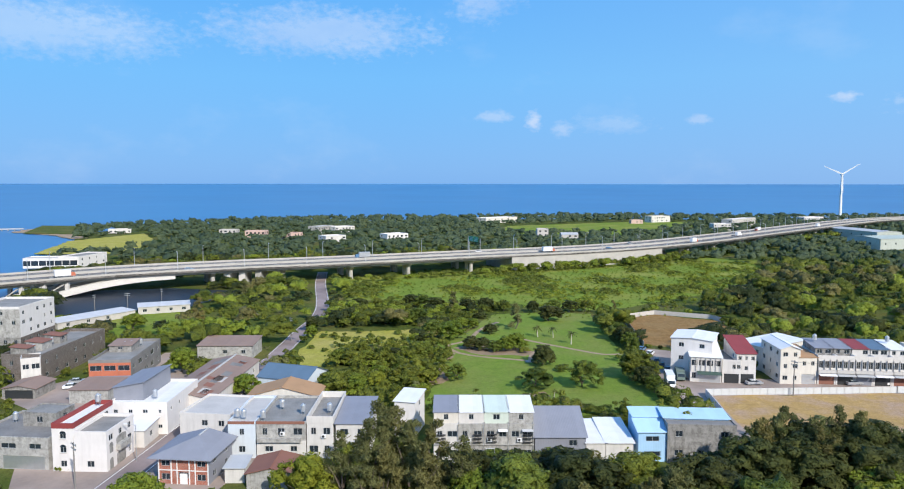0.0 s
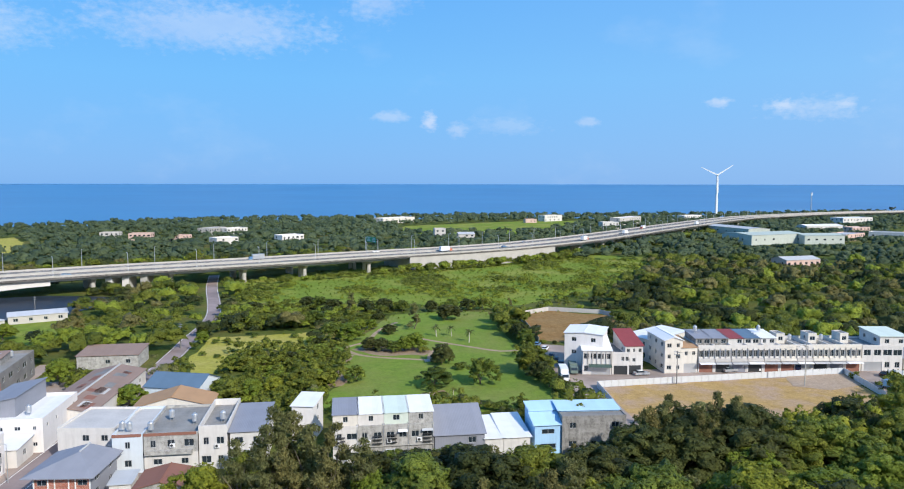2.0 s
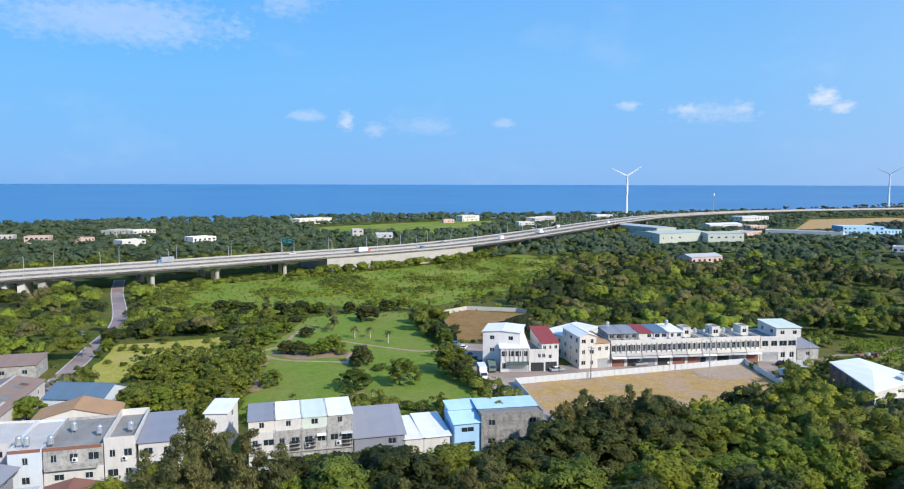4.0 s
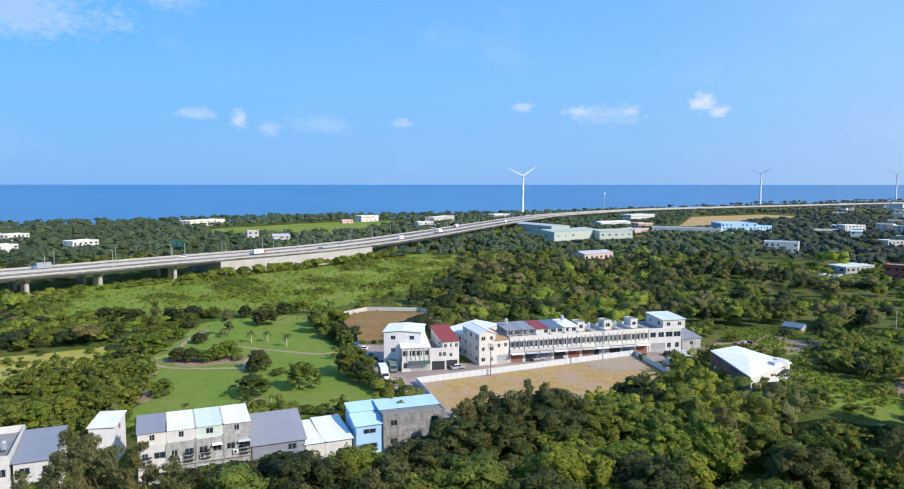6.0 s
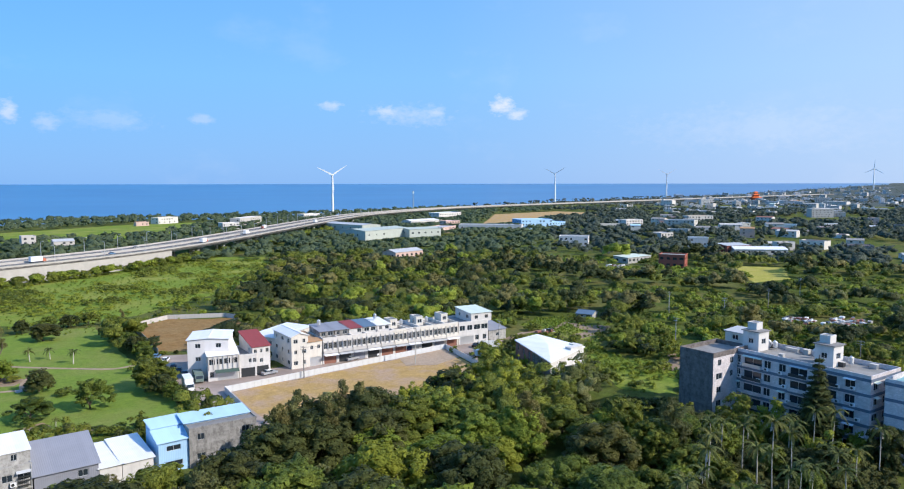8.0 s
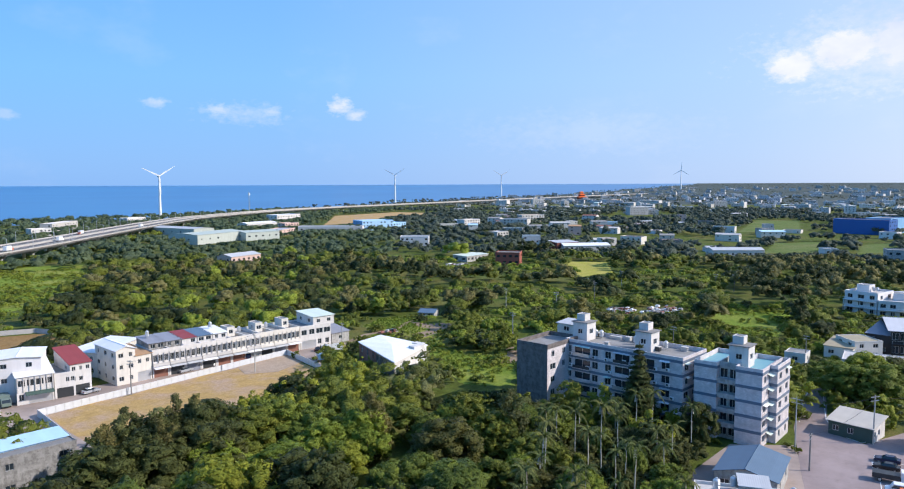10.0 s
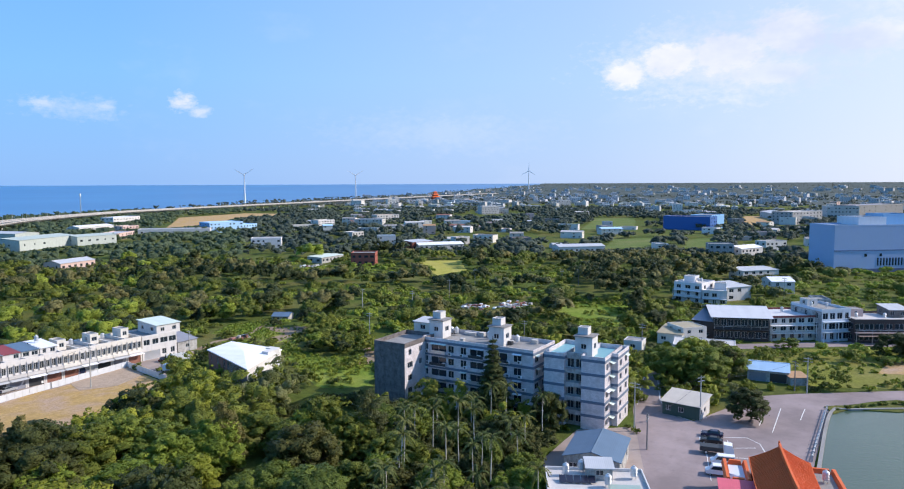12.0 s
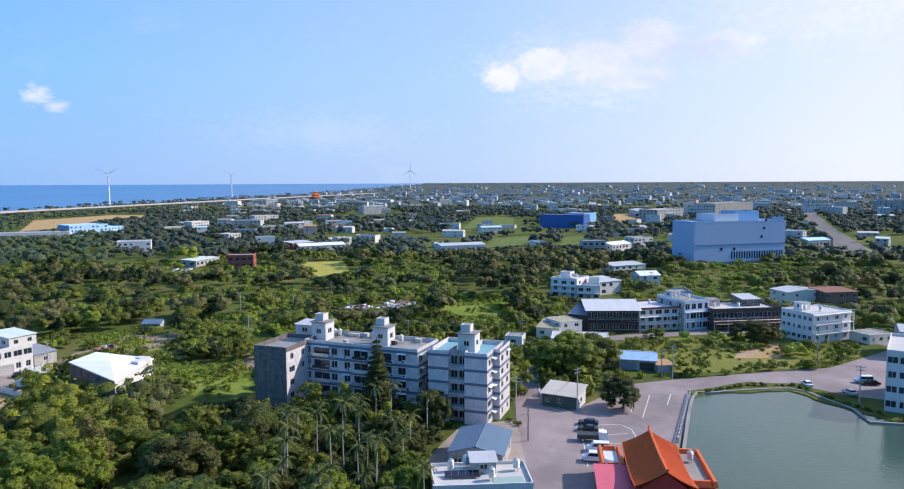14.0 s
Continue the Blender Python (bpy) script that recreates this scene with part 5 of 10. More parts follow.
# ---- wind turbines ----
wind_turbine(28.65, 1230, 69.0, 29, 56, -28 + 8)
wind_turbine(46.40, 2000, 80.5, 33, 58, -46 - 6)
wind_turbine(54.93, 2600, 84.5, 36, 60, -55 + 10)
wind_turbine(68.78, 3900, 101.0, 46, 2, -69)
mast = thing("mast", "slim grey lattice mast on the coast", "mast")
mast.matrix_basis = Matrix.Translation(bearing(35.05, 1420))
part("pole", Shape().tube((0, 0, 0), (0, 0, 40), 1.1, 0.5, 8), GALV, mast)
part("antenna", Shape().tube((0, 0, 34), (0, 0, 39), 1.6, sides=8), WHITE_PAINT, mast)

# ---- houses by the village street ----
h = house("tall grey tiled block with white upper walls", (-133.0, 215.9), (-133.4, 235.7), 16, 6.6, DARK_TILE, storeys=2, win=(1.6, 1.4), cols=(5, 3, 5), side=DARK_RENDER, foot=0.5, parapet=0)
house("white-clad upper storeys of the tall block", (-133.0, 215.9), (-133.4, 235.7), 16, 8.9, CLEAN, storeys=3, cols=(5, 2, 4), side=GREY_RENDER, base=6.6, trees=False, name="house", win=(1.2, 1.2), skip=0.25)
brown_row = house("long two-storey house clad in dark brown tile", (-111.2, 189.1), (-110.8, 223.5), 11, 7.0, DARK_TILE, storeys=2, cols=(7, 2, 2), top=ROOF_SLAB, foot=0.3, parapet=0.9)
house("white-fronted porch block with wide windows", (-114.2, 184.7), (-110.2, 186.9), 6, 7.0, WHITE, storeys=2, cols=(2, 0, 0), win=(2.2, 1.4), foot=0.2)
orange_house = house("two-storey house with an orange-red painted front", (-96.3, 184.8), (-85.6, 185.9), 26, 6.6, ORANGE, storeys=2, cols=(3, 5, 0), win=(2.4, 1.4), side=DARK_CONCRETE, foot=0.2, bands=DARK_CONCRETE)
house("low grey cottage with a rusty brown roof", (-78.7, 216.1), (-61.7, 216.1), 11, 4.0, GREY_RENDER, "shed", M_BROWN, 1, (3, 1, 1), foot=0.2, pitch=0.8)
patched = house("long shed with a patched brown sheet roof", (-69.1, 162.2), (-56.1, 161.8), 37.0, 4.0, WHITE, "gable", M_BROWN, 1, (2, 4, 0), foot=0.2, pitch=1.3, ridge="y", category="shed", name="shed")
house("barn with a slate-blue gabled sheet roof", (-50.0, 179.4), (-36.7, 175.1), 11, 4.5, PALE_BLUE, "gable", M_NAVY, 1, (2, 2, 1), foot=0.5, pitch=2.2, ridge="x", category="barn", name="barn")
house("low house with a tan hipped sheet roof", (-48.3, 163.6), (-31.5, 163.7), 9, 4.0, CREAM, "gable", M_TAN, 1, (2, 0, 0), foot=0.8, pitch=2.2, ridge="y", category="shed", name="shed")
g1 = house("two-storey flat-roofed house with pale blue walls", (-44.0, 136.0), (-38.6, 136.0), 17, 7.0, PALE_BLUE, storeys=2, cols=(1, 0, 3), foot=0.1, parapet=0.5, top=PALE_CONCRETE, skip=0, win=(1.3, 1.3))
g2 = house("two-storey house, white below and bare cement above", (-38.4, 136.0), (-28.7, 136.0), 17, 3.6, WHITE, storeys=1, cols=(2, 0, 0), foot=0.1, parapet=0, top=ROOF_SLAB, skip=0, win=(1.3, 1.1))
g2u = house("upper storey in stained cement", (-38.4, 136.0), (-28.7, 136.0), 17, 3.4, GREY_RENDER, storeys=1, cols=(3, 0, 0), base=3.6, trees=False, parapet=0.5, top=ROOF_SLAB, skip=0, win=(1.4, 1.4))
merge(g2, g2u)
part("balcony", Shape().box(0.2, -0.7, 3.45, 8.8, -0.02, 4.2), GREY_RENDER, g2)
g3 = house("white house with a raised white parapet", (-28.5, 136.0), (-23.3, 136.0), 17, 7.2, WHITE, storeys=2, cols=(2, 3, 0), foot=0.1, parapet=1.3, top=ROOF_SLAB, skip=0, win=(1.4, 1.4))
house("low roof block with brown fascia and white roof", (-55.7, 141.9), (-45.1, 140.5), 13, 7.0, WHITE, storeys=2, cols=(3, 0, 0), foot=0.4, parapet=0.4, top=PALE_CONCRETE)
house("small house with a grey sheet roof", (-22.8, 136.0), (-16.3, 136.0), 15, 7.0, WHITE, "shed", M_GREY, 2, (2, 1, 0), foot=0.2, pitch=0.8)
for g, gw in ((g1, 5.2), (g2, 9.5)):
    part("brick_coping", Shape().box(0.0, -0.10, 6.95, gw, -0.045, 7.52), M_RUST, g)
i1 = house("white two-storey house with a bright roof terrace", (-74.0, 149.4), (-61.3, 149.4), 18.5, 6.6, CLEAN, storeys=2, cols=(4, 4, 0), foot=0.2, parapet=0.5, top=M_WHITE, win=(0.9, 0.8))
house("grey sheet-metal attic on a white house", on(i1, -0.2, 3.0).to_2d()[:], on(i1, 6.4, 3.0).to_2d()[:], 15, 2.8, M_GREY, "shed", M_GREY, 1, (0, 0, 0), pitch=1.2, base=6.6, trees=False, name="attic", category="roof room", ridge="y")
red_house = house("white three-storey house with a red parapet", (-75.0, 129.6), (-70.9, 129.45), 14.5, 8.4, CLEAN, storeys=3, cols=(0, 3, 2), foot=0.05, parapet=0.9, top=M_WHITE, bands=M_RED, skip=0,
                  front=[(1.5, 0.9, 2.7, 2.1), (1.5, 3.6, 2.7, 4.7), (1.5, 6.3, 2.7, 7.3)])
r2 = house("white house with arched loggias and a roof terrace", (-70.85, 129.45), (-64.6, 129.2), 10.5, 7.2, CLEAN, storeys=3, cols=(0, 3, 0), foot=0.05, parapet=0.6, top=ROOF_SLAB, front=[(2.4, 0.9, 3.8, 2.1)])
for z in (4.7, 7.3):
    arch = [(2.1 + 0.6 * math.cos(math.pi * k / 8), -0.012, z + 0.5 * math.sin(math.pi * k / 8)) for k in range(9)]
    ob = part("arch_light", Shape().poly(*arch), GLASS, red_house)
    part("arch_trim", Shape().hexa([(1.4, -0.08, z - 1.2), (2.8, -0.08, z - 1.2), (2.8, 0.0, z - 1.2), (1.4, 0.0, z - 1.2)], [(1.4, -0.08, z - 1.1), (2.8, -0.08, z - 1.1), (2.8, 0.0, z - 1.1), (1.4, 0.0, z - 1.1)]), PALE_CONCRETE, red_house)
w2 = (Vector((-64.6, 129.2)) - Vector((-70.85, 129.45))).length
# flat dark panels on the wall paint the shade inside arched openings
for y, wd, z, top in ((1.0, 1.3, 0.0, 2.2), (3.6, 3.4, 0.0, 2.5), (1.0, 1.3, 3.1, 5.2), (3.6, 3.8, 3.4, 5.6)):
    arch = [(w2 + 0.015, y, z + 0.05), (w2 + 0.015, y + wd, z + 0.05)] + [(w2 + 0.015, y + wd / 2 + wd / 2 * math.cos(math.pi * k / 8), top - 0.5 + 0.5 * math.sin(math.pi * k / 8)) for k in range(9)]
    part("loggia_opening", Shape().poly(*arch), DARK_RENDER, r2, "flat dark arch painting a loggia's shade on the wall")
part("balcony", Shape().box(w2 + 0.02, 3.4, 3.0, w2 + 0.9, 7.6, 4.1), GREY_RENDER, r2)
house("low white outbuilding with a bright roof", (-69.6, 141.6), (-63.0, 141.6), 7, 3.6, WHITE, "shed", M_WHITE, 1, (0, 1, 0), foot=0.3, pitch=0.4, category="shed", name="shed")
k1 = house("grey two-storey house with a roller shutter", (-92.0, 131.5), (-76.0, 130.0), 15, 5.9, GREY_RENDER, storeys=2, cols=(3, 0, 0), foot=0.05, parapet=0.4, top=DARK_CONCRETE, win=(2.4, 1.0), shutters=((0.42, 0.95, 2.6),))
house("square rooftop room in grey cement", on(k1, 6, 7).to_2d()[:], on(k1, 13, 7).to_2d()[:], 6, 2.6, DARK_RENDER, storeys=1, cols=(1, 1, 0), base=5.9, trees=False, name="roof_room", category="roof room", parapet=0.2)
workshop = house("grey metal workshop with a red brick-tiled front", (-52.9, 124.3), (-43.6, 123.4), 10.5, 5.0, BRICK, "flat", M_GREY, 2, (0, 2, 0), side=M_GREY, foot=0.05, parapet=0, category="workshop", name="workshop",
                 front=[(0.5, 0.7, 2.1, 1.9), (0.5, 3.3, 2.1, 4.3), (7.2, 0.7, 8.8, 1.9), (7.2, 3.3, 8.8, 4.3), (3.7, 1.1, 5.6, 2.2)])
ww = (Vector((-43.6, 123.4)) - Vector((-52.9, 124.3))).length
eaves = [(-1.6, -1.2, 4.9), (ww + 1.0, -1.2, 4.9), (ww + 1.0, 11.3, 4.9), (-1.6, 11.3, 4.9)]
crest = [(ww * 0.58, 5.0, 7.2), (ww * 0.58, 9.0, 7.2)]
hip = Shape()
for q in ((eaves[0], eaves[1], crest[0]), (eaves[1], eaves[2], crest[1], crest[0]), (eaves[2], eaves[3], crest[1]), (eaves[3], eaves[0], crest[0], crest[1])):
    hip.poly(*[(x, y, z + 0.14) for x, y, z in q])
    hip.poly(*[(x, y, z) for x, y, z in reversed(q)])
    a, b = q[0], q[1]
    hip.poly(a, b, (b[0], b[1], b[2] + 0.14), (a[0], a[1], a[2] + 0.14))
part("hipped_roof", hip, M_GREY, workshop)
part("ridge_cap", Shape().tube((crest[0][0], crest[0][1], 7.36), (crest[1][0], crest[1][1], 7.36), 0.16, sides=6), M_LIGHT, workshop)
for x in (0.06, 2.4, 3.5, 5.8, 6.9, ww - 0.06):
    part("front_post", Shape().box(x - 0.09, -0.16, 0.0, x + 0.09, -0.02, 4.85), WHITE_PAINT, workshop)
part("front_beam", Shape().box(0.1, -0.14, 2.5, ww - 0.1, -0.03, 2.65), WHITE_PAINT, workshop)
part("door", Shape().box(4.0, -0.08, 0.0, 5.4, -0.02, 2.0), WHITE_PAINT, workshop, "white painted door")
house("small lean-to with a rusty red sheet roof", (-36.4, 121.9), (-27.8, 121.9), 8, 2.8, GREY_RENDER, "gable", M_RUST, 1, (0, 0, 0), foot=0.1, pitch=1.0, ridge="y", category="shed", name="shed")
house("white garden shed beside the workshop", (-41.0, 124.3), (-37.5, 124.4), 5, 2.8, WHITE, "shed", M_LIGHT, 1, (0, 0, 0), foot=0.1, pitch=0.3, category="shed", name="shed")
house("white slab-walled house behind a casuarina", (-12.3, 148.8), (-7.9, 147.8), 8, 7.6, CLEAN, "shed", M_WHITE, 3, (0, 1, 0), foot=0.5, pitch=0.5)

house("open carport with a curved brown sheet roof", (-113.0, 174.6), (-104.6, 174.6), 9, 2.6, DARK_RENDER, "gable", M_BROWN, 1, (0, 0, 0), foot=0.1, pitch=0.8, ridge="y", category="carport", name="carport", shutters=((0.08, 0.92, 2.2),))
house("low porch roof in grey sheet before the red house", (-93.6, 178.6), (-83.1, 179.6), 5, 2.6, DARK_RENDER, "shed", M_GREY, 1, (0, 0, 0), foot=0.1, pitch=0.5, category="porch", name="porch", shutters=((0.08, 0.92, 2.2),))
house("grey flat-roofed annex in the village yard", (-94.2, 170.9), (-84.5, 170.9), 10, 3.4, GREY_RENDER, "shed", M_BROWN, 1, (2, 0, 0), foot=0.2, pitch=0.4)

def roof_patches(ob, w, d, h, pitch, n, seed):
    """Mended sheets and a pale ridge cap on a gabled roof whose ridge runs away from the front."""
    r = random.Random(seed)
    z = lambda x: h + 0.13 + pitch * (1 - abs(x - w / 2) / (w / 2))
    part("ridge_cap", Shape().box(w / 2 - 0.3, -0.3, h + pitch + 0.14, w / 2 + 0.3, d + 0.3, h + pitch + 0.3), PALE_CONCRETE, ob)
    for i in range(n):
        side = r.choice((0, 1))
        x0 = r.uniform(0.2, w / 2 - 2.6) + side * w / 2
        x1 = x0 + r.uniform(1.2, 2.4)
        y0 = r.uniform(0, d - 6)
        y1 = y0 + r.uniform(1.5, 5.5)
        q = [(x0, y0, z(x0)), (x1, y0, z(x1)), (x1, y1, z(x1)), (x0, y1, z(x0))]
        part("roof_patch", Shape().hexa(q, [(x, y, v + 0.03) for x, y, v in q]), r.choice((M_RUST, M_BROWN, M_RUST, PALE_CONCRETE, DARK_CONCRETE)), ob)


roof_patches(patched, 13.0, 37.0, 4.0, 1.3, 22, 3)
for x in (3.0, 4.6, 6.4, 14.0, 15.4):
    water_tank(on(brown_row, x, 6.0, 7.0))
for x, y in ((4.0, 16.0), (5.6, 16.5), (7.0, 20.0)):
    water_tank(on(orange_house, x, y, 6.6))
for x, w, m in ((1.0, 3.5, DARK_RENDER), (8.0, 5.0, GREY_RENDER), (17.0, 4.0, DARK_RENDER)):
    house("low weathered hut on the brown row roof", on(brown_row, x, 4.5).to_2d()[:], on(brown_row, x + w, 4.5).to_2d()[:], 4.5, 2.2, m, "shed", M_RUST, 1, (1, 0, 0), base=7.0, trees=False, pitch=0.4, name="roof_room", category="roof room")
house("low shed with a dark patched roof", on(orange_house, 1.0, 12.0).to_2d()[:], on(orange_house, 7.0, 12.0).to_2d()[:], 7.0, 1.8, DARK_RENDER, "shed", M_BROWN, 1, (1, 0, 0), base=6.6, trees=False, pitch=0.4, name="roof_room", category="roof room")

# ---- terrace in the foreground ----
FRONT = 133.8
xs = [-3.5, 1.3, 6.3, 11.1, 15.9]
looks = [("cream", CREAM, M_GREY), ("white", WHITE, M_WHITE), ("pale green", PALE_GREEN, M_GREEN), ("weathered", GREY_RENDER, M_WHITE)]
for i, (word, wall, top) in enumerate(looks):
    u = house("narrow grey cement terrace house with caged windows", (xs[i], FRONT), (xs[i + 1] - 0.04, FRONT), 9, 7.5, GREY_RENDER if i else WHITE, storeys=2, cols=(2, 1, 0), foot=0.45, win=(1.5, 1.2), hood=0.12, parapet=0.3, skip=0, seed=i + 3)
    house(word + " sheet-metal attic floor on a terrace house", (xs[i], FRONT + 1.0), (xs[i + 1] - 0.04, FRONT + 1.0), 8, 2.2, wall, "shed", top, 1, (1, 0, 0), base=7.5, trees=False, pitch=0.9, eave=0.2, name="attic", category="roof room", seed=i + 1, skip=0)
    w = xs[i + 1] - 0.04 - xs[i]
    part("downpipe", Shape().tube((w - 0.12, -0.1, 0.0), (w - 0.12, -0.1, 7.6), 0.07, sides=6), ALU, u)
    for x, z in (((0.6, 4.2),), ((2.8, 4.2), (0.5, 0.8)), ((0.7, 4.3), (2.6, 0.9)), ((2.7, 4.2),))[i]:
        cage = part("window_cage", Shape().box(x, -0.62, z, x + 1.72, -0.02, z + 0.04), DARK_METAL, u, "dark steel window cage")
        for k in range(7):
            part("bar", Shape().box(x + 0.28 * k, -0.62, z + 0.04, x + 0.28 * k + 0.04, -0.58, z + 1.5), DARK_METAL, cage)
        for q in (z + 0.75, z + 1.46):
            part("hoop", Shape().box(x, -0.615, q, x + 1.72, -0.02, q + 0.04), DARK_METAL, cage)
    part("ledge", Shape().box(0.0, -0.35, 3.62, w, -0.05, 3.74), CONCRETE, u)
house("grey shed with a long grey sheet roof", (16.1, 133.8), (26.0, 133.8), 9, 5.2, M_GREY, "shed", M_GREY, 2, (2, 0, 0), foot=0.6, pitch=3.0, name="shed", category="shed")
house("low white sheet-roofed lean-to", (26.1, 133.8), (29.8, 133.8), 12, 4.0, WHITE, "shed", M_WHITE, 1, (0, 0, 0), foot=0.8, pitch=0.6, name="shed", category="shed")
house("low white sheet-roofed lean-to", (29.9, 133.8), (35.2, 133.8), 12, 4.0, WHITE, "shed", M_WHITE, 1, (0, 0, 0), foot=0.8, pitch=0.9, name="shed", category="shed")
house("sky-blue clad house with a blue sheet roof", (36.3, 134.4), (41.8, 134.4), 6, 6.0, M_SKYWALL, "shed", M_BLUE, 2, (1, 0, 0), foot=0.6, pitch=1.6, win=(2.6, 1.0), skip=0, side=M_SKYWALL)
house("blue-roofed rear wing", (36.4, 139.0), (42.3, 139.0), 4, 7.5, M_SKYWALL, "shed", M_BLUE, 2, (0, 0, 0), foot=0.8, pitch=0.6)
house("weathered grey concrete house with a blue roof edge", (41.8, 133.9), (54.8, 133.0), 8, 7.6, DARK_RENDER, storeys=2, cols=(3, 2, 0), foot=0.35, parapet=0.2, top=DARK_CONCRETE, skip=0.1)
house("light blue sheet-metal attic along the roof", (42.0, 137.0), (54.4, 136.1), 5, 0.35, M_SKYWALL, "shed", M_BLUE, 1, (0, 0, 0), base=7.6, trees=False, pitch=0.4, name="attic", category="roof room")

# ---- terrace across the yard ----
house("tall white four-storey house with a flat white roof", (61.7, 196.7), (71.5, 191.8), 12, 11.0, CLEAN, "gable", M_WHITE, 3, (2, 0, 3), foot=0.4, pitch=0.4, ridge="y", win=(1.4, 1.2))
corner = house("white corner workshop with a sloping white roof", (65.3, 191.0), (73.2, 189.2), 16, 7.0, WHITE, "shed", M_WHITE, 2, (4, 0, 4), foot=0.1, pitch=2.4, win=(1.6, 1.6), shutters=((0.3, 0.95, 2.6),))
cw = (Vector((73.2, 189.2)) - Vector((65.3, 191.0))).length
for k in range(7):
    x = 0.1 + (cw - 0.4) * k / 6
    part("pilaster", Shape().box(x, -0.22, 3.2, x + 0.22, -0.02, 6.9), PALE_CONCRETE, corner)
part("awning", Shape().hexa([(1.8, -1.6, 2.5), (cw, -1.6, 2.5), (cw, -0.03, 3.0), (1.8, -0.03, 3.0)], [(1.8, -1.6, 2.58), (cw, -1.6, 2.58), (cw, -0.03, 3.1), (1.8, -0.03, 3.1)]), KIOSK_GREEN, corner, "dark green sheet awning")
house("white two-storey shop beside the yard", (73.6, 189.7), (78.3, 188.8), 12, 6.0, WHITE, storeys=2, cols=(4, 0, 0), foot=0.1, shutters=((0.1, 0.9, 2.6),), parapet=0.5)
house("white house with a dark red sheet roof", (77.3, 189.3), (82.4, 188.9), 12, 8.2, WHITE, "shed", M_RED, 3, (3, 2, 2), foot=0.1, pitch=2.4, shutters=((0.1, 0.9, 2.6),), win=(0.9, 1.1))
house("low building with a white sheet roof", (85.9, 210.9), (89.9, 201.0), 16, 7.0, CREAM, "shed", M_WHITE, 2, (2, 2, 0), foot=0.5, pitch=1.0)
house("cream three-storey house with a white sheet roof", (88.9, 188.7), (94.1, 188.4), 14, 9.6, CREAM, "gable", M_WHITE, 3, (2, 1, 3), foot=0.05, pitch=0.9, ridge="y", skip=0)
house("cream two-storey wing", (94.1, 188.4), (98.7, 188.5), 12, 7.4, CREAM, "shed", M_TAN, 2, (2, 0, 0), foot=0.05, pitch=0.8, shutters=((0.1, 0.9, 2.7),), skip=0)
ra, rb = Vector((98.9, 188.4)), Vector((146.4, 183.0))
UNITS = 10
tops = [M_GREY, M_GREY, M_RED, M_NAVY, M_WHITE, None, None, None, None, None]
for i in range(UNITS):
    a, b = ra.lerp(rb, i / UNITS), ra.lerp(rb, (i + 1) / UNITS - 0.002)
    cream = i in (5, 7, 8, 9)
    w = (b - a).length
    u = house("two-storey terrace unit with a finned balcony front" if not cream else "cream two-storey terrace unit with a shutter", tuple(a), tuple(b), 12, 7.2, CREAM if cream else WHITE,
              storeys=2, cols=(3, 0, 0), foot=0.1, parapet=0.8, win=(1.5, 1.9), shutters=((0.08, 0.92, 2.7),), skip=0, seed=40 + i)
    for k in range(3):
        x = w * k / 3 + 0.12
        part("fin", Shape().box(x - 0.06, -0.32, 4.1, x + 0.06, -0.05, 6.9), PALE_CONCRETE if not cream else CREAM, u)
    part("balcony", Shape().box(0.05, -0.62, 3.25, w - 0.05, -0.04, 4.1), PALE_CONCRETE if not cream else CREAM, u)
    part("awning", Shape().hexa([(0.1, -1.9, 2.75), (w - 0.1, -1.9, 2.75), (w - 0.1, -0.05, 3.0), (0.1, -0.05, 3.0)], [(0.1, -1.9, 2.83), (w - 0.1, -1.9, 2.83), (w - 0.1, -0.05, 3.1), (0.1, -0.05, 3.1)]), M_LIGHT if i % 3 else M_WHITE, u)
    if tops[i]:
        p, q = on(u, 0.1, 2.5), on(u, w - 0.1, 2.5)
        house("roof storey clad in corrugated sheet", p.to_2d()[:], q.to_2d()[:], 9, 2.2, DARK_RENDER if i < 2 else WHITE, "shed", tops[i], 1, (2, 0, 1), base=7.2, trees=False, pitch=0.7, name="attic", category="roof room", seed=i + 70)
    elif i in (5, 7, 9):
        p, q = on(u, 1.2, 5.0), on(u, w - 1.0, 5.0)
        house("cream stair tower on the roof", p.to_2d()[:], q.to_2d()[:], 4.5, 2.8, CREAM, storeys=1, cols=(1, 0, 1), base=7.2, trees=False, name="roof_room", category="roof room", parapet=0.2)
    if i in (0, 4, 6, 8):
        water_tank(on(u, w * 0.4, 8.0, 10.0 if tops[i] else 7.2))
e1 = house("white house with open galleries and a green-grey roof", (146.8, 183.2), (158.2, 181.3), 12, 7.2, WHITE, storeys=2, cols=(4, 0, 0), foot=0.1, parapet=0.5, win=(2.0, 1.7), skip=0, shutters=((0.05, 0.5, 2.7),))
house("white upper storey with a pale green sheet roof", on(e1, 5.0, 0.2).to_2d()[:], on(e1, 13.0, 0.2).to_2d()[:], 11, 3.0, WHITE, "shed", M_GREEN, 1, (2, 2, 2), base=7.2, trees=False, pitch=0.6, name="attic", category="roof room")
house("dark sheet-roofed lean-to at the terrace end", (159.1, 181.8), (166.3, 181.1), 9, 3.6, GREY_RENDER, "shed", M_GREY, 1, (1, 1, 0), foot=0.3, pitch=1.2, name="shed", category="shed")


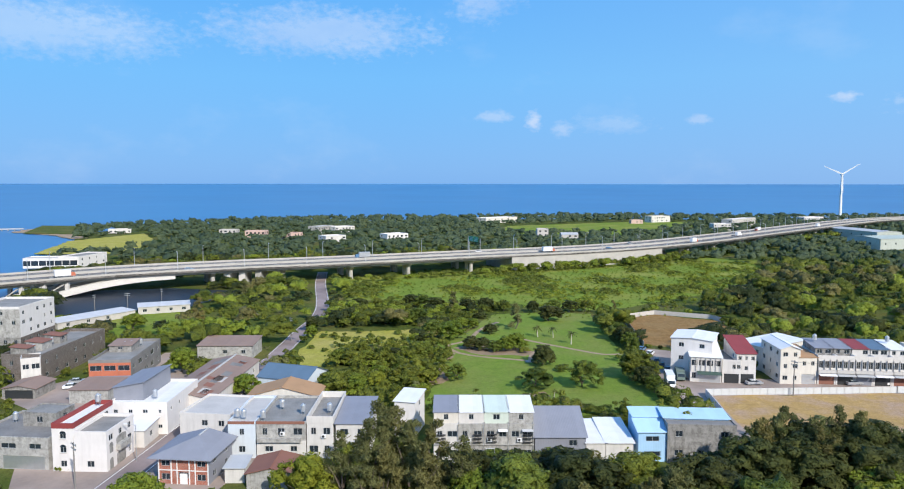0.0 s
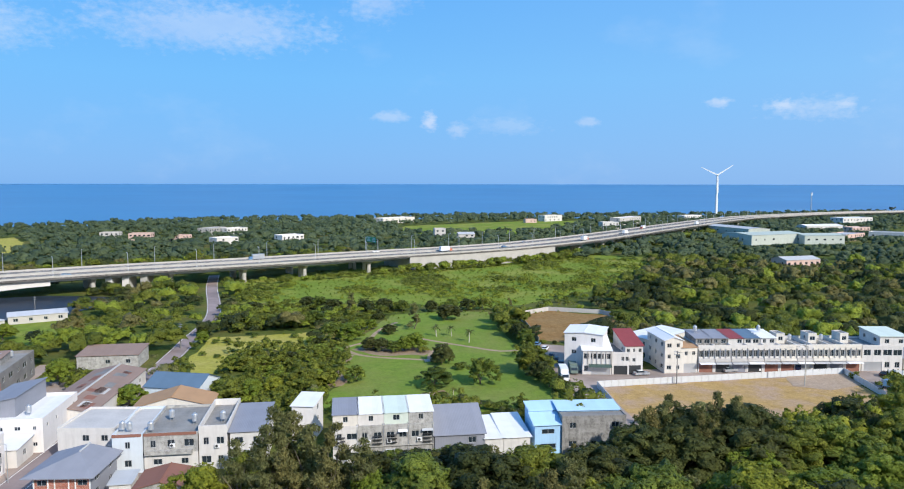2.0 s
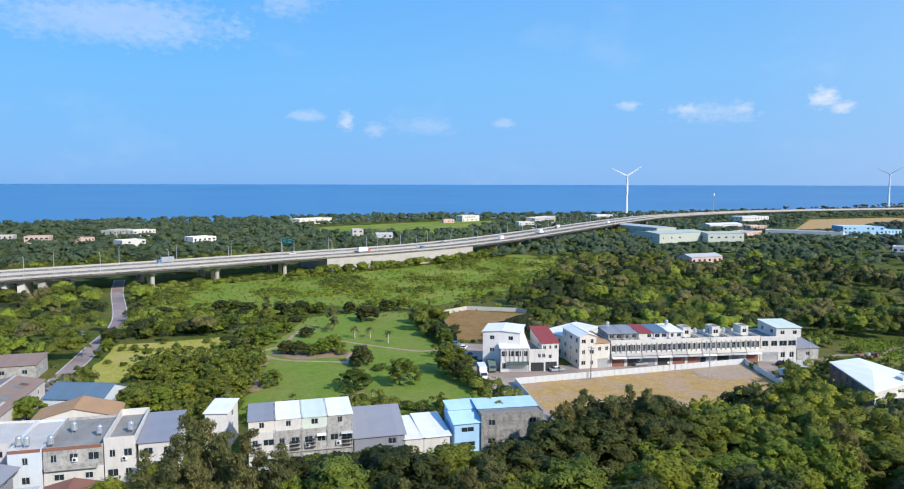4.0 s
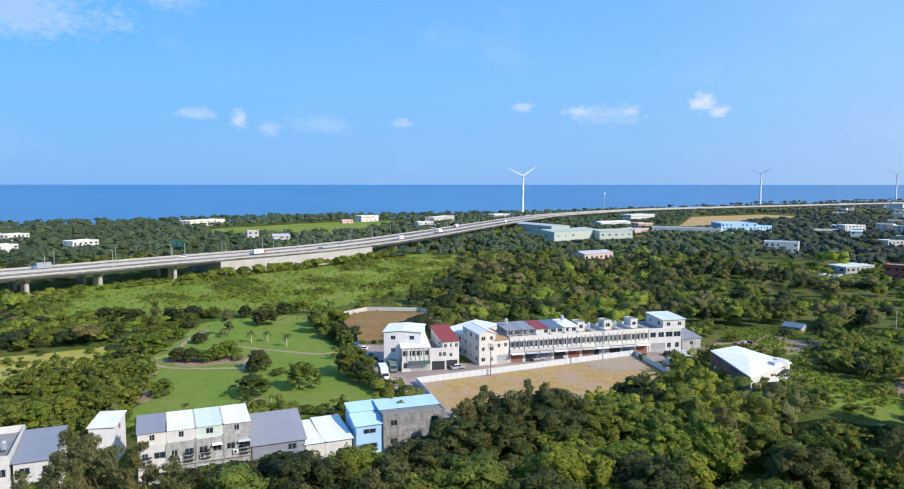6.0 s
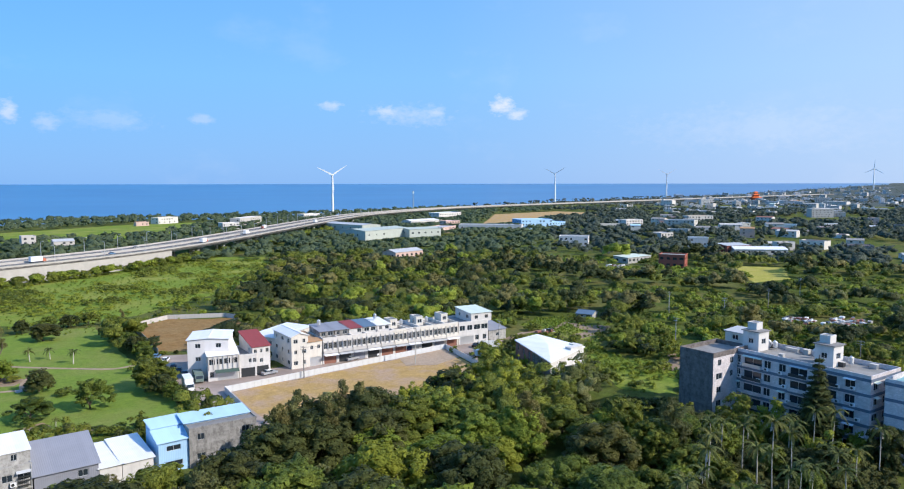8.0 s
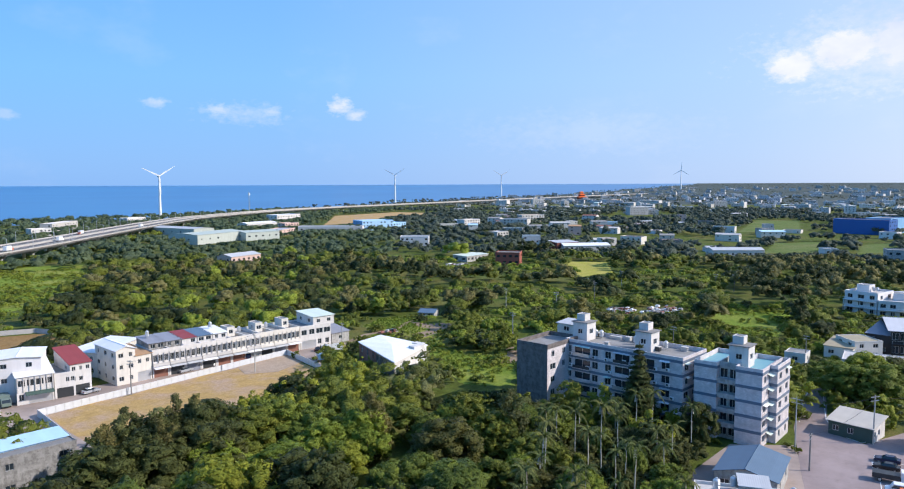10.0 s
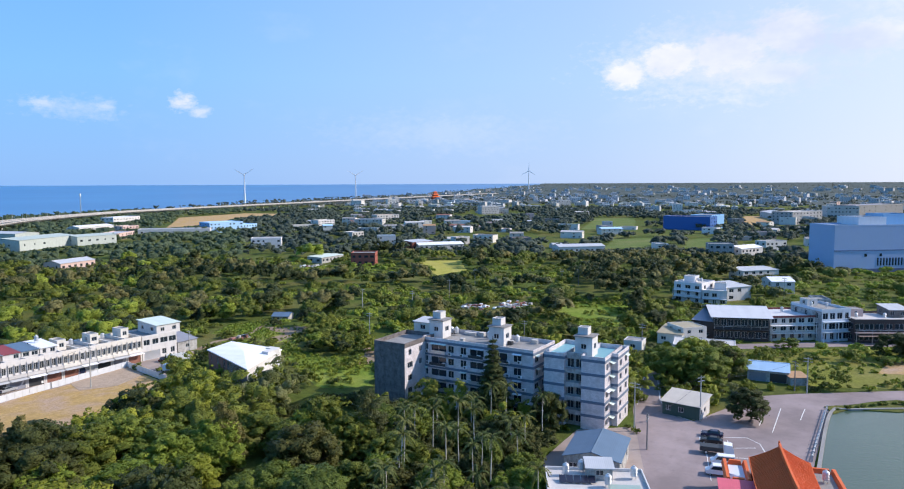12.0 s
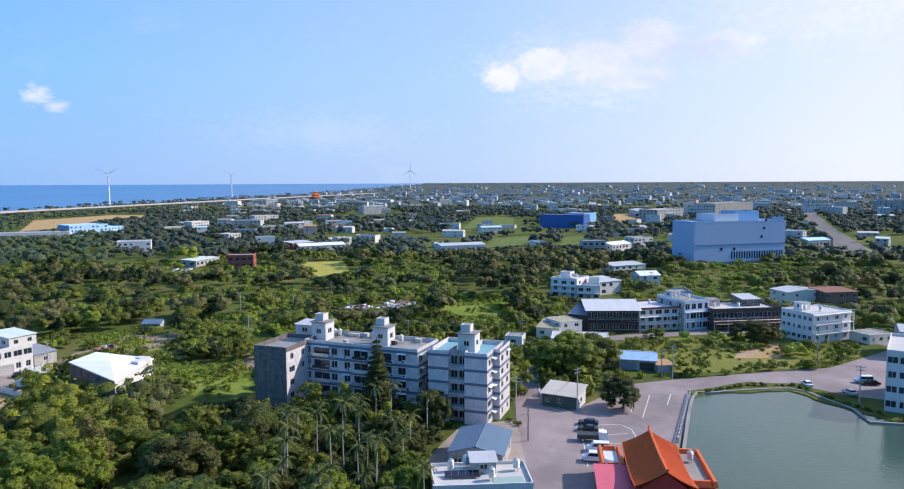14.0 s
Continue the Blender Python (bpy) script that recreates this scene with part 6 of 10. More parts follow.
def white_hall():
    """A bent, flat-roofed hall under white sheets, with a brick end and a row of windows."""
    ring = [(134.1, 128.6), (146.9, 132.8), (154.6, 135.2), (155.9, 155.2), (145.1, 153.6), (139.6, 141.0)]
    brick, h = plaster("brick_brown_render", (0.30, 0.13, 0.10), 0.6), 7.0
    t = thing("hall", "broad hall with a bright white flat sheet roof", "hall", at=(*ring[0], 0))
    o = Vector(ring[0])
    for k, (a, b) in enumerate(zip(ring, ring[1:] + ring[:1])):
        a, b = Vector(a) - o, Vector(b) - o
        u, w = (b - a).normalized(), (b - a).length
        holes = openings(w, 2, h, {4: 3, 5: 7}.get(k, 0), 1.1, 1.9)
        s = Shape()
        holes = facade(s, a, u, w, 0.0, h, holes)
        part("wall", s, {4: brick, 5: DARK_TILE}.get(k, WHITE), t)
        n = Vector((u.y, -u.x))
        for x0, z0, x1, z1 in holes:
            p = a + u * x0 - n * 0.12
            window(x1 - x0, z1 - z0, t, (p.x, p.y, z0), math.atan2(u.y, u.x))
    mid = sum((Vector(p) for p in ring), Vector((0, 0))) / 6 - o
    s = Shape()
    low = [(Vector(p) - o - mid) * 1.04 + mid for p in ring]
    for a, b in zip(low, low[1:] + low[:1]):
        s.poly((a.x, a.y, h + 0.1), (b.x, b.y, h + 0.1), (mid.x, mid.y, h + 0.9))
        s.poly((a.x, a.y, h - 0.15), (b.x, b.y, h - 0.15), (b.x, b.y, h + 0.1), (a.x, a.y, h + 0.1))
    part("roof", s, sheet_metal("bright_white_sheet", (0.80, 0.80, 0.80), 0.4, 0.02), t)
    for x, y, w, d, z in ((147.5, 133.6, 4.5, 2.2, 8.0), (152.3, 135.4, 2.0, 3.4, 7.7)):
        part("parapet", Shape().box(x - o.x, y - o.y, 6.6, x - o.x + w, y - o.y + d, z), WHITE, t)
    # nothing tall stands on the sunny side of the hall
    lee = Vector((math.sin(radians(SUN_AZ)), math.cos(radians(SUN_AZ)))) * 11
    CLEAR.extend((inside(ring), inside([tuple(Vector(p) + lee) for p in ring]), inside([tuple(Vector(p) + lee * 0.5) for p in ring])))
    sight(ring[4], ring[0], 3.2)
    sight(ring[0], ring[2], 4.8)


white_hall()


# ---- fences ----
def panel_fence(label, pts, h=2.4, step=2.0, mat=None):
    t = thing("fence", label, "fence")
    mat = mat or WHITE_PAINT
    for a, b in zip(pts, pts[1:]):
        a, b = Vector(a), Vector(b)
        n = max(1, round((b - a).length / step))
        d = (b - a).normalized()
        r = Vector((-d.y, d.x)) * 0.04
        for i in range(n):
            p, q = a.lerp(b, i / n) + d * 0.03, a.lerp(b, (i + 1) / n) - d * 0.03
            part("panel", Shape().hexa([(*(p - r), 0.05), (*(q - r), 0.05), (*(q + r), 0.05), (*(p + r), 0.05)], [(*(p - r), h), (*(q - r), h), (*(q + r), h), (*(p + r), h)]), mat, t)
            part("post", Shape().box(p.x - 0.07, p.y - 0.07, -0.2, p.x + 0.07, p.y + 0.07, h + 0.06), GALV, t)
    return t


FENCE_WHITE = plain("faded_white_fence_sheet", (0.60, 0.62, 0.64), 0.5)
road("bare earth track behind the hall", [(165.4, 179.6), (177.0, 183.7), (188.8, 182.0), (209.8, 189.6)], 2.2, 0.06, DIRT, False)
panel_fence("long white sheet-metal hoarding round the straw lot", [(62.5, 154.5), (65.0, 178.0), (139.8, 181.4), (134.0, 158.3)], 1.75, mat=FENCE_WHITE)
panel_fence("pale wall round the brown lot", [(63.9, 232.8), (68.3, 281.5), (83.9, 291.1), (103.6, 281.3), (106.5, 273.9)], 1.8, 3.0, PALE_CONCRETE)
panel_fence("white boarding beside the yard entrance", [(149.7, 176.4), (156.0, 173.3)], 2.2, 2.0)


# ---- woods ----
def woods(name, label, spots, leaves, size, mat, seed, variants=6, lobes=7, grade=1, tufted=False):
    """Many plants in one mesh: clumps and leaf sprays over lobed crowns at given spots (x, y, z, height, radius)."""
    rng = np.random.default_rng(seed)
    make = tufted_lobes if tufted else crown_lobes
    protos = [make(rng, 1.0, 1.0, 0.06, lobes) for v in range(variants)]
    verts, faces, sprays, base = [], [], [], 0
    for i, (x, y, z, h, r) in enumerate(spots):
        at = np.array((x, y, z))
        turn = rng.random() * 6.28
        c, s = math.cos(turn), math.sin(turn)
        lob = [((a * c - b * s) * r, (a * s + b * c) * r, 0.15 * h + (e - 0.1) * h * 0.9, rr * min(r, h * 0.9)) for a, b, e, rr in protos[i % variants]]
        v, f = clumps(rng, lob, grade)
        verts.append(v + at)
        faces.append(f + base)
        base += len(v)
        if leaves:
            sprays.append(leaf_cloud(rng, lob, leaves, size) + at)
    if not verts:
        return None
    q = np.concatenate(sprays) if sprays else np.zeros((0, 3, 3))
    ob = new(name, crown_mesh(name, np.concatenate(verts), np.concatenate(faces), q, mat))
    return tagged(ob, label, "woods", kind="stuff")


def open_ground(x, y):
    return any(f(x, y) for f in CLEAR)


def tall_limit(x, y):
    """The height at which a plant would hide the foot of a facade behind it from the camera."""
    r, az = math.hypot(x, y), math.degrees(math.atan2(x, y))
    lim = 99.0
    for a0, a1, r0, r1, z in SIGHT:
        if a0 - 0.7 < az < a1 + 0.7:
            rr = r0 + (r1 - r0) * min(1.0, max(0.0, (az - a0) / (a1 - a0)))
            if r > rr:
                continue
            lim = min(lim, EYE - (EYE - z) * r / rr)
    return lim


def scatter(r0, r1, a0, a1, step, seed):
    """Jittered spots over a sector."""
    rng = random.Random(seed)
    r = r0
    while r < r1:
        n = int(radians(a1 - a0) * r / step)
        for i in range(n):
            az = a0 + (a1 - a0) * (i + rng.random()) / max(1, n)
            rr = r + (rng.random() - 0.5) * step
            yield az, rr, rr * math.sin(radians(az)), rr * math.cos(radians(az)), rng
        r += step * 0.87


# ---- flats by the pond road ----
def storey_bands(ob, w, d, zs, mat=None):
    for z in zs:
        s = Shape()
        for x0, y0, x1, y1 in ((-0.09, -0.09, w + 0.09, 0.0), (-0.09, d, w + 0.09, d + 0.09), (-0.09, 0.0, 0.0, d), (w, 0.0, w + 0.09, d)):
            s.box(x0, y0, z - 0.3, x1, y1, z + 0.3)
        part("band", s, mat or BLUE_BAND, ob)


FH = 15.4


def flats(label, a, b, depth, cols, wall=None, side=None, foot=0.3, par=1.0, bands=True, win=(1.8, 1.4), seed=5, top=None, front=None):
    ob = house(label, a, b, depth, FH, wall or WALL_TILE, storeys=5, cols=cols, name="apartment_building", category="apartment building", side=side, foot=foot, parapet=par, win=win, skip=0.05, seed=seed, hood=0.2, top=top, front=front)
    if bands:
        w = (Vector(b) - Vector(a)).length
        storey_bands(ob, w, depth, [FH * k / 5 for k in range(1, 6)])
    return ob


pL, pF = Vector((141.7, 94.7)), Vector((141.3, 85.9))
# the end wall is darker and more mottled than the tiled sides
wing = flats("five-storey white-tiled apartment block with blue bands", tuple(pL), tuple(pF), 14, (0, 3, 0), plaster("dark_mottled_end_wall", (0.185, 0.160, 0.150), 0.9), WALL_TILE, 0.35, bands=False)
m0, m1 = Vector((150.6, 86.4)), Vector((148.4, 56.3))
BAYS = ((0.7, 1.7), (2.6, 7.0), (7.5, 9.1), (11.0, 12.6), (13.6, 17.4), (19.4, 23.6), (25.2, 27.2))
# dark glass in the wide bays stands in for shaded balcony recesses
main = flats("five-storey white-tiled apartment block with blue bands", tuple(m0), tuple(m1), 12, (0, 3, 0), foot=0.35, seed=9,
             front=[(x0, FH * k / 5 + 0.85, x1, FH * k / 5 + 2.5) for k in range(5) for x0, x1 in BAYS])
for k in range(1, 5):
    for x0, x1 in BAYS:
        if x1 - x0 > 3:
            z = FH * k / 5
            part("balcony", Shape().box(x0 - 0.1, -0.7, z + 0.32, x1 + 0.1, -0.02, z + 0.48), WALL_TILE, main)
            part("balcony_rail", Shape().box(x0 - 0.1, -0.7, z + 0.48, x1 + 0.1, -0.62, z + 1.15), (GALV, WALL_TILE, DARK_METAL)[(k + int(x0)) % 3], main)
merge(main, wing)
r0, r1 = Vector((149.1, 54.0)), Vector((148.8, 40.0))
ru = (r1 - r0).normalized()
rn = Vector((-ru.y, ru.x))
q0, q1 = r0.lerp(r1, 0.34), r0.lerp(r1, 0.62)
BLK = "white-tiled apartment block with blue bands and turquoise roof"
right = flats(BLK, tuple(r0), tuple(q0), 14, (0, 0, 0), foot=0.05, seed=12, top=M_TEAL, win=(0.7, 1.0))
# grey walls put the shade of this recessed bay into the colour
mid_bay = flats(BLK, tuple(q0 + rn * 1.6), tuple(q1 + rn * 1.6), 12.4, (2, 0, 0), GREY_RENDER, foot=0.05, seed=13, bands=False, top=M_TEAL, win=(2.0, 2.0))
end_bay = flats(BLK, tuple(q1), tuple(r1), 14, (0, 4, 0), foot=0.05, seed=14, top=M_TEAL)
for k in range(1, 5):
    w3 = (q1 - q0).length
    part("balcony", Shape().box(0.05, -1.4, FH * k / 5 - 0.25, w3 - 0.05, -0.02, FH * k / 5 + 0.75), GREY_RENDER, mid_bay)
for k in range(5):
    for y in (3.0, 7.5):
        z = FH * k / 5 + 2.5
        x = (r1 - q1).length
        part("awning", Shape().hexa([(x + 0.1, y, z), (x + 1.1, y, z - 0.35), (x + 1.1, y + 2.2, z - 0.35), (x + 0.1, y + 2.2, z)], [(x + 0.1, y, z + 0.06), (x + 1.1, y, z - 0.29), (x + 1.1, y + 2.2, z - 0.29), (x + 0.1, y + 2.2, z + 0.06)]), M_GREEN, end_bay)
merge(right, mid_bay)
merge(right, end_bay)
rear = flats(BLK, tuple(r1 + rn * 5.0 - ru * 0.2), tuple(r1 + rn * 5.0 + ru * 1.5), 9.0, (0, 2, 0), foot=0.05, seed=15, top=M_TEAL)
merge(right, rear)


def span(ob):
    return max(v[0] for c in ob.children if c.name.startswith("wall") for v in c.bound_box)


def galleries(ob, w, floors, step, deep=1.3, mat=None, rail=None):
    """Balcony slabs with railings across the front of a building."""
    for k in floors:
        z = k * step
        part("balcony_slab", Shape().box(0.0, -deep, z - 0.14, w, -0.02, z + 0.02), mat or PALE_CONCRETE, ob)
        part("balcony_rail", Shape().box(0.0, -deep, z + 0.95, w, -deep + 0.07, z + 1.03), rail or GALV, ob)
        n = max(2, int(w / 2.6))
        for i in range(n + 1):
            x = min(w - 0.06, w * i / n)
            part("baluster", Shape().box(x, -deep, z + 0.02, x + 0.06, -deep + 0.06, z + 0.95), rail or GALV, ob)
        for i in range(max(2, int(w / 5)) + 1):
            x = min(w - 0.2, w * i / max(2, int(w / 5)))
            part("column", Shape().box(x, -deep + 0.1, z - step, x + 0.2, -deep + 0.3, z - 0.14), mat or PALE_CONCRETE, ob)


AC = []


def air_conditioner(at, turn):
    """An outdoor unit on brackets: casing with a round fan grille."""
    m = Matrix.Translation(at) @ Matrix.Rotation(turn, 4, "Z")
    if AC:
        return copy_thing(AC[0], m)
    t = thing("air_conditioner", "white outdoor air conditioning unit on a wall", "air conditioner", "air conditioners")
    part("casing", Shape().box(-0.45, -0.42, 0.06, 0.45, -0.06, 0.72), WHITE_PAINT, t)
    part("fan_grille", Shape().tube((-0.1, -0.43, 0.4), (-0.1, -0.40, 0.4), 0.26, sides=14), DARK_METAL, t)
    for x in (-0.35, 0.35):
        part("bracket", Shape().box(x - 0.03, -0.45, 0.0, x + 0.03, 0.0, 0.06), GALV, t)
    t.matrix_basis = m
    AC.append(t)
    return t


def cool(ob, w, z, n, seed, y=-0.02):
    """Hangs outdoor units along the front of a building."""
    r = random.Random(seed)
    for i in range(n):
        p = on(ob, w * (i + 0.2 + 0.6 * r.random()) / n, y, z + r.choice((0, 0, 0.3)))
        air_conditioner(p, ob.matrix_basis.to_euler().z)


for k in range(1, 5):
    cool(main, (m1 - m0).length, FH * k / 5 + 0.25, 6, k)


def stair_tower(block, x, y, w=4.0, d=4.0, h=4.2, label="white stair tower with a tank room on the roof"):
    p, q = on(block, x, y), on(block, x + w, y)
    t = house(label, p.to_2d()[:], q.to_2d()[:], d, h, WHITE, storeys=1, cols=(1, 1, 0), base=FH, trees=False, name="stair_tower", category="roof room", parapet=0.25, seed=3)
    p, q = on(block, x + 0.2, y + d * 0.35), on(block, x + w * 0.62, y + d * 0.35)
    t2 = house(label, p.to_2d()[:], q.to_2d()[:], d * 0.6, 2.0, WHITE, storeys=1, cols=(0, 0, 0), base=FH + h, trees=False, name="tank_room", category="roof room", parapet=0.1)
    merge(t, t2)
    part("roof_slab", Shape().box(-0.35, -0.35, h + 0.26, w + 0.35, d + 0.35, h + 0.42), DARK_CONCRETE, t)
    return t


mw = (m1 - m0).length
stair_tower(main, -0.5, 4.0)
stair_tower(main, mw * 0.55, 4.0)
stair_tower(right, 6.2, 3.0)
house("small cream roof hut", on(main, -8, 8).to_2d()[:], on(main, -2.5, 8).to_2d()[:], 5, 2.6, CREAM, "shed", M_LIGHT, 1, (1, 0, 0), base=FH, trees=False, name="roof_room", category="roof room", pitch=0.4)
for x, y in ((3, 9), (4.4, 9.2), (14, 9), (22, 8.5)):
    water_tank(on(main, x, y, FH))

for i, (x, y, w, d, h) in enumerate(((1.5, 10.4, 2.2, 0.9, 0.9), (6.0, 10.6, 3.0, 0.8, 0.7), (10.5, 10.2, 1.2, 1.2, 1.1), (12.5, 10.6, 2.4, 0.8, 0.8), (25.0, 10.0, 1.4, 1.0, 0.9), (9.0, 3.0, 1.0, 1.0, 0.8), (20.5, 6.0, 1.2, 0.9, 1.0))):
    p = on(main, x, y, FH)
    box = thing("roof_box", "small grey plant box on the roof of the flats", "roof box", "roof boxes", at=p, turn=main.matrix_basis.to_euler().z)
    part("casing", Shape().box(0, 0, 0, w, d, h), (DARK_METAL, GALV, CONCRETE)[i % 3], box)
    part("cap", Shape().box(-0.08, -0.08, h, w + 0.08, d + 0.08, h + 0.08), PALE_CONCRETE, box)

# ---- pond, road and car park ----
ground_sheet("road", [(109.1, 20.7), (140.6, 30.4), (166.6, 37.9), (192.7, 42.5), (225.6, 45.0), (231.5, 42.9), (200.5, 38.3), (178.1, 33.5), (167.2, 29.8), (164.9, 23.8), (178.7, 17.9), (190.7, 13.8),
                      (198.4, 3.7), (212.8, -19.4), (226.3, -42.2), (242.9, -54.7), (263.9, -70.6), (330, -160), (195.7, -56.9), (197.1, -42.2), (202.6, -32.6), (204.0, -18.6), (192.2, -5.8), (187.8, -3.6), (150.3, -0.9), (115.5, 0.4)],
             ROAD, "wide grey asphalt road and car park by the pond", "road", 0.05)
road("asphalt road behind the pond houses", [(263.5, -69.2), (279.7, -44.2), (270.8, -14.6), (250.9, 18.5), (237.6, 40.5)], 7, 0.045, ROAD, False)
POOL = [(147.2, -1.6), (184.3, -3.9), (189.2, -8.1), (199.0, -27.9), (193.5, -33.8), (184.9, -39.8), (176.6, -48.1), (215, -110), (160, -130), (110, -80), (105, -25), (115.7, -0.3)]
ground_sheet("pond", POOL, POND, "still green pond water", "pond", 0.12)


def kerb_wall(label, pts, w, h, mat, name="kerb"):
    line = smooth_line([(x, y, 0.0) for x, y in pts], 3.0)
    return lone(name, ribbon(Shape(), line, -w / 2, w / 2, -0.3, h), mat, label, "kerb", "structure")


kerb_wall("stone pond edge", [POOL[-1], POOL[0], POOL[1], POOL[2], POOL[3], POOL[4], POOL[5], POOL[6], POOL[7]], 0.7, 0.5, ROOF_SLAB)
rail = thing("railing", "grey stone railing along the pond", "railing")
a, b = Vector((150.9, -0.4)), Vector((187.2, -3.2))
n = 14
d = (b - a).normalized()
for i in range(n + 1):
    p = a.lerp(b, i / n)
    part("post", Shape().box(p.x - 0.18, p.y - 0.18, 0.0, p.x + 0.18, p.y + 0.18, 1.25), PALE_CONCRETE, rail)
    if i < n:
        q = a.lerp(b, (i + 1) / n)
        for z in (0.45, 0.95):
            part("rail", Shape().tube((p.x, p.y, z), (q.x, q.y, z), 0.09, sides=6), PALE_CONCRETE, rail)
verge = ground_sheet("verge", [(184.5, -4.3), (189.4, -3.7), (202.4, -17.1), (205.2, -30.2), (193.0, -40.1), (182.3, -49.5), (176.6, -48.1), (184.0, -39.6), (197.3, -27.7), (187.6, -8.1)], GRASS, "planted strip round the pond", "verge", 0.3, False)


def stripe(pts, w=0.16):
    line = [Vector((x, y, 0.05)) for x, y in pts]
    return ribbon(Shape(), line, -w / 2, w / 2, 0.0, 0.012)


marks = [[(155.3, 21.1), (147.5, 19.7)], [(156.0, 18.7), (158.9, 12.0), (156.2, 9.3), (149.5, 7.4)], [(153.0, 19.8), (132.6, 15.8)], [(155.4, 15.5), (145.8, 13.6)], [(148.7, 19.0), (153.4, 9.8)], [(145.8, 13.6), (147.7, 7.6)],
         [(164.8, 7.4), (183.7, 6.6)], [(168.2, 10.3), (184.4, 9.5)], [(176.6, 2.2), (185.7, 1.5)], [(153.6, -0.3), (187.0, -2.7)], [(171.5, 37.9), (191.8, 41.4), (224.3, 43.8)], [(197.2, 38.2), (178.0, 33.8), (168.0, 30.2), (165.2, 24.6), (168.9, 21.4)]]
for pts in marks:
    lone("road_marking", stripe(pts), LINE, "worn white road marking line", "road marking", "structure")

house("low kiosk with a cream sheet roof and dark front", (167.3, 31.2), (165.8, 22.6), 7, 3.2, KIOSK_GREEN, "shed", sheet_metal("cream_roof_sheet", (0.52, 0.47, 0.40), 0.6, 0.2), 1, (3, 3, 0), foot=0.02, pitch=1.1, name="kiosk", category="kiosk", eave=0.5, win=(1.2, 1.2), side=WHITE)
house("grey sheet-roofed house beside the flats", (122.9, 40.5), (124.0, 30.4), 13, 3.8, GREY_RENDER, "gable", M_NAVY, 1, (3, 2, 0), foot=0.3, pitch=1.3, ridge="y")
ground_sheet("yard", [(129.1, 46.6), (147.7, 45.7), (155.0, 35.1), (135.0, 27.4), (117.3, 22.8), (111.7, 40.9)], YARD, "dusty concrete yard behind the houses", "yard", 0.035)
CLEAR.append(inside([(123.8, 1.9), (160.7, 0.9), (193.1, -1.5), (194.4, -5.9), (154.7, -3.8), (125.0, -1.9)]))
q1 = house("white-roofed house with rooftop tanks and clutter", (100.9, 35.8), (106.8, 21.2), 9, 6.5, WHITE, storeys=2, cols=(3, 2, 0), foot=0.6, parapet=0.5, top=PALE_CONCRETE)
house("roof room with a pale sheet roof", on(q1, 6.5, 5).to_2d()[:], on(q1, 10.5, 5).to_2d()[:], 3.5, 2.0, GREY_RENDER, "shed", M_LIGHT, 1, (1, 0, 0), base=6.5, trees=False, pitch=0.3, name="roof_room", category="roof room")
for x, y in ((9.5, 2.5), (5.8, 8.0), (3.2, 6.5), (14.0, 6.0)):
    water_tank(on(q1, x, y, 6.5))
for i in range(5):
    p = on(q1, 2.0 + 1.15 * i, 3.2, 6.52)
    sp = thing("solar_panel", "dark solar panel tilted on a roof", "solar panel", "solar panels", at=p, turn=q1.matrix_basis.to_euler().z)
    part("panel", Shape().hexa([(0, 0, 0.25), (1.05, 0, 0.25), (1.05, 1.7, 0.75), (0, 1.7, 0.75)], [(0, 0, 0.3), (1.05, 0, 0.3), (1.05, 1.7, 0.8), (0, 1.7, 0.8)]), SOLAR, sp)
    for x in (0.1, 0.95):
        part("leg", Shape().box(x - 0.03, 0.1, -0.02, x + 0.03, 0.16, 0.28), GALV, sp)
        part("leg", Shape().box(x - 0.03, 1.55, -0.02, x + 0.03, 1.61, 0.72), GALV, sp)
lone("roof_coating", Shape().box(0, 0, 0, min(5.0, span(q1) - 10.0), 3.0, 0.03), plain("worn_green_coat", (0.30, 0.40, 0.36), 0.7), "worn turquoise coating on a flat roof", "roof coating").matrix_basis = q1.matrix_basis @ Matrix.Translation((9.6, 0.6, 6.505))
house("open shed with a light blue sheet roof", (207.2, 16.1), (207.7, 5.8), 11, 3.0, GREY_RENDER, "gable", sheet_metal("pale_blue_shed_sheet", (0.30, 0.46, 0.62), 0.5, 0.1), 1, (0, 0, 0), foot=0.05, pitch=1.1, ridge="x", name="shed", category="shed", shutters=((0.05, 0.45, 2.4), (0.55, 0.95, 2.4)))
house("small shed with a rusty roof", (205.9, 5.3), (207.8, 1.1), 5, 2.2, GREY_RENDER, "shed", M_TAN, 1, (1, 0, 0), foot=0.1, pitch=0.3, name="shed", category="shed", shutters=((0.1, 0.9, 2.2),))
house("low cream house with a tan roof", (243.7, 39.1), (249.6, 32.5), 10, 5.4, CREAM, storeys=2, top=OLIVE_ROOF, cols=(2, 2, 2), foot=0.2, parapet=0.2)
house("tan-roofed wing of a low house", (242.2, 47.3), (241.8, 39.2), 12, 3.6, CREAM, "shed", sheet_metal("faded_tan_sheet", (0.36, 0.30, 0.20), 0.7, 0.3), 1, (2, 0, 0), foot=0.2, pitch=0.9)
house("white bungalow with a flat pale roof", (221.0, 38.5), (223.2, 20.6), 12, 4.6, WHITE, storeys=1, cols=(3, 2, 0), foot=0.3, parapet=0.2, top=PALE_CONCRETE)
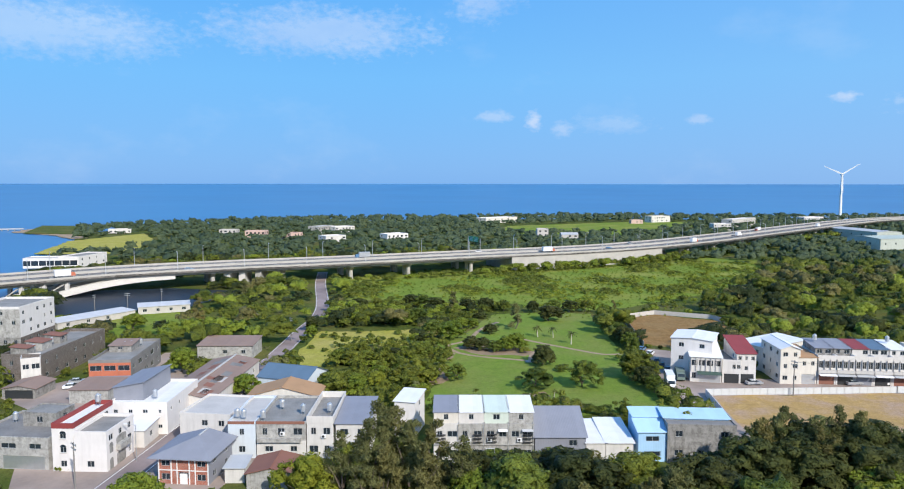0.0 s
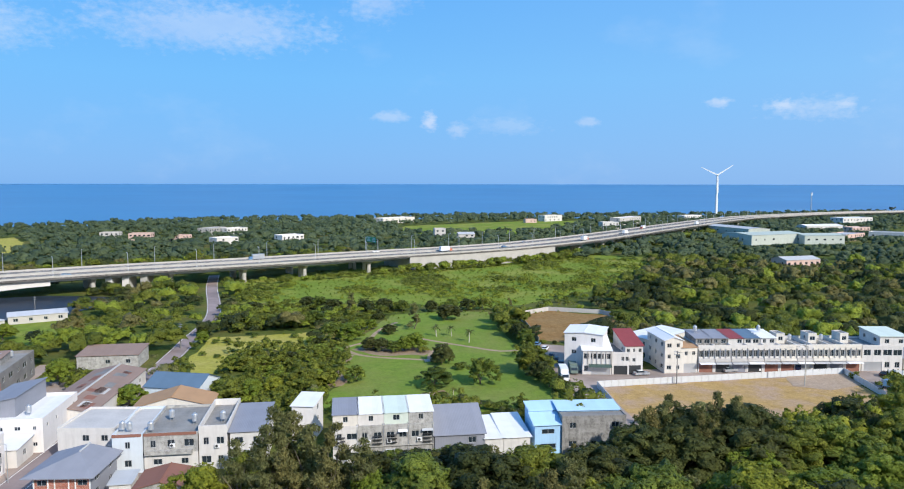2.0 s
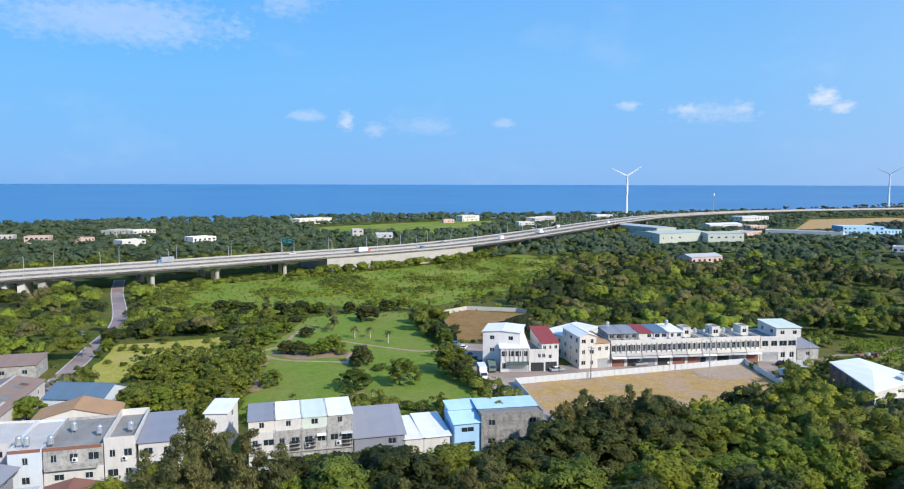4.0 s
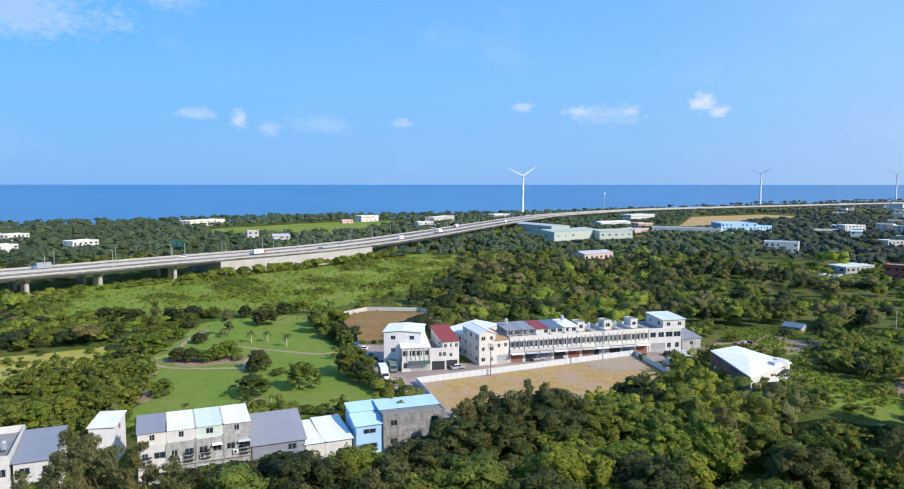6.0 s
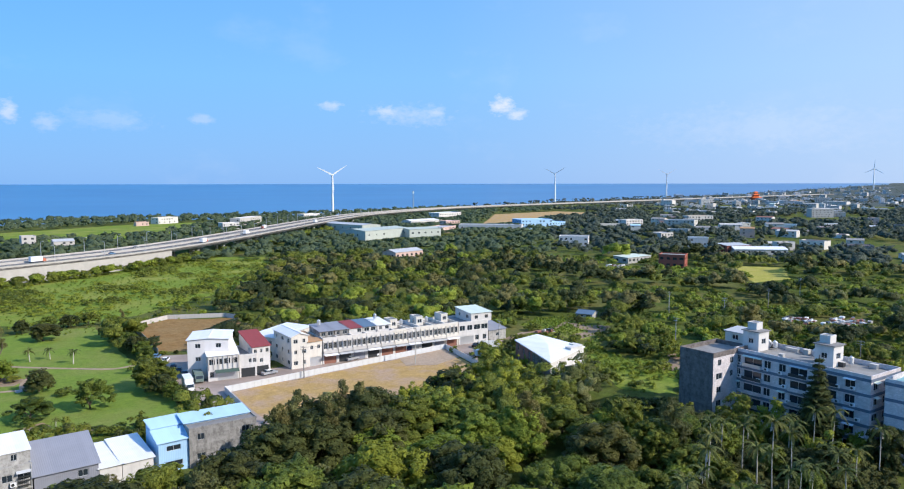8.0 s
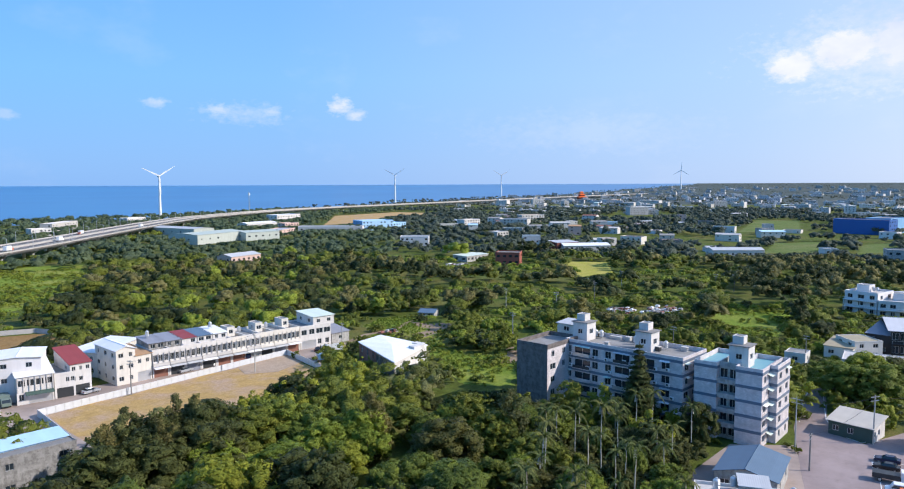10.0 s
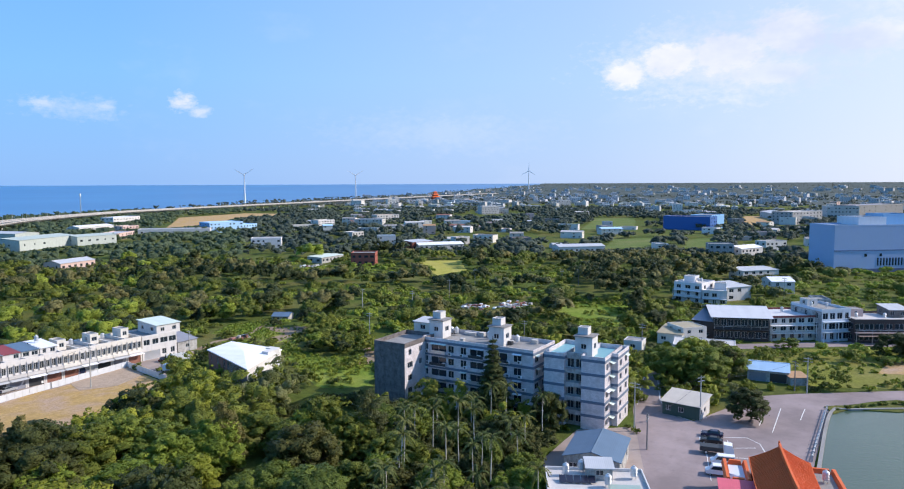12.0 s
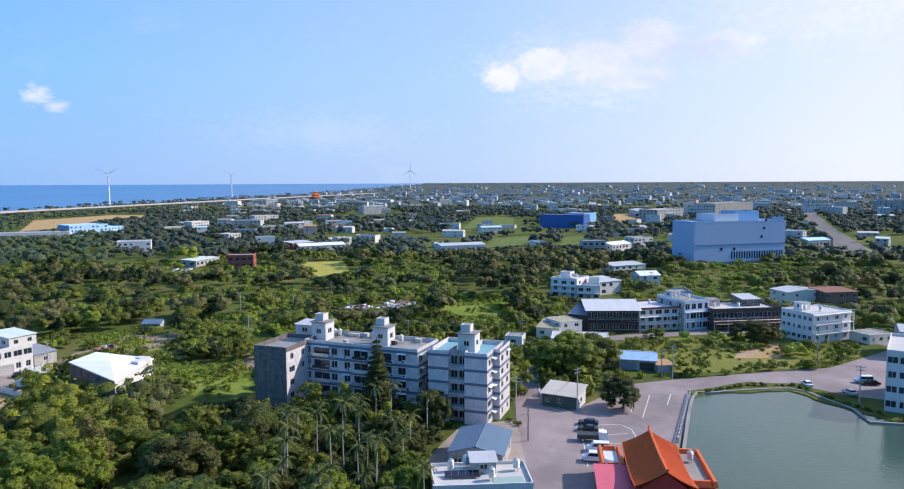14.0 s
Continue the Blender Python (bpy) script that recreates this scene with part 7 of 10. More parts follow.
house("small white hut by the lane", (226.1, 54.8), (226.1, 49.0), 6, 3.4, WHITE, storeys=1, cols=(1, 1, 0), foot=0.2, parapet=0.2)
TIMBER = plaster("dark_timber_cladding", (0.060, 0.045, 0.040), 0.5)
c1 = house("large dark timber-fronted restaurant with galleries", (255.1, 31.0), (260.2, 13.9), 19, 8.4, TIMBER, "gable", M_DULL, 2, (8, 2, 3), foot=0.05, pitch=2.2, ridge="x", name="restaurant", category="restaurant", win=(2.6, 2.2), skip=0, eave=1.2)
house("dark sheet-roofed gable of the restaurant", (257.1, 38.3), (256.1, 31.3), 16, 6.2, TIMBER, "shed", M_GREY, 2, (2, 0, 2), foot=0.1, pitch=2.2, ridge="x", name="restaurant", category="restaurant")
c2 = house("white house with balconies and a red parapet", (262.4, 13.7), (270.7, 0.1), 16, 8.0, CREAM, storeys=3, cols=(5, 2, 0), foot=0.05, parapet=0.6, bands=plain("red_tile_edge", (0.28, 0.07, 0.06), 0.6), top=M_DULL, win=(2.0, 1.7), skip=0)
v1 = house("white villa with roof terraces", (332.9, 58.0), (329.5, 45.5), 14, 8.5, CLEAN, storeys=3, cols=(3, 2, 2), foot=0.15, parapet=0.8, top=PALE_CONCRETE, win=(2.0, 1.6))
v2 = house("white lower wing of a villa", (328.0, 45.0), (329.2, 34.9), 14, 6.0, WHITE, storeys=2, cols=(3, 2, 0), foot=0.15, top=PALE_CONCRETE, win=(2.0, 1.6))
house("white rear house with a light sheet roof", (342.9, 36.1), (353.1, 26.9), 14, 6.2, WHITE, "shed", M_LIGHT, 2, (3, 2, 0), foot=0.15, pitch=0.8, win=(2.0, 1.6))
for ob, x, y, w, d, h0 in ((v1, 2.0, 6.0, 5.0, 5.0, 8.5), (v2, 5.0, 8.0, 5.0, 5.0, 6.0)):
    house("small white roof room with a slab", on(ob, x, y).to_2d()[:], on(ob, x + w, y).to_2d()[:], d, 2.8, CLEAN, storeys=1, cols=(1, 1, 0), base=h0, trees=False, name="roof_room", category="roof room", parapet=0.15)
for x, y, ob, h0 in ((8.0, 8.0, v1, 8.5), (9.3, 8.2, v1, 8.5), (2.0, 10.0, v2, 6.0)):
    water_tank(on(ob, x, y, h0))
c3 = house("pale blue tiled house with three storeys", (268.1, -1.9), (275.0, -10.6), 16, 10.4, PALE_BLUE, storeys=3, cols=(4, 3, 3), foot=0.05, parapet=0.8, win=(2.0, 2.1), skip=0, side=GREY_RENDER)
house("grey concrete house behind the street", (298.0, -0.2), (299.5, -5.0), 10, 9.5, GREY_RENDER, storeys=3, cols=(3, 2, 2), foot=0.3)
c4 = house("brown brick house with dark galleries", (271.0, -11.8), (282.4, -35.4), 16, 7.4, plaster("dark_brown_cladding", (0.095, 0.062, 0.055), 0.5), storeys=2, cols=(8, 3, 3), foot=0.05, parapet=0.7, top=PALE_CONCRETE, win=(2.8, 1.8), skip=0)
house("roof storey with a light sheet roof", on(c4, 15.5, 7).to_2d()[:], on(c4, 22.5, 7).to_2d()[:], 8, 2.6, DARK_TILE, "shed", M_LIGHT, 1, (4, 0, 2), base=7.4, trees=False, name="attic", category="roof room", pitch=0.8)
c5 = house("white three-storey villa with balconies", (258.9, -42.5), (270.4, -56.1), 13, 9.6, CLEAN, storeys=3, cols=(4, 3, 6), foot=0.02, parapet=0.5, top=PALE_CONCRETE, win=(1.2, 1.3), skip=0)
house("low cream house with a pale roof", (335.1, -44.9), (344.4, -60.9), 12, 6.0, CREAM, "gable", M_LIGHT, 2, (2, 0, 2), foot=0.4, pitch=1.0, ridge="y")
house("brown house with a terracotta roof", (336.5, -60.0), (343.5, -73.6), 12, 6.4, plaster("brown_render", (0.22, 0.13, 0.10), 0.5), "shed", M_RUST, 2, (5, 2, 2), foot=0.3, pitch=0.6, win=(1.8, 1.5))
house("tall white and dark glass shop house", (187.0, -46.6), (184.9, -53.9), 22, 14.0, WHITE, storeys=4, cols=(3, 2, 6), foot=0.05, parapet=0.7, top=PALE_CONCRETE, win=(2.4, 1.6))
house("grey flat-roofed house by the junction", (262.5, -60.3), (268.5, -68.5), 8, 3.0, CREAM, storeys=1, cols=(3, 0, 2), foot=0.1, parapet=0.3)
house("pale sheet-roofed shed among trees", (246.0, -64.8), (244.9, -73.6), 14, 8.0, GREY_RENDER, "gable", M_LIGHT, 2, (3, 0, 2), foot=0.2)




for ob, floors, step, mat in ((c1, (1,), 4.2, DARK_METAL), (c2, (1, 2), 2.67, CLEAN), (c3, (1, 2), 3.47, PALE_BLUE), (c4, (1,), 3.7, PINKISH), (c5, (1, 2, 3), 3.2, CLEAN), (v1, (1, 2), 2.83, CLEAN), (v2, (1,), 3.0, WHITE)):
    galleries(ob, span(ob), floors, step, 1.4, mat, ALU if mat is DARK_METAL else WHITE_PAINT)

# roof rooms, tanks and awnings of the street
for ob, h0, spots in ((c3, 10.4, ((2.0, 8.0), (6.5, 6.0))), (c4, 7.4, ((3.0, 5.0), (5.0, 11.0), (12.0, 4.0))), (c5, 9.6, ((2.5, 7.0), (4.2, 7.0), (8.0, 4.0))), (c2, 8.0, ((3.0, 10.0), (9.0, 9.0)))):
    for x, y in spots:
        water_tank(on(ob, x, y, h0))
for ob, h0, x, y, w, d, m in ((c3, 10.4, 2.0, 10.0, 4.0, 4.0, WHITE), (c4, 7.4, 2.5, 9.0, 5.0, 5.0, PINKISH), (c5, 9.6, 4.0, 8.0, 4.0, 3.5, CLEAN)):
    house("low roof room with a flat slab roof", on(ob, x, y).to_2d()[:], on(ob, x + w, y).to_2d()[:], d, 2.5, m, storeys=1, cols=(1, 1, 1), base=h0, trees=False, name="roof_room", category="roof room", parapet=0.1)
sw = span(c4)
part("awning", Shape().hexa([(0.5, -2.4, 2.7), (sw - 0.5, -2.4, 2.7), (sw - 0.5, -0.02, 3.0), (0.5, -0.02, 3.0)], [(0.5, -2.4, 2.76), (sw - 0.5, -2.4, 2.76), (sw - 0.5, -0.02, 3.06), (0.5, -0.02, 3.06)]), M_BROWN, c4)
cool(c5, span(c5), 3.6, 3, 71)
cool(c2, span(c2), 3.0, 3, 72)

# open grassy plots between the street and the pond road
PLOT_PTS = [(206.8, 0.4), (239.4, 16.7), (250.3, 10.7), (261.0, -12.2), (267.9, -35.2), (249.7, -40.4), (257.0, -53.6), (244.0, -53.4), (229.2, -42.7), (214.8, -19.5)]
PLOT_AREA = inside(PLOT_PTS)
PLOT_GRASS = turf("weedy_plot_grass", (0.13, 0.15, 0.025), (0.27, 0.27, 0.05), (0.34, 0.28, 0.11), 0.5)
ground_sheet("plot", PLOT_PTS, PLOT_GRASS, "rough yellow-green grass on an open plot", "grass", 0.09, False)
ground_sheet("plot", [(229.8, -16.2), (248.8, -20.6), (255.7, -31.9), (248.0, -34.7), (233.7, -29.3)], STRAW, "dry straw patch on the plot", "grass", 0.14, False)

# ---- far buildings ----
f1 = house("huge windowless pale blue factory block", (478.0, -8.4), (518.3, -66.4), 24, 27.6, plaster("factory_blue_cladding", (0.38, 0.48, 0.66), 0.1), storeys=1, cols=(0, 0, 0), foot=0.3, parapet=1.0, top=M_LIGHT, name="factory", category="factory")
fw = (Vector((518.3, -66.4)) - Vector((478.0, -8.4))).length
FD = plain("factory_dark_blue", (0.10, 0.15, 0.28), 0.5)
part("base_band", Shape().box(0.2, -0.14, 0.0, fw - 0.2, -0.02, 2.2), FD, f1)
part("string_course", Shape().box(0.0, -0.22, 13.0, fw, -0.02, 13.5), FD, f1)
for i in range(21):
    x = fw * 0.40 + i * fw * 0.028
    part("slot_window", Shape().box(x, -0.12, 4.0, x + 0.9, -0.02, 8.6), GLASS, f1)
for x, z in ((0.72, 17), (0.745, 22.5), (0.765, 28), (0.28, 9.5), (0.42, 9.5)):
    part("vent", Shape().box(fw * x, -0.12, z, fw * x + 1.6, -0.02, z + 1.8), GLASS, f1)
for i in range(6):
    part("sign_shape", Shape().box(fw * (0.84 + 0.024 * i), -0.14, 29.0, fw * (0.84 + 0.024 * i) + 1.4, -0.02, 31.2 if i % 2 else 30.6), BLUE_RENDER, f1)
FHT = 27.6
house("plant room on the factory roof", on(f1, fw * 0.30, 8).to_2d()[:], on(f1, fw * 0.56, 8).to_2d()[:], 20, 4.5, PALE_BLUE, storeys=1, cols=(0, 0, 0), base=FHT, trees=False, name="roof_room", category="roof room")
house("dark plant room on the factory roof", on(f1, fw * 0.60, 14).to_2d()[:], on(f1, fw * 0.86, 14).to_2d()[:], 16, 6.0, BLUE_RENDER, storeys=1, cols=(0, 0, 0), base=FHT, trees=False, name="roof_room", category="roof room")


# ---- temple ----
TILE_ORANGE = sheet_metal("orange_glazed_roof_tile", (0.66, 0.13, 0.03), 0.4, 0.1, "y", 0.42)
TEMPLE_RED = plaster("temple_red_paint", (0.45, 0.05, 0.04), 0.2)
PINK_ROOF = sheet_metal("faded_pink_roof_sheet", (0.62, 0.12, 0.16), 0.55, 0.1)


def temple():
    back, front = Vector((128.1, 4.4)), Vector((112.0, 1.4))
    d = (front - back).normalized()
    t = thing("temple", "temple with an orange glazed tile roof", "temple", at=(front.x, front.y, 0), turn=math.atan2(-d.y, -d.x) - math.pi / 2)
    length = (front - back).length
    hw, e0, top = 4.7, 6.2, 9.2
    s = Shape()
    n, m = 10, 8

    def skin(u, v):
        """u from the ridge to the eave, v along it; the slope sags and the ends turn up."""
        x = hw * u
        lift = 0.9 * (2 * v - 1) ** 2 * (0.35 + 0.65 * u)
        z = top - (top - e0) * (1.25 * u - 0.25 * u * u) + lift
        return x, -1.2 + (length + 2.4) * v, z
    for sg in (-1, 1):
        sl = Shape()
        for i in range(n):
            for j in range(m):
                q = []
                for a, b in ((i, j), (i + 1, j), (i + 1, j + 1), (i, j + 1)):
                    x, y, z = skin(a / n, b / m)
                    q.append((sg * x, y, z))
                low = [(x, y, z - 0.25) for x, y, z in q]
                sl.poly(*(q if sg > 0 else q[::-1]))
                sl.poly(*(low[::-1] if sg > 0 else low))
        for j in range(m):
            a, b = skin(1, j / m), skin(1, (j + 1) / m)
            sl.hexa([(sg * a[0], a[1], a[2] - 0.3), (sg * b[0], b[1], b[2] - 0.3), (sg * (b[0] + 0.12), b[1], b[2] - 0.3), (sg * (a[0] + 0.12), a[1], a[2] - 0.3)],
                    [(sg * a[0], a[1], a[2] + 0.06), (sg * b[0], b[1], b[2] + 0.06), (sg * (b[0] + 0.12), b[1], b[2] + 0.06), (sg * (a[0] + 0.12), a[1], a[2] + 0.06)])
        part("roof_slope", sl.welded("roof_slope", TILE_ORANGE), None, t)
        # round tile ribs down the slope
        rows = int((length + 2.4) / 0.42)
        for k in range(rows):
            rb = Shape()
            for i in range(4):
                p, q = skin(i / 4, (k + 0.5) / rows), skin((i + 1) / 4, (k + 0.5) / rows)
                rb.tube((sg * p[0], p[1], p[2] + 0.03), (sg * q[0], q[1], q[2] + 0.03), 0.09, sides=5)
            part("tile_rib", rb, TILE_ORANGE, t)
    rg = Shape()
    for j in range(m):
        p, q = skin(0, j / m), skin(0, (j + 1) / m)
        rg.hexa([(-0.22, p[1], p[2] - 0.1), (0.22, p[1], p[2] - 0.1), (0.22, q[1], q[2] - 0.1), (-0.22, q[1], q[2] - 0.1)], [(-0.16, p[1], p[2] + 0.5), (0.16, p[1], p[2] + 0.5), (0.16, q[1], q[2] + 0.5), (-0.16, q[1], q[2] + 0.5)])
    part("ridge", rg.welded("ridge", TILE_ORANGE), None, t)
    for v in (0, 1):
        x, y, z = skin(0, v)
        sg = -1 if v == 0 else 1
        part("ridge_finial", Shape().hexa([(-0.2, y, z), (0.2, y, z), (0.2, y + sg * 0.5, z + 0.3), (-0.2, y + sg * 0.5, z + 0.3)], [(-0.1, y + sg * 0.3, z + 0.6), (0.1, y + sg * 0.3, z + 0.6), (0.1, y + sg * 0.6, z + 0.75), (-0.1, y + sg * 0.6, z + 0.75)]), TILE_ORANGE, t)
    part("gable", Shape().poly((-hw * 0.85, -0.3, e0), (hw * 0.85, -0.3, e0), (0, -0.3, top - 0.2)), TEMPLE_RED, t)
    part("gable", Shape().poly((hw * 0.85, length + 0.3, e0), (-hw * 0.85, length + 0.3, e0), (0, length + 0.3, top - 0.2)), TEMPLE_RED, t)
    part("wall", Shape().box(-hw * 0.85, 0, 0, hw * 0.85, length, e0 + 0.1), TEMPLE_RED, t)
    part("eave_roof", Shape().hexa([(-hw - 0.5, -4.2, 4.2), (hw + 0.5, -4.2, 4.2), (hw * 0.85, -0.4, 5.8), (-hw * 0.85, -0.4, 5.8)], [(-hw - 0.5, -4.2, 4.45), (hw + 0.5, -4.2, 4.45), (hw * 0.85, -0.4, 6.05), (-hw * 0.85, -0.4, 6.05)]), TILE_ORANGE, t)
    part("porch_wall", Shape().box(-hw * 0.85, -3.6, 0, hw * 0.85, -0.01, 4.2), TEMPLE_RED, t)
    # flat-roofed side wings with tiled edges
    for x0, x1, y0, y1, roofm in ((-8.5, -hw - 0.2, 12.8, 21.0, PALE_BLUE), (hw + 0.2, 9.2, 6.8, 21.0, ROOF_SLAB)):
        wing = part("side_wing", Shape().box(x0, y0, 0, x1, y1, 4.2), TEMPLE_RED, t)
        part("wing_roof", Shape().box(x0 + 0.6, y0 + 0.6, 4.2, x1 - 0.6, y1 - 0.6, 4.35), roofm, wing)
        for bx0, by0, bx1, by1 in ((x0 - 0.4, y0 - 0.4, x0 + 0.6, y1 + 0.4), (x1 - 0.6, y0 - 0.4, x1 + 0.4, y1 + 0.4), (x0 + 0.6, y0 - 0.4, x1 - 0.6, y0 + 0.6), (x0 + 0.6, y1 - 0.6, x1 - 0.6, y1 + 0.4)):
            part("tiled_parapet", Shape().hexa([(bx0, by0, 4.1), (bx1, by0, 4.1), (bx1, by1, 4.1), (bx0, by1, 4.1)], [(bx0 + 0.25, by0 + 0.25, 5.1), (bx1 - 0.25, by0 + 0.25, 5.1), (bx1 - 0.25, by1 - 0.25, 5.1), (bx0 + 0.25, by1 - 0.25, 5.1)]), TILE_ORANGE, wing)
    pw = part("front_wing", Shape().box(-9.8, 3.6, 0, -4.2, 11.6, 4.3), TEMPLE_RED, t)
    part("wing_roof", Shape().hexa([(-10.2, 3.2, 4.2), (-3.95, 3.2, 4.2), (-3.95, 12.2, 4.9), (-10.2, 12.2, 4.9)], [(-10.2, 3.2, 4.35), (-3.95, 3.2, 4.35), (-3.95, 12.2, 5.05), (-10.2, 12.2, 5.05)]), PINK_ROOF, pw)
    hall = part("side_hall", Shape().box(hw + 0.4, -4.0, 0, 14.0, 6.0, 3.6), TEMPLE_RED, t)
    part("hall_roof", Shape().hexa([(hw + 0.2, -4.2, 3.6), (14.3, -4.2, 3.6), (14.3, 6.3, 3.6), (hw + 0.2, 6.3, 3.6)], [(hw + 0.4, -4.0, 3.85), (14.1, -4.0, 3.85), (14.1, 6.1, 3.85), (hw + 0.4, 6.1, 3.85)]), ROOF_SLAB, hall)
    for i in range(23):
        x = -hw - 0.4 + (2 * hw + 0.8) * i / 22
        part("eave_tile", Shape().tube((x, -4.35, 4.45), (x * 0.9, -0.5, 6.08), 0.11, sides=5), TILE_ORANGE, t)
    for sg in (-1, 1):
        for y in (0.2, 5.5, 10.8, 16.1):
            part("column", Shape().tube((sg * hw * 0.93, y, 0), (sg * hw * 0.93, y, e0 + 0.1), 0.22, sides=8), TEMPLE_RED, t)
    pts = [on(t, x, y) for x, y in ((-14, -10), (15, -10), (15, 22), (-14, 22))]
    CLEAR.append(inside([(p.x, p.y) for p in pts]))
    water_tank(on(t, 7.0, 16.5, 4.35))
    return t


temple()

# ---- vehicles ----
NAVY = plain("dark_blue_car_paint", (0.02, 0.03, 0.07), 0.25, 0.2, 0.1)
BLACK = plain("black_car_paint", (0.015, 0.015, 0.018), 0.25, 0.2, 0.1)
SILVER = plain("silver_car_paint", (0.55, 0.57, 0.6), 0.3, 0.5, 0.1)
WHITE_CAR = plain("white_car_paint", (0.78, 0.79, 0.8), 0.3, 0.0, 0.1)
LIGHT_BLUE = plain("blue_car_paint", (0.12, 0.25, 0.42), 0.3, 0.2, 0.1)
GREEN_TARP = plain("grey_green_tarpaulin", (0.14, 0.19, 0.17), 0.8)
for at, turn, paint, van, label in (
        ((156.4, 18.7), 95, NAVY, False, "dark blue car parked in a marked bay"), ((152.3, 18.3), 95, BLACK, False, "black car parked in a marked bay"),
        ((141.2, 14.8), 98, WHITE_CAR, True, "white van parked beside the temple"), ((135.8, 15.0), 98, WHITE_CAR, True, "white van parked beside the temple"),
        ((192.1, 16.7), 60, SILVER, False, "silver car beside the kiosk"), ((204.3, -32.7), 12, WHITE_CAR, False, "white car on the pond road"),
        ((199.0, -41.8), 20, SILVER, False, "silver car by the pond kerb"), ((211.7, -47.7), 100, WHITE_CAR, True, "white van by the shop house"),
        ((275.8, -6.0), 40, WHITE_CAR, False, "white car before the blue house"), ((279.7, -11.6), 40, BLACK, False, "black car before the brown house"), ((209.8, -48.9), 100, BLACK, False, "black car by the shop house"),
        ((61.8, 227.3), 60, LIGHT_BLUE, False, "blue car parked by the lot wall"), ((62.8, 221.3), 60, WHITE_CAR, False, "white car parked by the lot wall"), ((62.2, 211.4), 70, BLACK, False, "black car in the yard"),
        ((62.2, 206.6), 70, BLACK, False, "black car in the yard"), ((62.4, 201.9), 75, NAVY, False, "dark blue car in the yard"), ((81.6, 187.9), 5, SILVER, False, "silver car before the red-roofed house"),
        ((108.4, 187.7), 8, SILVER, False, "silver car parked under the awnings"), ((118.8, 187.5), 8, WHITE_CAR, False, "white car parked under the awnings"), ((113.5, 189.3), 20, BLACK, False, "black car parked under the awnings"),
        ((128.6, 186.9), 70, NAVY, True, "dark van backed up to a shutter"), ((149.6, 177.4), 30, BLACK, False, "black car in the yard corner"), ((153.3, 185.6), 70, WHITE_CAR, True, "white van under the gallery"),
        ((-101.4, 188.6), 20, SILVER, False, "silver car in the village yard"), ((-100.3, 183.7), 20, WHITE_CAR, False, "white car in the village yard"), ((48.5, 131.3), 60, BLACK, False, "dark car behind the concrete house")):
    car(at, turn, paint, label, van=van)
lorry((63.3, 193.4), -100, GREEN_TARP, GREEN_TARP, "grey-green covered lorry in the yard", 6.0, 2.8)
lorry((58.7, 187.5), -100, WHITE_CAR, WHITE_CAR, "white box lorry at the yard entrance", 8.0, 3.2)
lorry((146.6, 16.6), -82, WHITE_CAR, DARK_METAL, "dark flatbed lorry with a white cab", 6.4, 1.6)
lorry((141.5, 167.2), 60, WHITE_CAR, LIGHT_BLUE, "small lorry with a blue tarpaulin", 4.6, 2.4)
HW = [(150, -5, 0, "blue car on the highway", LIGHT_BLUE), (250, -27, 180, "", None), (372, -12, 0, "", None), (330, -30, 180, "white car on the highway", WHITE_CAR), (425, -13, 0, "blue car on the highway", LIGHT_BLUE),
      (520, -7, 0, "", None), (610, -12, 0, "", None), (470, -31, 180, "silver car on the highway", SILVER), (690, -27, 180, "", None), (800, -8, 0, "", None), (60, -30, 180, "white car on the highway", WHITE_CAR), (95, -8, 0, "", None)]
for i, (dist, off, rot, label, paint) in enumerate(HW):
    p, a = along(dist, off)
    if paint:
        car((p[0], p[1], p[2] + 0.02), math.degrees(a) + rot, paint, label, "cars on the highway")
    else:
        lorry(p[:2], math.degrees(a) + rot, (WHITE_CAR, LIGHT_BLUE, ORANGE)[i % 3], (WHITE_CAR, SILVER, WHITE_CAR)[i % 3], "box lorry driving on the highway", 9.0, 3.6, p[2] + 0.02)

# green direction sign over the highway
p, a = along(335, -37.5)
gan = thing("sign_gantry", "green road sign on a steel gantry", "road sign", at=p, turn=a)
SIGN_GREEN = plain("sign_green", (0.02, 0.36, 0.16), 0.5, 0.0, 0.05)
for y in (0.6, 19.5):
    part("post", Shape().tube((0, y, -0.3), (0, y, 8.0), 0.22, sides=8), GALV, gan)
for z in (6.4, 7.8):
    part("beam", Shape().tube((0, 0.6, z), (0, 19.5, z), 0.14, sides=6), GALV, gan)
for y in (6.5, 14.0):
    b = part("sign_board", Shape().box(-0.35, y - 3.4, 5.4, -0.25, y + 3.4, 9.0), SIGN_GREEN, gan)
    for k in range(3):
        part("lettering", Shape().box(-0.39, y - 2.6, 6.0 + k * 1.0, -0.36, y + 2.6 - k * 0.8, 6.4 + k * 1.0), WHITE_PAINT, b)

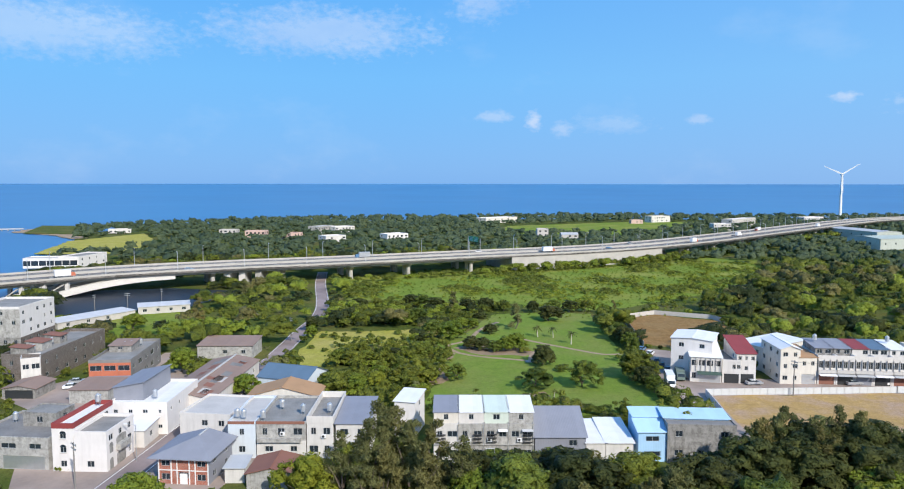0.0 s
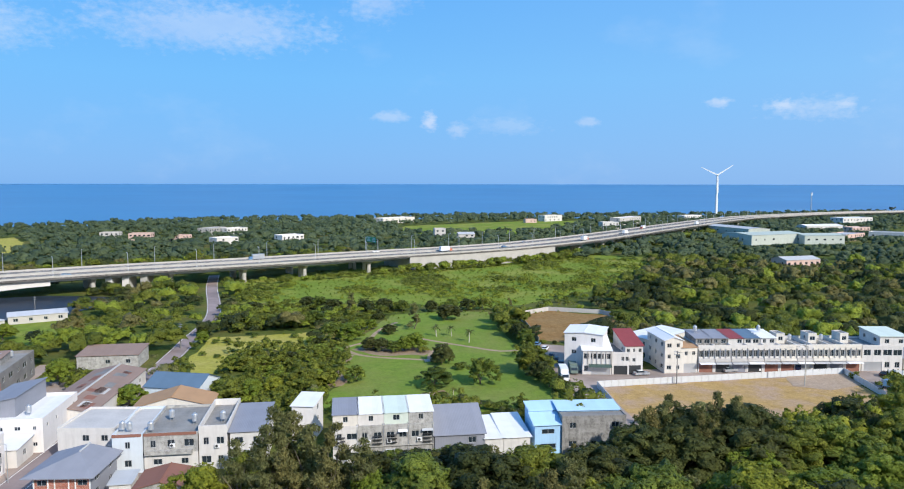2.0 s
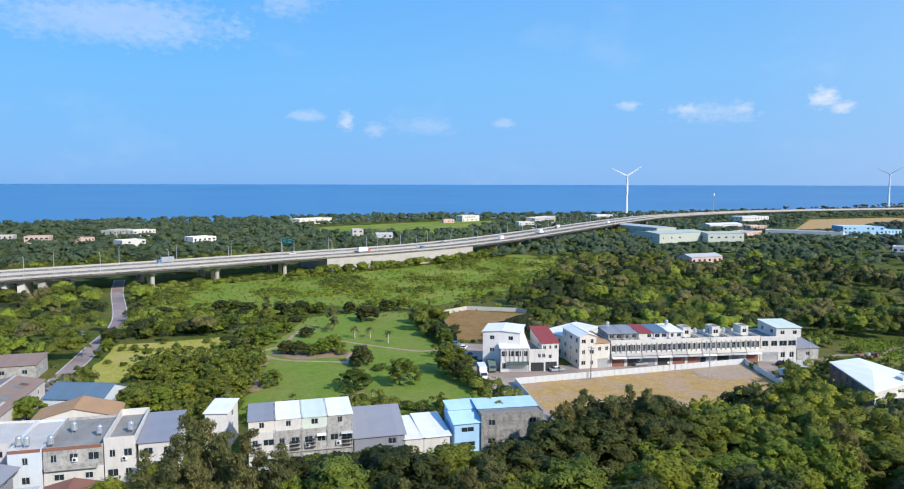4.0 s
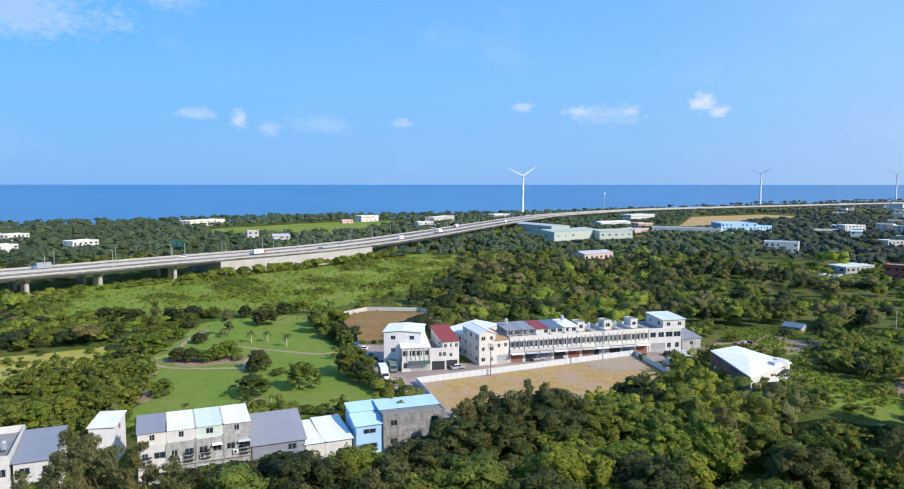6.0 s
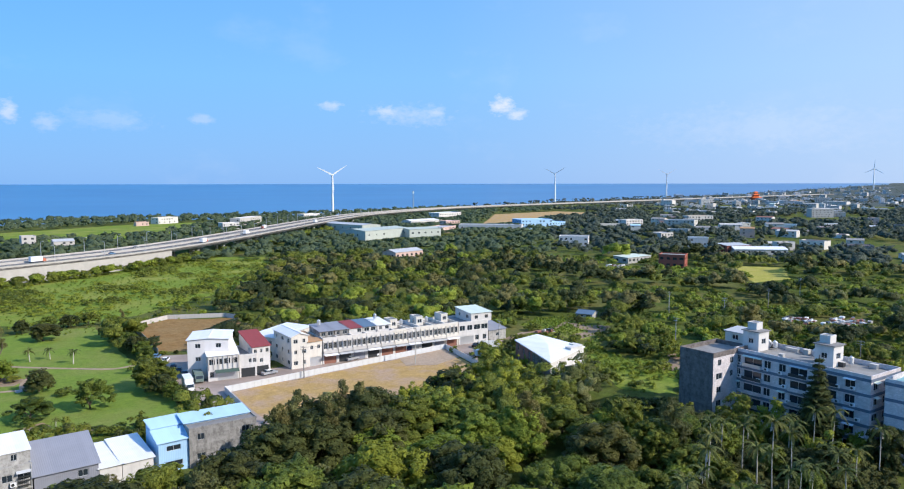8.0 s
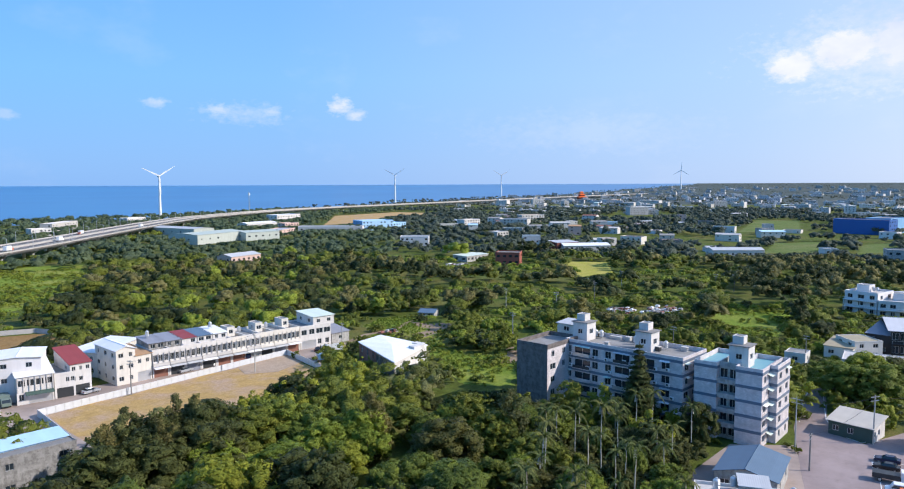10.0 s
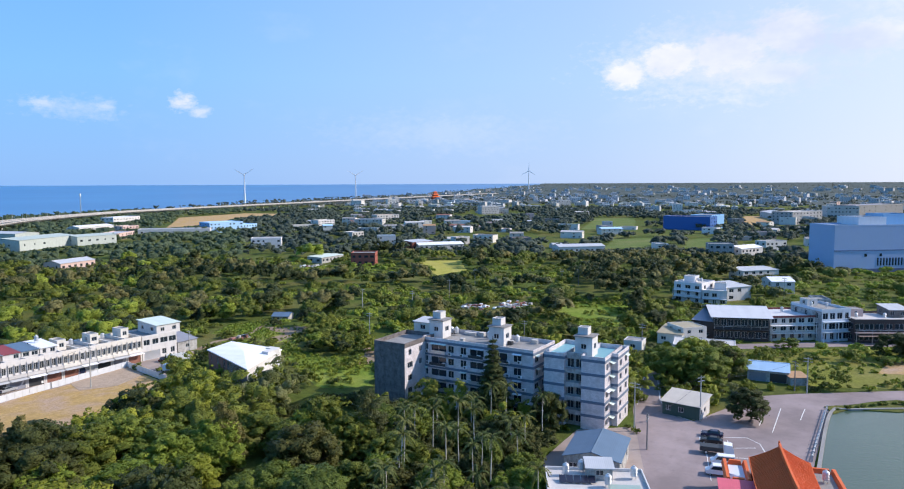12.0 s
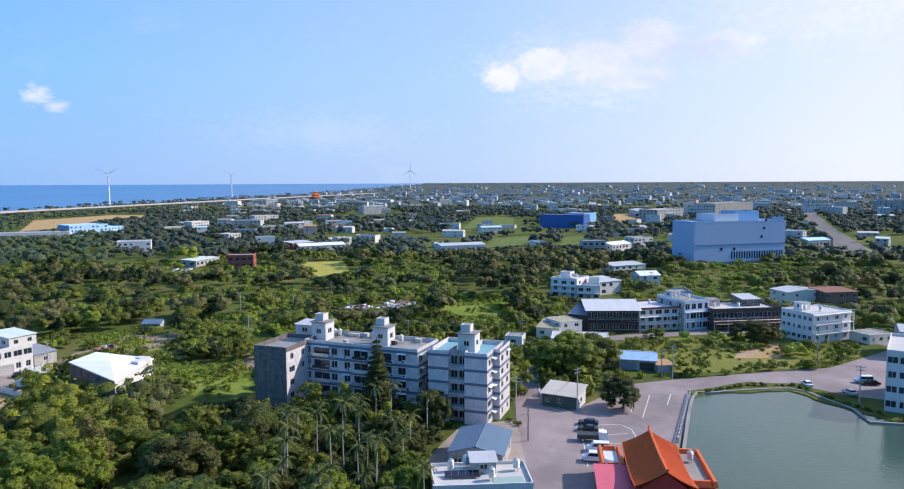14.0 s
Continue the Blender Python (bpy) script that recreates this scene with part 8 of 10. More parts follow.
# ---- poles ----
for at, h in (((87.4, 177.9), 9.2), ((120.7, 171.4), 12.0), ((153.9, 170.9), 9.5), ((165.8, 22.5), 10.5), ((142.7, 29.5), 7.5), ((152.4, 34.3), 11.0), ((201.2, 4.2), 8.0), ((200.3, 1.3), 9.5), ((223.8, -38.3), 9.0),
              ((191.2, -42.3), 9.5), ((216.9, 85.5), 9.0), ((201.5, 136.5), 10.0), ((227.8, 49.3), 9.0), ((-55.2, 240.4), 8.5), ((-66.8, 121.9), 8.5), ((-145.9, 286.9), 9.0), ((-137.3, 297.5), 8.0), ((-126.3, 306.0), 8.5),
              ((251.0, 148.6), 10.0), ((331.6, 158.3), 10.0), ((356.1, 119.3), 9.0), ((360.8, 111.8), 9.0), ((436.4, 128.3), 9.0), ((361.2, 13.4), 10.0), ((241.8, 167.2), 11.0), ((294.5, 154.0), 9.0)):
    utility_pole(at, h, 2, random.Random(h).random() * 3)
lamp = thing("street_lamp", "slim white street lamp by the village lane", "street lamp", at=(*(-61.5, 134.5), 0))
part("pole", Shape().tube((0, 0, -0.2), (0, 0, 7.2), 0.1, 0.06, 7), GALV, lamp)
part("arm", Shape().tube((0, 0, 7.2), (-1.6, 0, 7.5), 0.05, sides=6), GALV, lamp)
part("lamp_head", Shape().box(-2.2, -0.14, 7.42, -1.5, 0.14, 7.58), WHITE_PAINT, lamp)

# wires between the poles of the pond road
wires = [((152.4, 34.3), 10.4, (165.8, 22.5), 9.9), ((165.8, 22.5), 9.9, (201.2, 4.2), 7.5), ((200.3, 1.3), 8.9, (223.8, -38.3), 8.5), ((142.7, 29.5), 7.0, (165.8, 22.5), 9.2), ((87.4, 177.9), 8.8, (120.7, 171.4), 11.2)]
for a, z0, b, z1 in wires:
    w = Shape()
    pts = [Vector((*Vector(a).lerp(Vector(b), k / 8), z0 + (z1 - z0) * k / 8 - 1.1 * (1 - (k / 4 - 1) ** 2))) for k in range(9)]
    for p, q in zip(pts, pts[1:]):
        w.tube(p, q, 0.025, sides=4)
    lone("power_line", w, DARK_METAL, "thin dark overhead power line", "power line")

# far main road and blocks beside it
road("far main road through the town", [(573.5, -126.2), (739.2, -140.6), (942.2, -160.1), (1162.5, -185.6), (1432.0, -218.7)], 22, 0.1, DECK)

# scrap heap in the clearing
def scrap_heap(label, at, w, d, n, seed):
    r = random.Random(seed)
    t = thing("scrap_heap", label, "scrap heap", at=(*at, 0))
    for i in range(n):
        x, y = r.uniform(-w, w), r.uniform(-d, d)
        a, b, c = r.uniform(0.3, 1.2), r.uniform(0.3, 0.9), r.uniform(0.2, 0.9)
        z = r.choice((0.0, 0.0, 0.0, 0.7))
        k = r.uniform(-0.3, 0.3)
        part("scrap_piece", Shape().hexa([(x - a, y - b, z), (x + a, y - b + k, z), (x + a - k, y + b, z), (x - a, y + b, z)], [(x - a * 0.8, y - b, z + c), (x + a * 0.7, y - b + k, z + c * 1.2), (x + a * 0.8, y + b, z + c), (x - a, y + b * 0.9, z + c * 0.8)]),
             r.choice((GALV, GALV, DARK_CONCRETE, M_RUST, BRICK, DARK_METAL, PALE_CONCRETE, PALE_CONCRETE, WHITE_PAINT)), t)
    CLEAR.append(inside([(at[0] - w - 2, at[1] - d - 2), (at[0] + w + 2, at[1] - d - 2), (at[0] + w + 2, at[1] + d + 2), (at[0] - w - 2, at[1] + d + 2)]))
    sight((at[0] - w, at[1] + d), (at[0] + w, at[1] - d), 0.0)


scrap_heap("heap of sorted scrap and rubble in a clearing", (277.5, 132.3), 5, 5, 60, 1)
scrap_heap("heap of white and grey scrap in a clearing", (286.5, 118.0), 9, 6, 90, 2)
scrap_heap("rubble, pallets and sheets beside the white hall", (184.0, 179.2), 4, 1.6, 26, 4)
scrap_heap("junk and old cars beside a shed", (371.6, 295.4), 9, 5, 40, 3)

# roof tanks and outdoor units
for ob, spots in ((g1, ((1.0, 3.0), (2.4, 2.6))), (g2, ((0.8, 2.0), (8.0, 6.0), (3.0, 9.0))), (g3, ((3.5, 6.0),)), (i1, ((8.5, 4.0),)), (red_house, ((2.0, 13.0),)), (k1, ((3.0, 9.0),))):
    h0 = {g1: 7.0, g2: 7.0, g3: 7.2, i1: 6.6, red_house: 8.9, k1: 5.9}[ob]
    for x, y in spots:
        water_tank(on(ob, x, y, h0))
cool(g2, 9.0, 4.4, 1, 5)
cool(g3, 5.0, 4.2, 1, 6)
for i in range(4):
    p = Vector((xs[i] + 1.0 + i % 2, FRONT - 0.02, 4.3))
    air_conditioner(p, 0.0)
    air_conditioner(p + Vector((1.6, 0, -3.2)), 0.0)

# pier at the river mouth
j = thing("jetty", "long pale jetty at the river mouth", "jetty")
ja, jb = Vector((*(-557.4, 812.1), 0.4)), Vector((*(-502.8, 833.4), 0.4))
part("deck", ribbon(Shape(), [ja, jb], -2, 2, 0.0, 1.0), PALE_CONCRETE, j)
for i in range(9):
    p = ja.lerp(jb, (i + 0.5) / 9)
    part("pile", Shape().tube((p.x, p.y, -3), (p.x, p.y, 0.5), 0.8, sides=8), PALE_CONCRETE, j)


def far_house(a, b, h, wall, top, label, depth=14, storeys=2, roof="flat", cols=None, pitch=1.6, name="house", category="house", foot=0.62, side=None):
    w = (Vector(b) - Vector(a)).length
    n = cols if cols is not None else max(2, min(9, int(w / 4)))
    return house(label, a, b, depth, h, wall, roof, top, storeys, (n, max(1, int(depth / 6)), max(1, int(depth / 6))), foot=foot, pitch=pitch, win=(2.0, 1.5), name=name, category=category, side=side)


OXIDE = plaster("oxide_red_render", (0.34, 0.095, 0.065), 0.5)
NET_BLUE = plain("blue_scaffold_netting", (0.03, 0.12, 0.36), 0.8)
far_house((852.0, 162.4), (842.5, 109.1), 15, NET_BLUE, DARK_CONCRETE, "building under blue scaffold netting", 25, 4, cols=0, name="building_site", category="building")
# lighter copy of the netting blue paints this end as sunlit
far_house((864.6, 110.6), (902.8, 101.2), 16, BLUE_RENDER, DARK_CONCRETE, "end of a building under bright blue netting", 25, 4, cols=0, name="building_site", category="building")
far_house((1000.5, 30.5), (1053.9, -3.0), 16, GREY_RENDER, PALE_CONCRETE, "long grey mill building", 30, 4)
far_house((1222.4, 83.9), (1015.2, 31.0), 9, PALE_CONCRETE, M_LIGHT, "wide low hall with a light roof", 30, 2, "gable")
far_house((1122.9, -8.9), (1131.7, -48.3), 20, PALE_CONCRETE, M_LIGHT, "grey factory with roof sheds", 30, 4)
far_house((1130.8, -44.2), (1264.2, -111.7), 21, DARK_RENDER, M_GREY, "dark factory block", 30, 4)
far_house((520.0, 67.9), (524.5, 51.9), 11, GREY_RENDER, ROOF_SLAB, "grey three-storey house", 14, 3)
far_house((529.9, 47.4), (550.9, 35.2), 8, WHITE, M_WHITE, "white gabled house", 14, 2, "gable")
far_house((611.0, 36.8), (626.2, 22.5), 7, WHITE, ROOF_SLAB, "low white house", 12, 2)
far_house((418.1, 36.3), (433.9, 19.2), 5.5, CREAM, M_LIGHT, "cream two-storey house", 12, 2, "shed", pitch=0.8)
far_house((375.3, 19.4), (380.3, 9.5), 6, WHITE, M_WHITE, "small white house", 12, 2, "gable")
far_house((512.9, 174.4), (535.0, 145.2), 6, WHITE, M_LIGHT, "long shed with an open front", 16, 1, "gable", pitch=1.4)
far_house((503.5, 297.5), (521.6, 288.1), 6, OXIDE, M_LIGHT, "red and grey workshop", 16, 2, "shed", pitch=0.8)
far_house((500.7, 289.5), (528.5, 262.6), 4, PALE_CONCRETE, M_WHITE, "long low white-roofed shed", 16, 1, "gable")
far_house((385.4, 275.2), (392.6, 260.8), 8, OXIDE, ROOF_SLAB, "brick-red house with a roof room", 14, 2)
far_house((453.6, 426.5), (468.8, 406.7), 8, CLEAN, PALE_CONCRETE, "white villa among trees", 14, 2)
far_house((580.4, 606.1), (619.1, 593.0), 11, M_SKYWALL, M_BLUE, "bright blue factory", 26, 3, side=BLUE_RENDER, name="factory", category="factory")
far_house((627.0, 600.6), (648.6, 599.5), 7, M_SKYWALL, M_BLUE, "low blue annex of the factory", 20, 2)
far_house((518.6, 647.0), (566.3, 591.3), 6, WHITE, M_LIGHT, "white workshop row", 18, 1)
far_house((703.3, 550.0), (730.0, 545.5), 9, WHITE, PALE_CONCRETE, "white house beside fields", 14, 3)
far_house((742.7, 523.9), (755.2, 490.2), 9, PALE_CONCRETE, M_LIGHT, "grey school block", 20, 3)
far_house((856.6, 564.7), (885.7, 545.5), 9, CREAM, M_TAN, "cream house with a tan roof", 20, 3)
far_house((577.0, 409.7), (592.9, 407.2), 6, PALE_CONCRETE, M_LIGHT, "low grey house", 14, 2)
far_house((1303.1, -293.8), (1275.5, -357.3), 22, GREY_RENDER, ROOF_SLAB, "long grey office block with roof decks", 30, 6)
far_house((1378.3, -210.6), (1386.1, -248.3), 14, PALE_CONCRETE, M_LIGHT, "grey town block beside the main road", 24, 4)
far_house((1441.8, -267.5), (1449.6, -306.3), 15, PALE_CONCRETE, ROOF_SLAB, "grey town block beside the main road", 24, 4)
far_house((705.7, -90.7), (731.3, -110.2), 8, WHITE, M_LIGHT, "white house beside the factory", 14, 2)
far_house((636.6, -99.1), (652.4, -117.9), 6, PALE_CONCRETE, M_BLUE, "long blue-roofed shed", 14, 1, "gable")
pagoda = thing("temple", "distant tiered temple with orange tile roofs", "temple", at=(2180.0, 1195.0, 0.0), turn=radians(-30))
for w, z, h in ((28, 0, 8), (20, 10, 6), (12, 19, 5)):
    part("wall", Shape().box(-w * 0.42, -w * 0.3, z - 2, w * 0.42, w * 0.3, z + h), ORANGE, pagoda)
    ring = lambda k, q: [(-w * k, -w * k * 0.75, q), (w * k, -w * k * 0.75, q), (w * k, w * k * 0.75, q), (-w * k, w * k * 0.75, q)]
    part("roof", Shape().hexa(ring(0.62, z + h), ring(0.30, z + h + 3.6)), TILE_ORANGE, pagoda)
# works with pale green roofs beside the highway
far_house((351.8, 580.9), (414.4, 599.5), 9, WORKS_WALL, M_WORKS, "works hall with a pale green roof", 34, 1, "gable", 6, 1.4, "works_hall", "factory", 0.05)
far_house((406.6, 586.2), (445.0, 584.5), 8, WORKS_WALL, M_WORKS, "works hall with a pale grey-green roof", 26, 1, "gable", 5, 1.2, "works_hall", "factory", 0.05)
far_house((398.7, 751.6), (407.7, 679.4), 8, WORKS_WALL, M_LIGHT, "long low works hall", 26, 1, "gable", 5, 1.2, "works_hall", "factory", 0.05)
far_house((466.3, 610.6), (503.0, 632.7), 6, PINKISH, M_LIGHT, "pink-walled works office", 20, 2)
far_house((532.9, 764.8), (582.8, 769.7), 5, WHITE, M_WHITE, "white works sheds", 20, 1, "gable")
far_house((637.4, 842.0), (689.3, 853.8), 10, WHITE, M_BLUE, "white and blue works building", 20, 2)
far_house((552.4, 714.2), (575.6, 716.2), 6, PINKISH, M_WHITE, "pink house", 14, 2)
far_house((280.0, 421.2), (307.0, 425.5), 5, PINKISH, M_LIGHT, "old tan-roofed house among trees", 14, 1, "gable")
far_house((387.1, 300.6), (413.1, 301.4), 4, GREY_RENDER, M_GREEN, "open shed with a green roof", 12, 1, "shed", pitch=0.6)
far_house((214.2, 191.5), (216.8, 185.4), 1.9, GREY_RENDER, M_NAVY, "old low shed with a slate-blue roof in the clearing", 7, 1, "gable", pitch=1.0)
# beyond the highway, towards the sea
far_house((81.8, 678.1), (92.3, 678.2), 10.5, PALE_CONCRETE, M_LIGHT, "three-storey pale house", 12, 3)
far_house((103.9, 671.4), (119.8, 671.6), 6.0, PALE_CONCRETE, M_LIGHT, "low pale house", 12, 2, "gable")
far_house((46.2, 963.2), (92.6, 1007.8), 6.8, CREAM, M_WHITE, "long white building in the woods", 20, 2, cols=5)
far_house((-59.8, 656.3), (-41.4, 669.8), 6.8, CLEAN, M_WHITE, "white villa in the woods", 14, 2)
far_house((-128.0, 779.4), (-109.7, 798.5), 6.0, WHITE, M_WHITE, "white house in the woods", 14, 2)
far_house((-114.6, 642.9), (-98.2, 655.9), 6.0, WHITE, M_WHITE, "white house in the woods", 14, 2)
far_house((-144.7, 770.1), (-132.4, 798.1), 6.8, GREY_RENDER, M_LIGHT, "grey house in the woods", 14, 2)
far_house((-207.8, 711.2), (-187.6, 711.4), 6.0, PINKISH, ROOF_SLAB, "brick house in the woods", 14, 2)
far_house((-244.1, 742.8), (-226.1, 743.0), 5.2, PALE_CONCRETE, M_LIGHT, "low house in the woods", 12, 2)
far_house((-156.6, 689.5), (-148.4, 704.3), 5.2, PINKISH, M_BROWN, "small house in the woods", 12, 2)
far_house((-371.9, 767.2), (-351.2, 776.5), 3.8, WHITE, M_LIGHT, "low white house on the point", 12, 1)
far_house((280.0, 995.8), (310.7, 1011.4), 8.2, WHITE, PALE_CONCRETE, "white coast station with a roof cabin", 14, 2)
far_house((244.3, 966.4), (260.0, 966.6), 4.5, PINKISH, M_RUST, "rust-roofed house", 12, 1)
far_house((304.2, 823.9), (324.5, 824.2), 7.5, WHITE, M_WHITE, "white highway depot", 14, 2)
far_house((351.9, 890.6), (402.6, 941.6), 9.0, PALE_CONCRETE, M_WHITE, "pale depot building", 14, 2)
far_house((496.2, 999.4), (531.2, 1015.2), 6.8, CLEAN, M_WHITE, "white hall beyond the highway", 14, 2)
house("white shore pavilion with open colonnades", (-272.5, 448.3), (-241.1, 454.8), 14, 6.0, CLEAN, storeys=1, cols=(7, 0, 0), win=(4.5, 3.2), foot=0.2, parapet=0.5, top=PALE_CONCRETE, name="pavilion", category="pavilion", skip=0)
house("white block of the shore pavilion", (-240.3, 454.8), (-236.8, 485.1), 14, 6.5, CLEAN, storeys=2, cols=(4, 2, 0), foot=0.2)
house("long row of low white sheds on the river bank", (-145.9, 259.3), (-129.4, 287.0), 9, 2.4, PALE_CONCRETE, "shed", M_DULL, 1, (4, 0, 0), foot=0.3, pitch=0.4, name="shed", category="shed")
house("low white shed with a tan end", (-129.4, 289.6), (-110.9, 297.7), 9, 3.0, PALE_CONCRETE, "shed", M_DULL, 1, (4, 0, 0), foot=0.3, pitch=0.4, name="shed", category="shed")

# town further off: many small houses
rng = random.Random(7)
FAR_WALLS = [WHITE, CLEAN, PALE_CONCRETE, CREAM, GREY_RENDER, WHITE, PINKISH, CREAM, DARK_RENDER]
FAR_TOPS = [PALE_CONCRETE, M_LIGHT, M_LIGHT, ROOF_SLAB, ROOF_SLAB, M_TAN, M_GREEN, M_RUST, PALE_CONCRETE, M_BROWN, M_BLUE]
made = 0
while made < 120:
    az = 50 + 62 * rng.random()
    r = (560 if made % 2 else 800) + (600 if made % 2 else 1500) * rng.random() ** 1.2
    if r > coast(az) - 250 or (r < 760 and az < 56):
        continue
    p = bearing(az, r)
    if open_ground(p.x, p.y):
        continue
    w, d = rng.uniform(9, 24), rng.uniform(9, 16)
    u = bearing(az + 90 + rng.uniform(-30, 30), 1)
    a, b = p.to_2d(), (p + u * w).to_2d()
    n = rng.choice((1, 2, 2, 2, 3))
    st = rng.random()
    house("distant pale town house with a flat roof" if st > 0.3 else "distant town house with a sheet roof", tuple(a), tuple(b), d, n * 3.1, rng.choice(FAR_WALLS), "flat" if st > 0.3 else "gable", rng.choice(FAR_TOPS), n,
          (max(2, int(w / 5)), 1, 1), win=(1.7, 1.2), base=rise(r), foot=0.3, trees=False, skip=0.4)
    made += 1


def far_town():
    """Roofs and walls too far off to tell apart singly."""
    rng = random.Random(11)
    sets = {0: Shape(), 1: Shape(), 2: Shape(), 3: Shape()}
    panes = Shape()
    n = 0
    while n < 800:
        az = 54 + 58 * rng.random()
        r = 1250 + 3000 * rng.random()
        if r > coast(az) - 300:
            continue
        p = bearing(az, r, rise(r) - 1)
        w, d, h = rng.uniform(9, 34), rng.uniform(10, 24), rng.choice((3, 4, 5, 6, 7, 8, 10, 14)) + 1
        u = bearing(az + 90 + rng.uniform(-25, 25), 1)
        v = Vector((-u.y, u.x, 0))
        q = [p, p + u * w, p + u * w + v * d, p + v * d]
        up = Vector((0, 0, h))
        s = sets[rng.randrange(4)]
        s.hexa(q, [c + up for c in q])
        s.hexa([c + up for c in (q[0] + u * 2 + v * 2, q[0] + u * 6 + v * 2, q[0] + u * 6 + v * 6, q[0] + u * 2 + v * 6)], [c + up + Vector((0, 0, 2.6)) for c in (q[0] + u * 2 + v * 2, q[0] + u * 6 + v * 2, q[0] + u * 6 + v * 6, q[0] + u * 2 + v * 6)])
        for k in range(int(h / 3.2)):
            z = Vector((0, 0, 1.9 + 3.2 * k))
            x = 1.5
            while x < w - 3:
                o = q[0] + u * x + z - v * 0.05
                panes.poly(o, o + u * 1.6, o + u * 1.6 + Vector((0, 0, 1.2)), o + Vector((0, 0, 1.2)))
                x += 4.0 + 3.0 * rng.random()
        n += 1
    for k, m in ((0, WHITE), (1, PALE_CONCRETE), (2, CONCRETE), (3, M_LIGHT)):
        tagged(new("distant_houses", sets[k].mesh("distant_houses", m)), "pale houses of the distant town", "houses", kind="stuff")
    tagged(new("distant_windows", panes.mesh("distant_windows", GLASS)), "dark windows of the distant town", "windows", kind="stuff")


far_town()

# ---- trees ----
LAWN_AREA = inside(LAWN_EDGE)
MEADOW_AREA = inside([(-62.7, 395.5), (-33.2, 432.3), (29.2, 469.9), (85.4, 484.2), (132.9, 499.2), (177.7, 523.4), (214.7, 499.9), (190.0, 425.5), (147.6, 356.0), (109.6, 337.4), (78.4, 310.0), (55.4, 298.5), (25.2, 318.8), (-22.3, 324.9), (-49.5, 328.0)])
_f1, _f2 = inside([(47.3, 763.7), (71.1, 910.8), (251.3, 1010.4), (375.2, 1012.5), (204.7, 748.4)]), inside([(-321.7, 544.9), (-360.2, 666.2), (-333.4, 767.6), (-255.8, 623.2), (-259.8, 545.5)])


PARK_EDGE = inside([(-46.8, 328.0), (-22.3, 324.9), (25.2, 318.8), (55.4, 298.5), (109.6, 337.4), (147.6, 356.0), (99.8, 292.0), (63.2, 278.1), (27.5, 287.8), (10.1, 266.4), (1.2, 242.4), (-18.4, 266.3), (-32.8, 277.6)])


def FIELD_AREA(x, y):
    return _f1(x, y) or _f2(x, y)


def shrub_line(pts, kinds, gap, h0, h1, seed):
    rng = random.Random(seed)
    for (x0, y0), (x1, y1) in zip(pts, pts[1:]):
        n = max(1, int(math.hypot(x1 - x0, y1 - y0) / gap))
        for i in range(n):
            t = (i + rng.random() * 0.7) / n
            tall = rng.uniform(h0, h1)
            kind = rng.choice(kinds)
            plant(kind, x0 + (x1 - x0) * t, y0 + (y1 - y0) * t, tall / SIZES[kind], None, rng)


SIZES = {"broad": 8.0, "bright": 8.0, "dark": 8.0, "rusty": 8.0, "casuarina": 12.0, "bush": 2.6, "pine": 16.0, "palm": 12.0, "short_palm": 5.5}
prng = random.Random(21)


def grow(kind, at, tall, wide=1.0):
    k = tall / SIZES[kind]
    wide *= 1.25 if kind in ("broad", "bright", "dark", "bush") else 1.0
    return plant(kind, at[0], at[1], k, k * wide, prng)


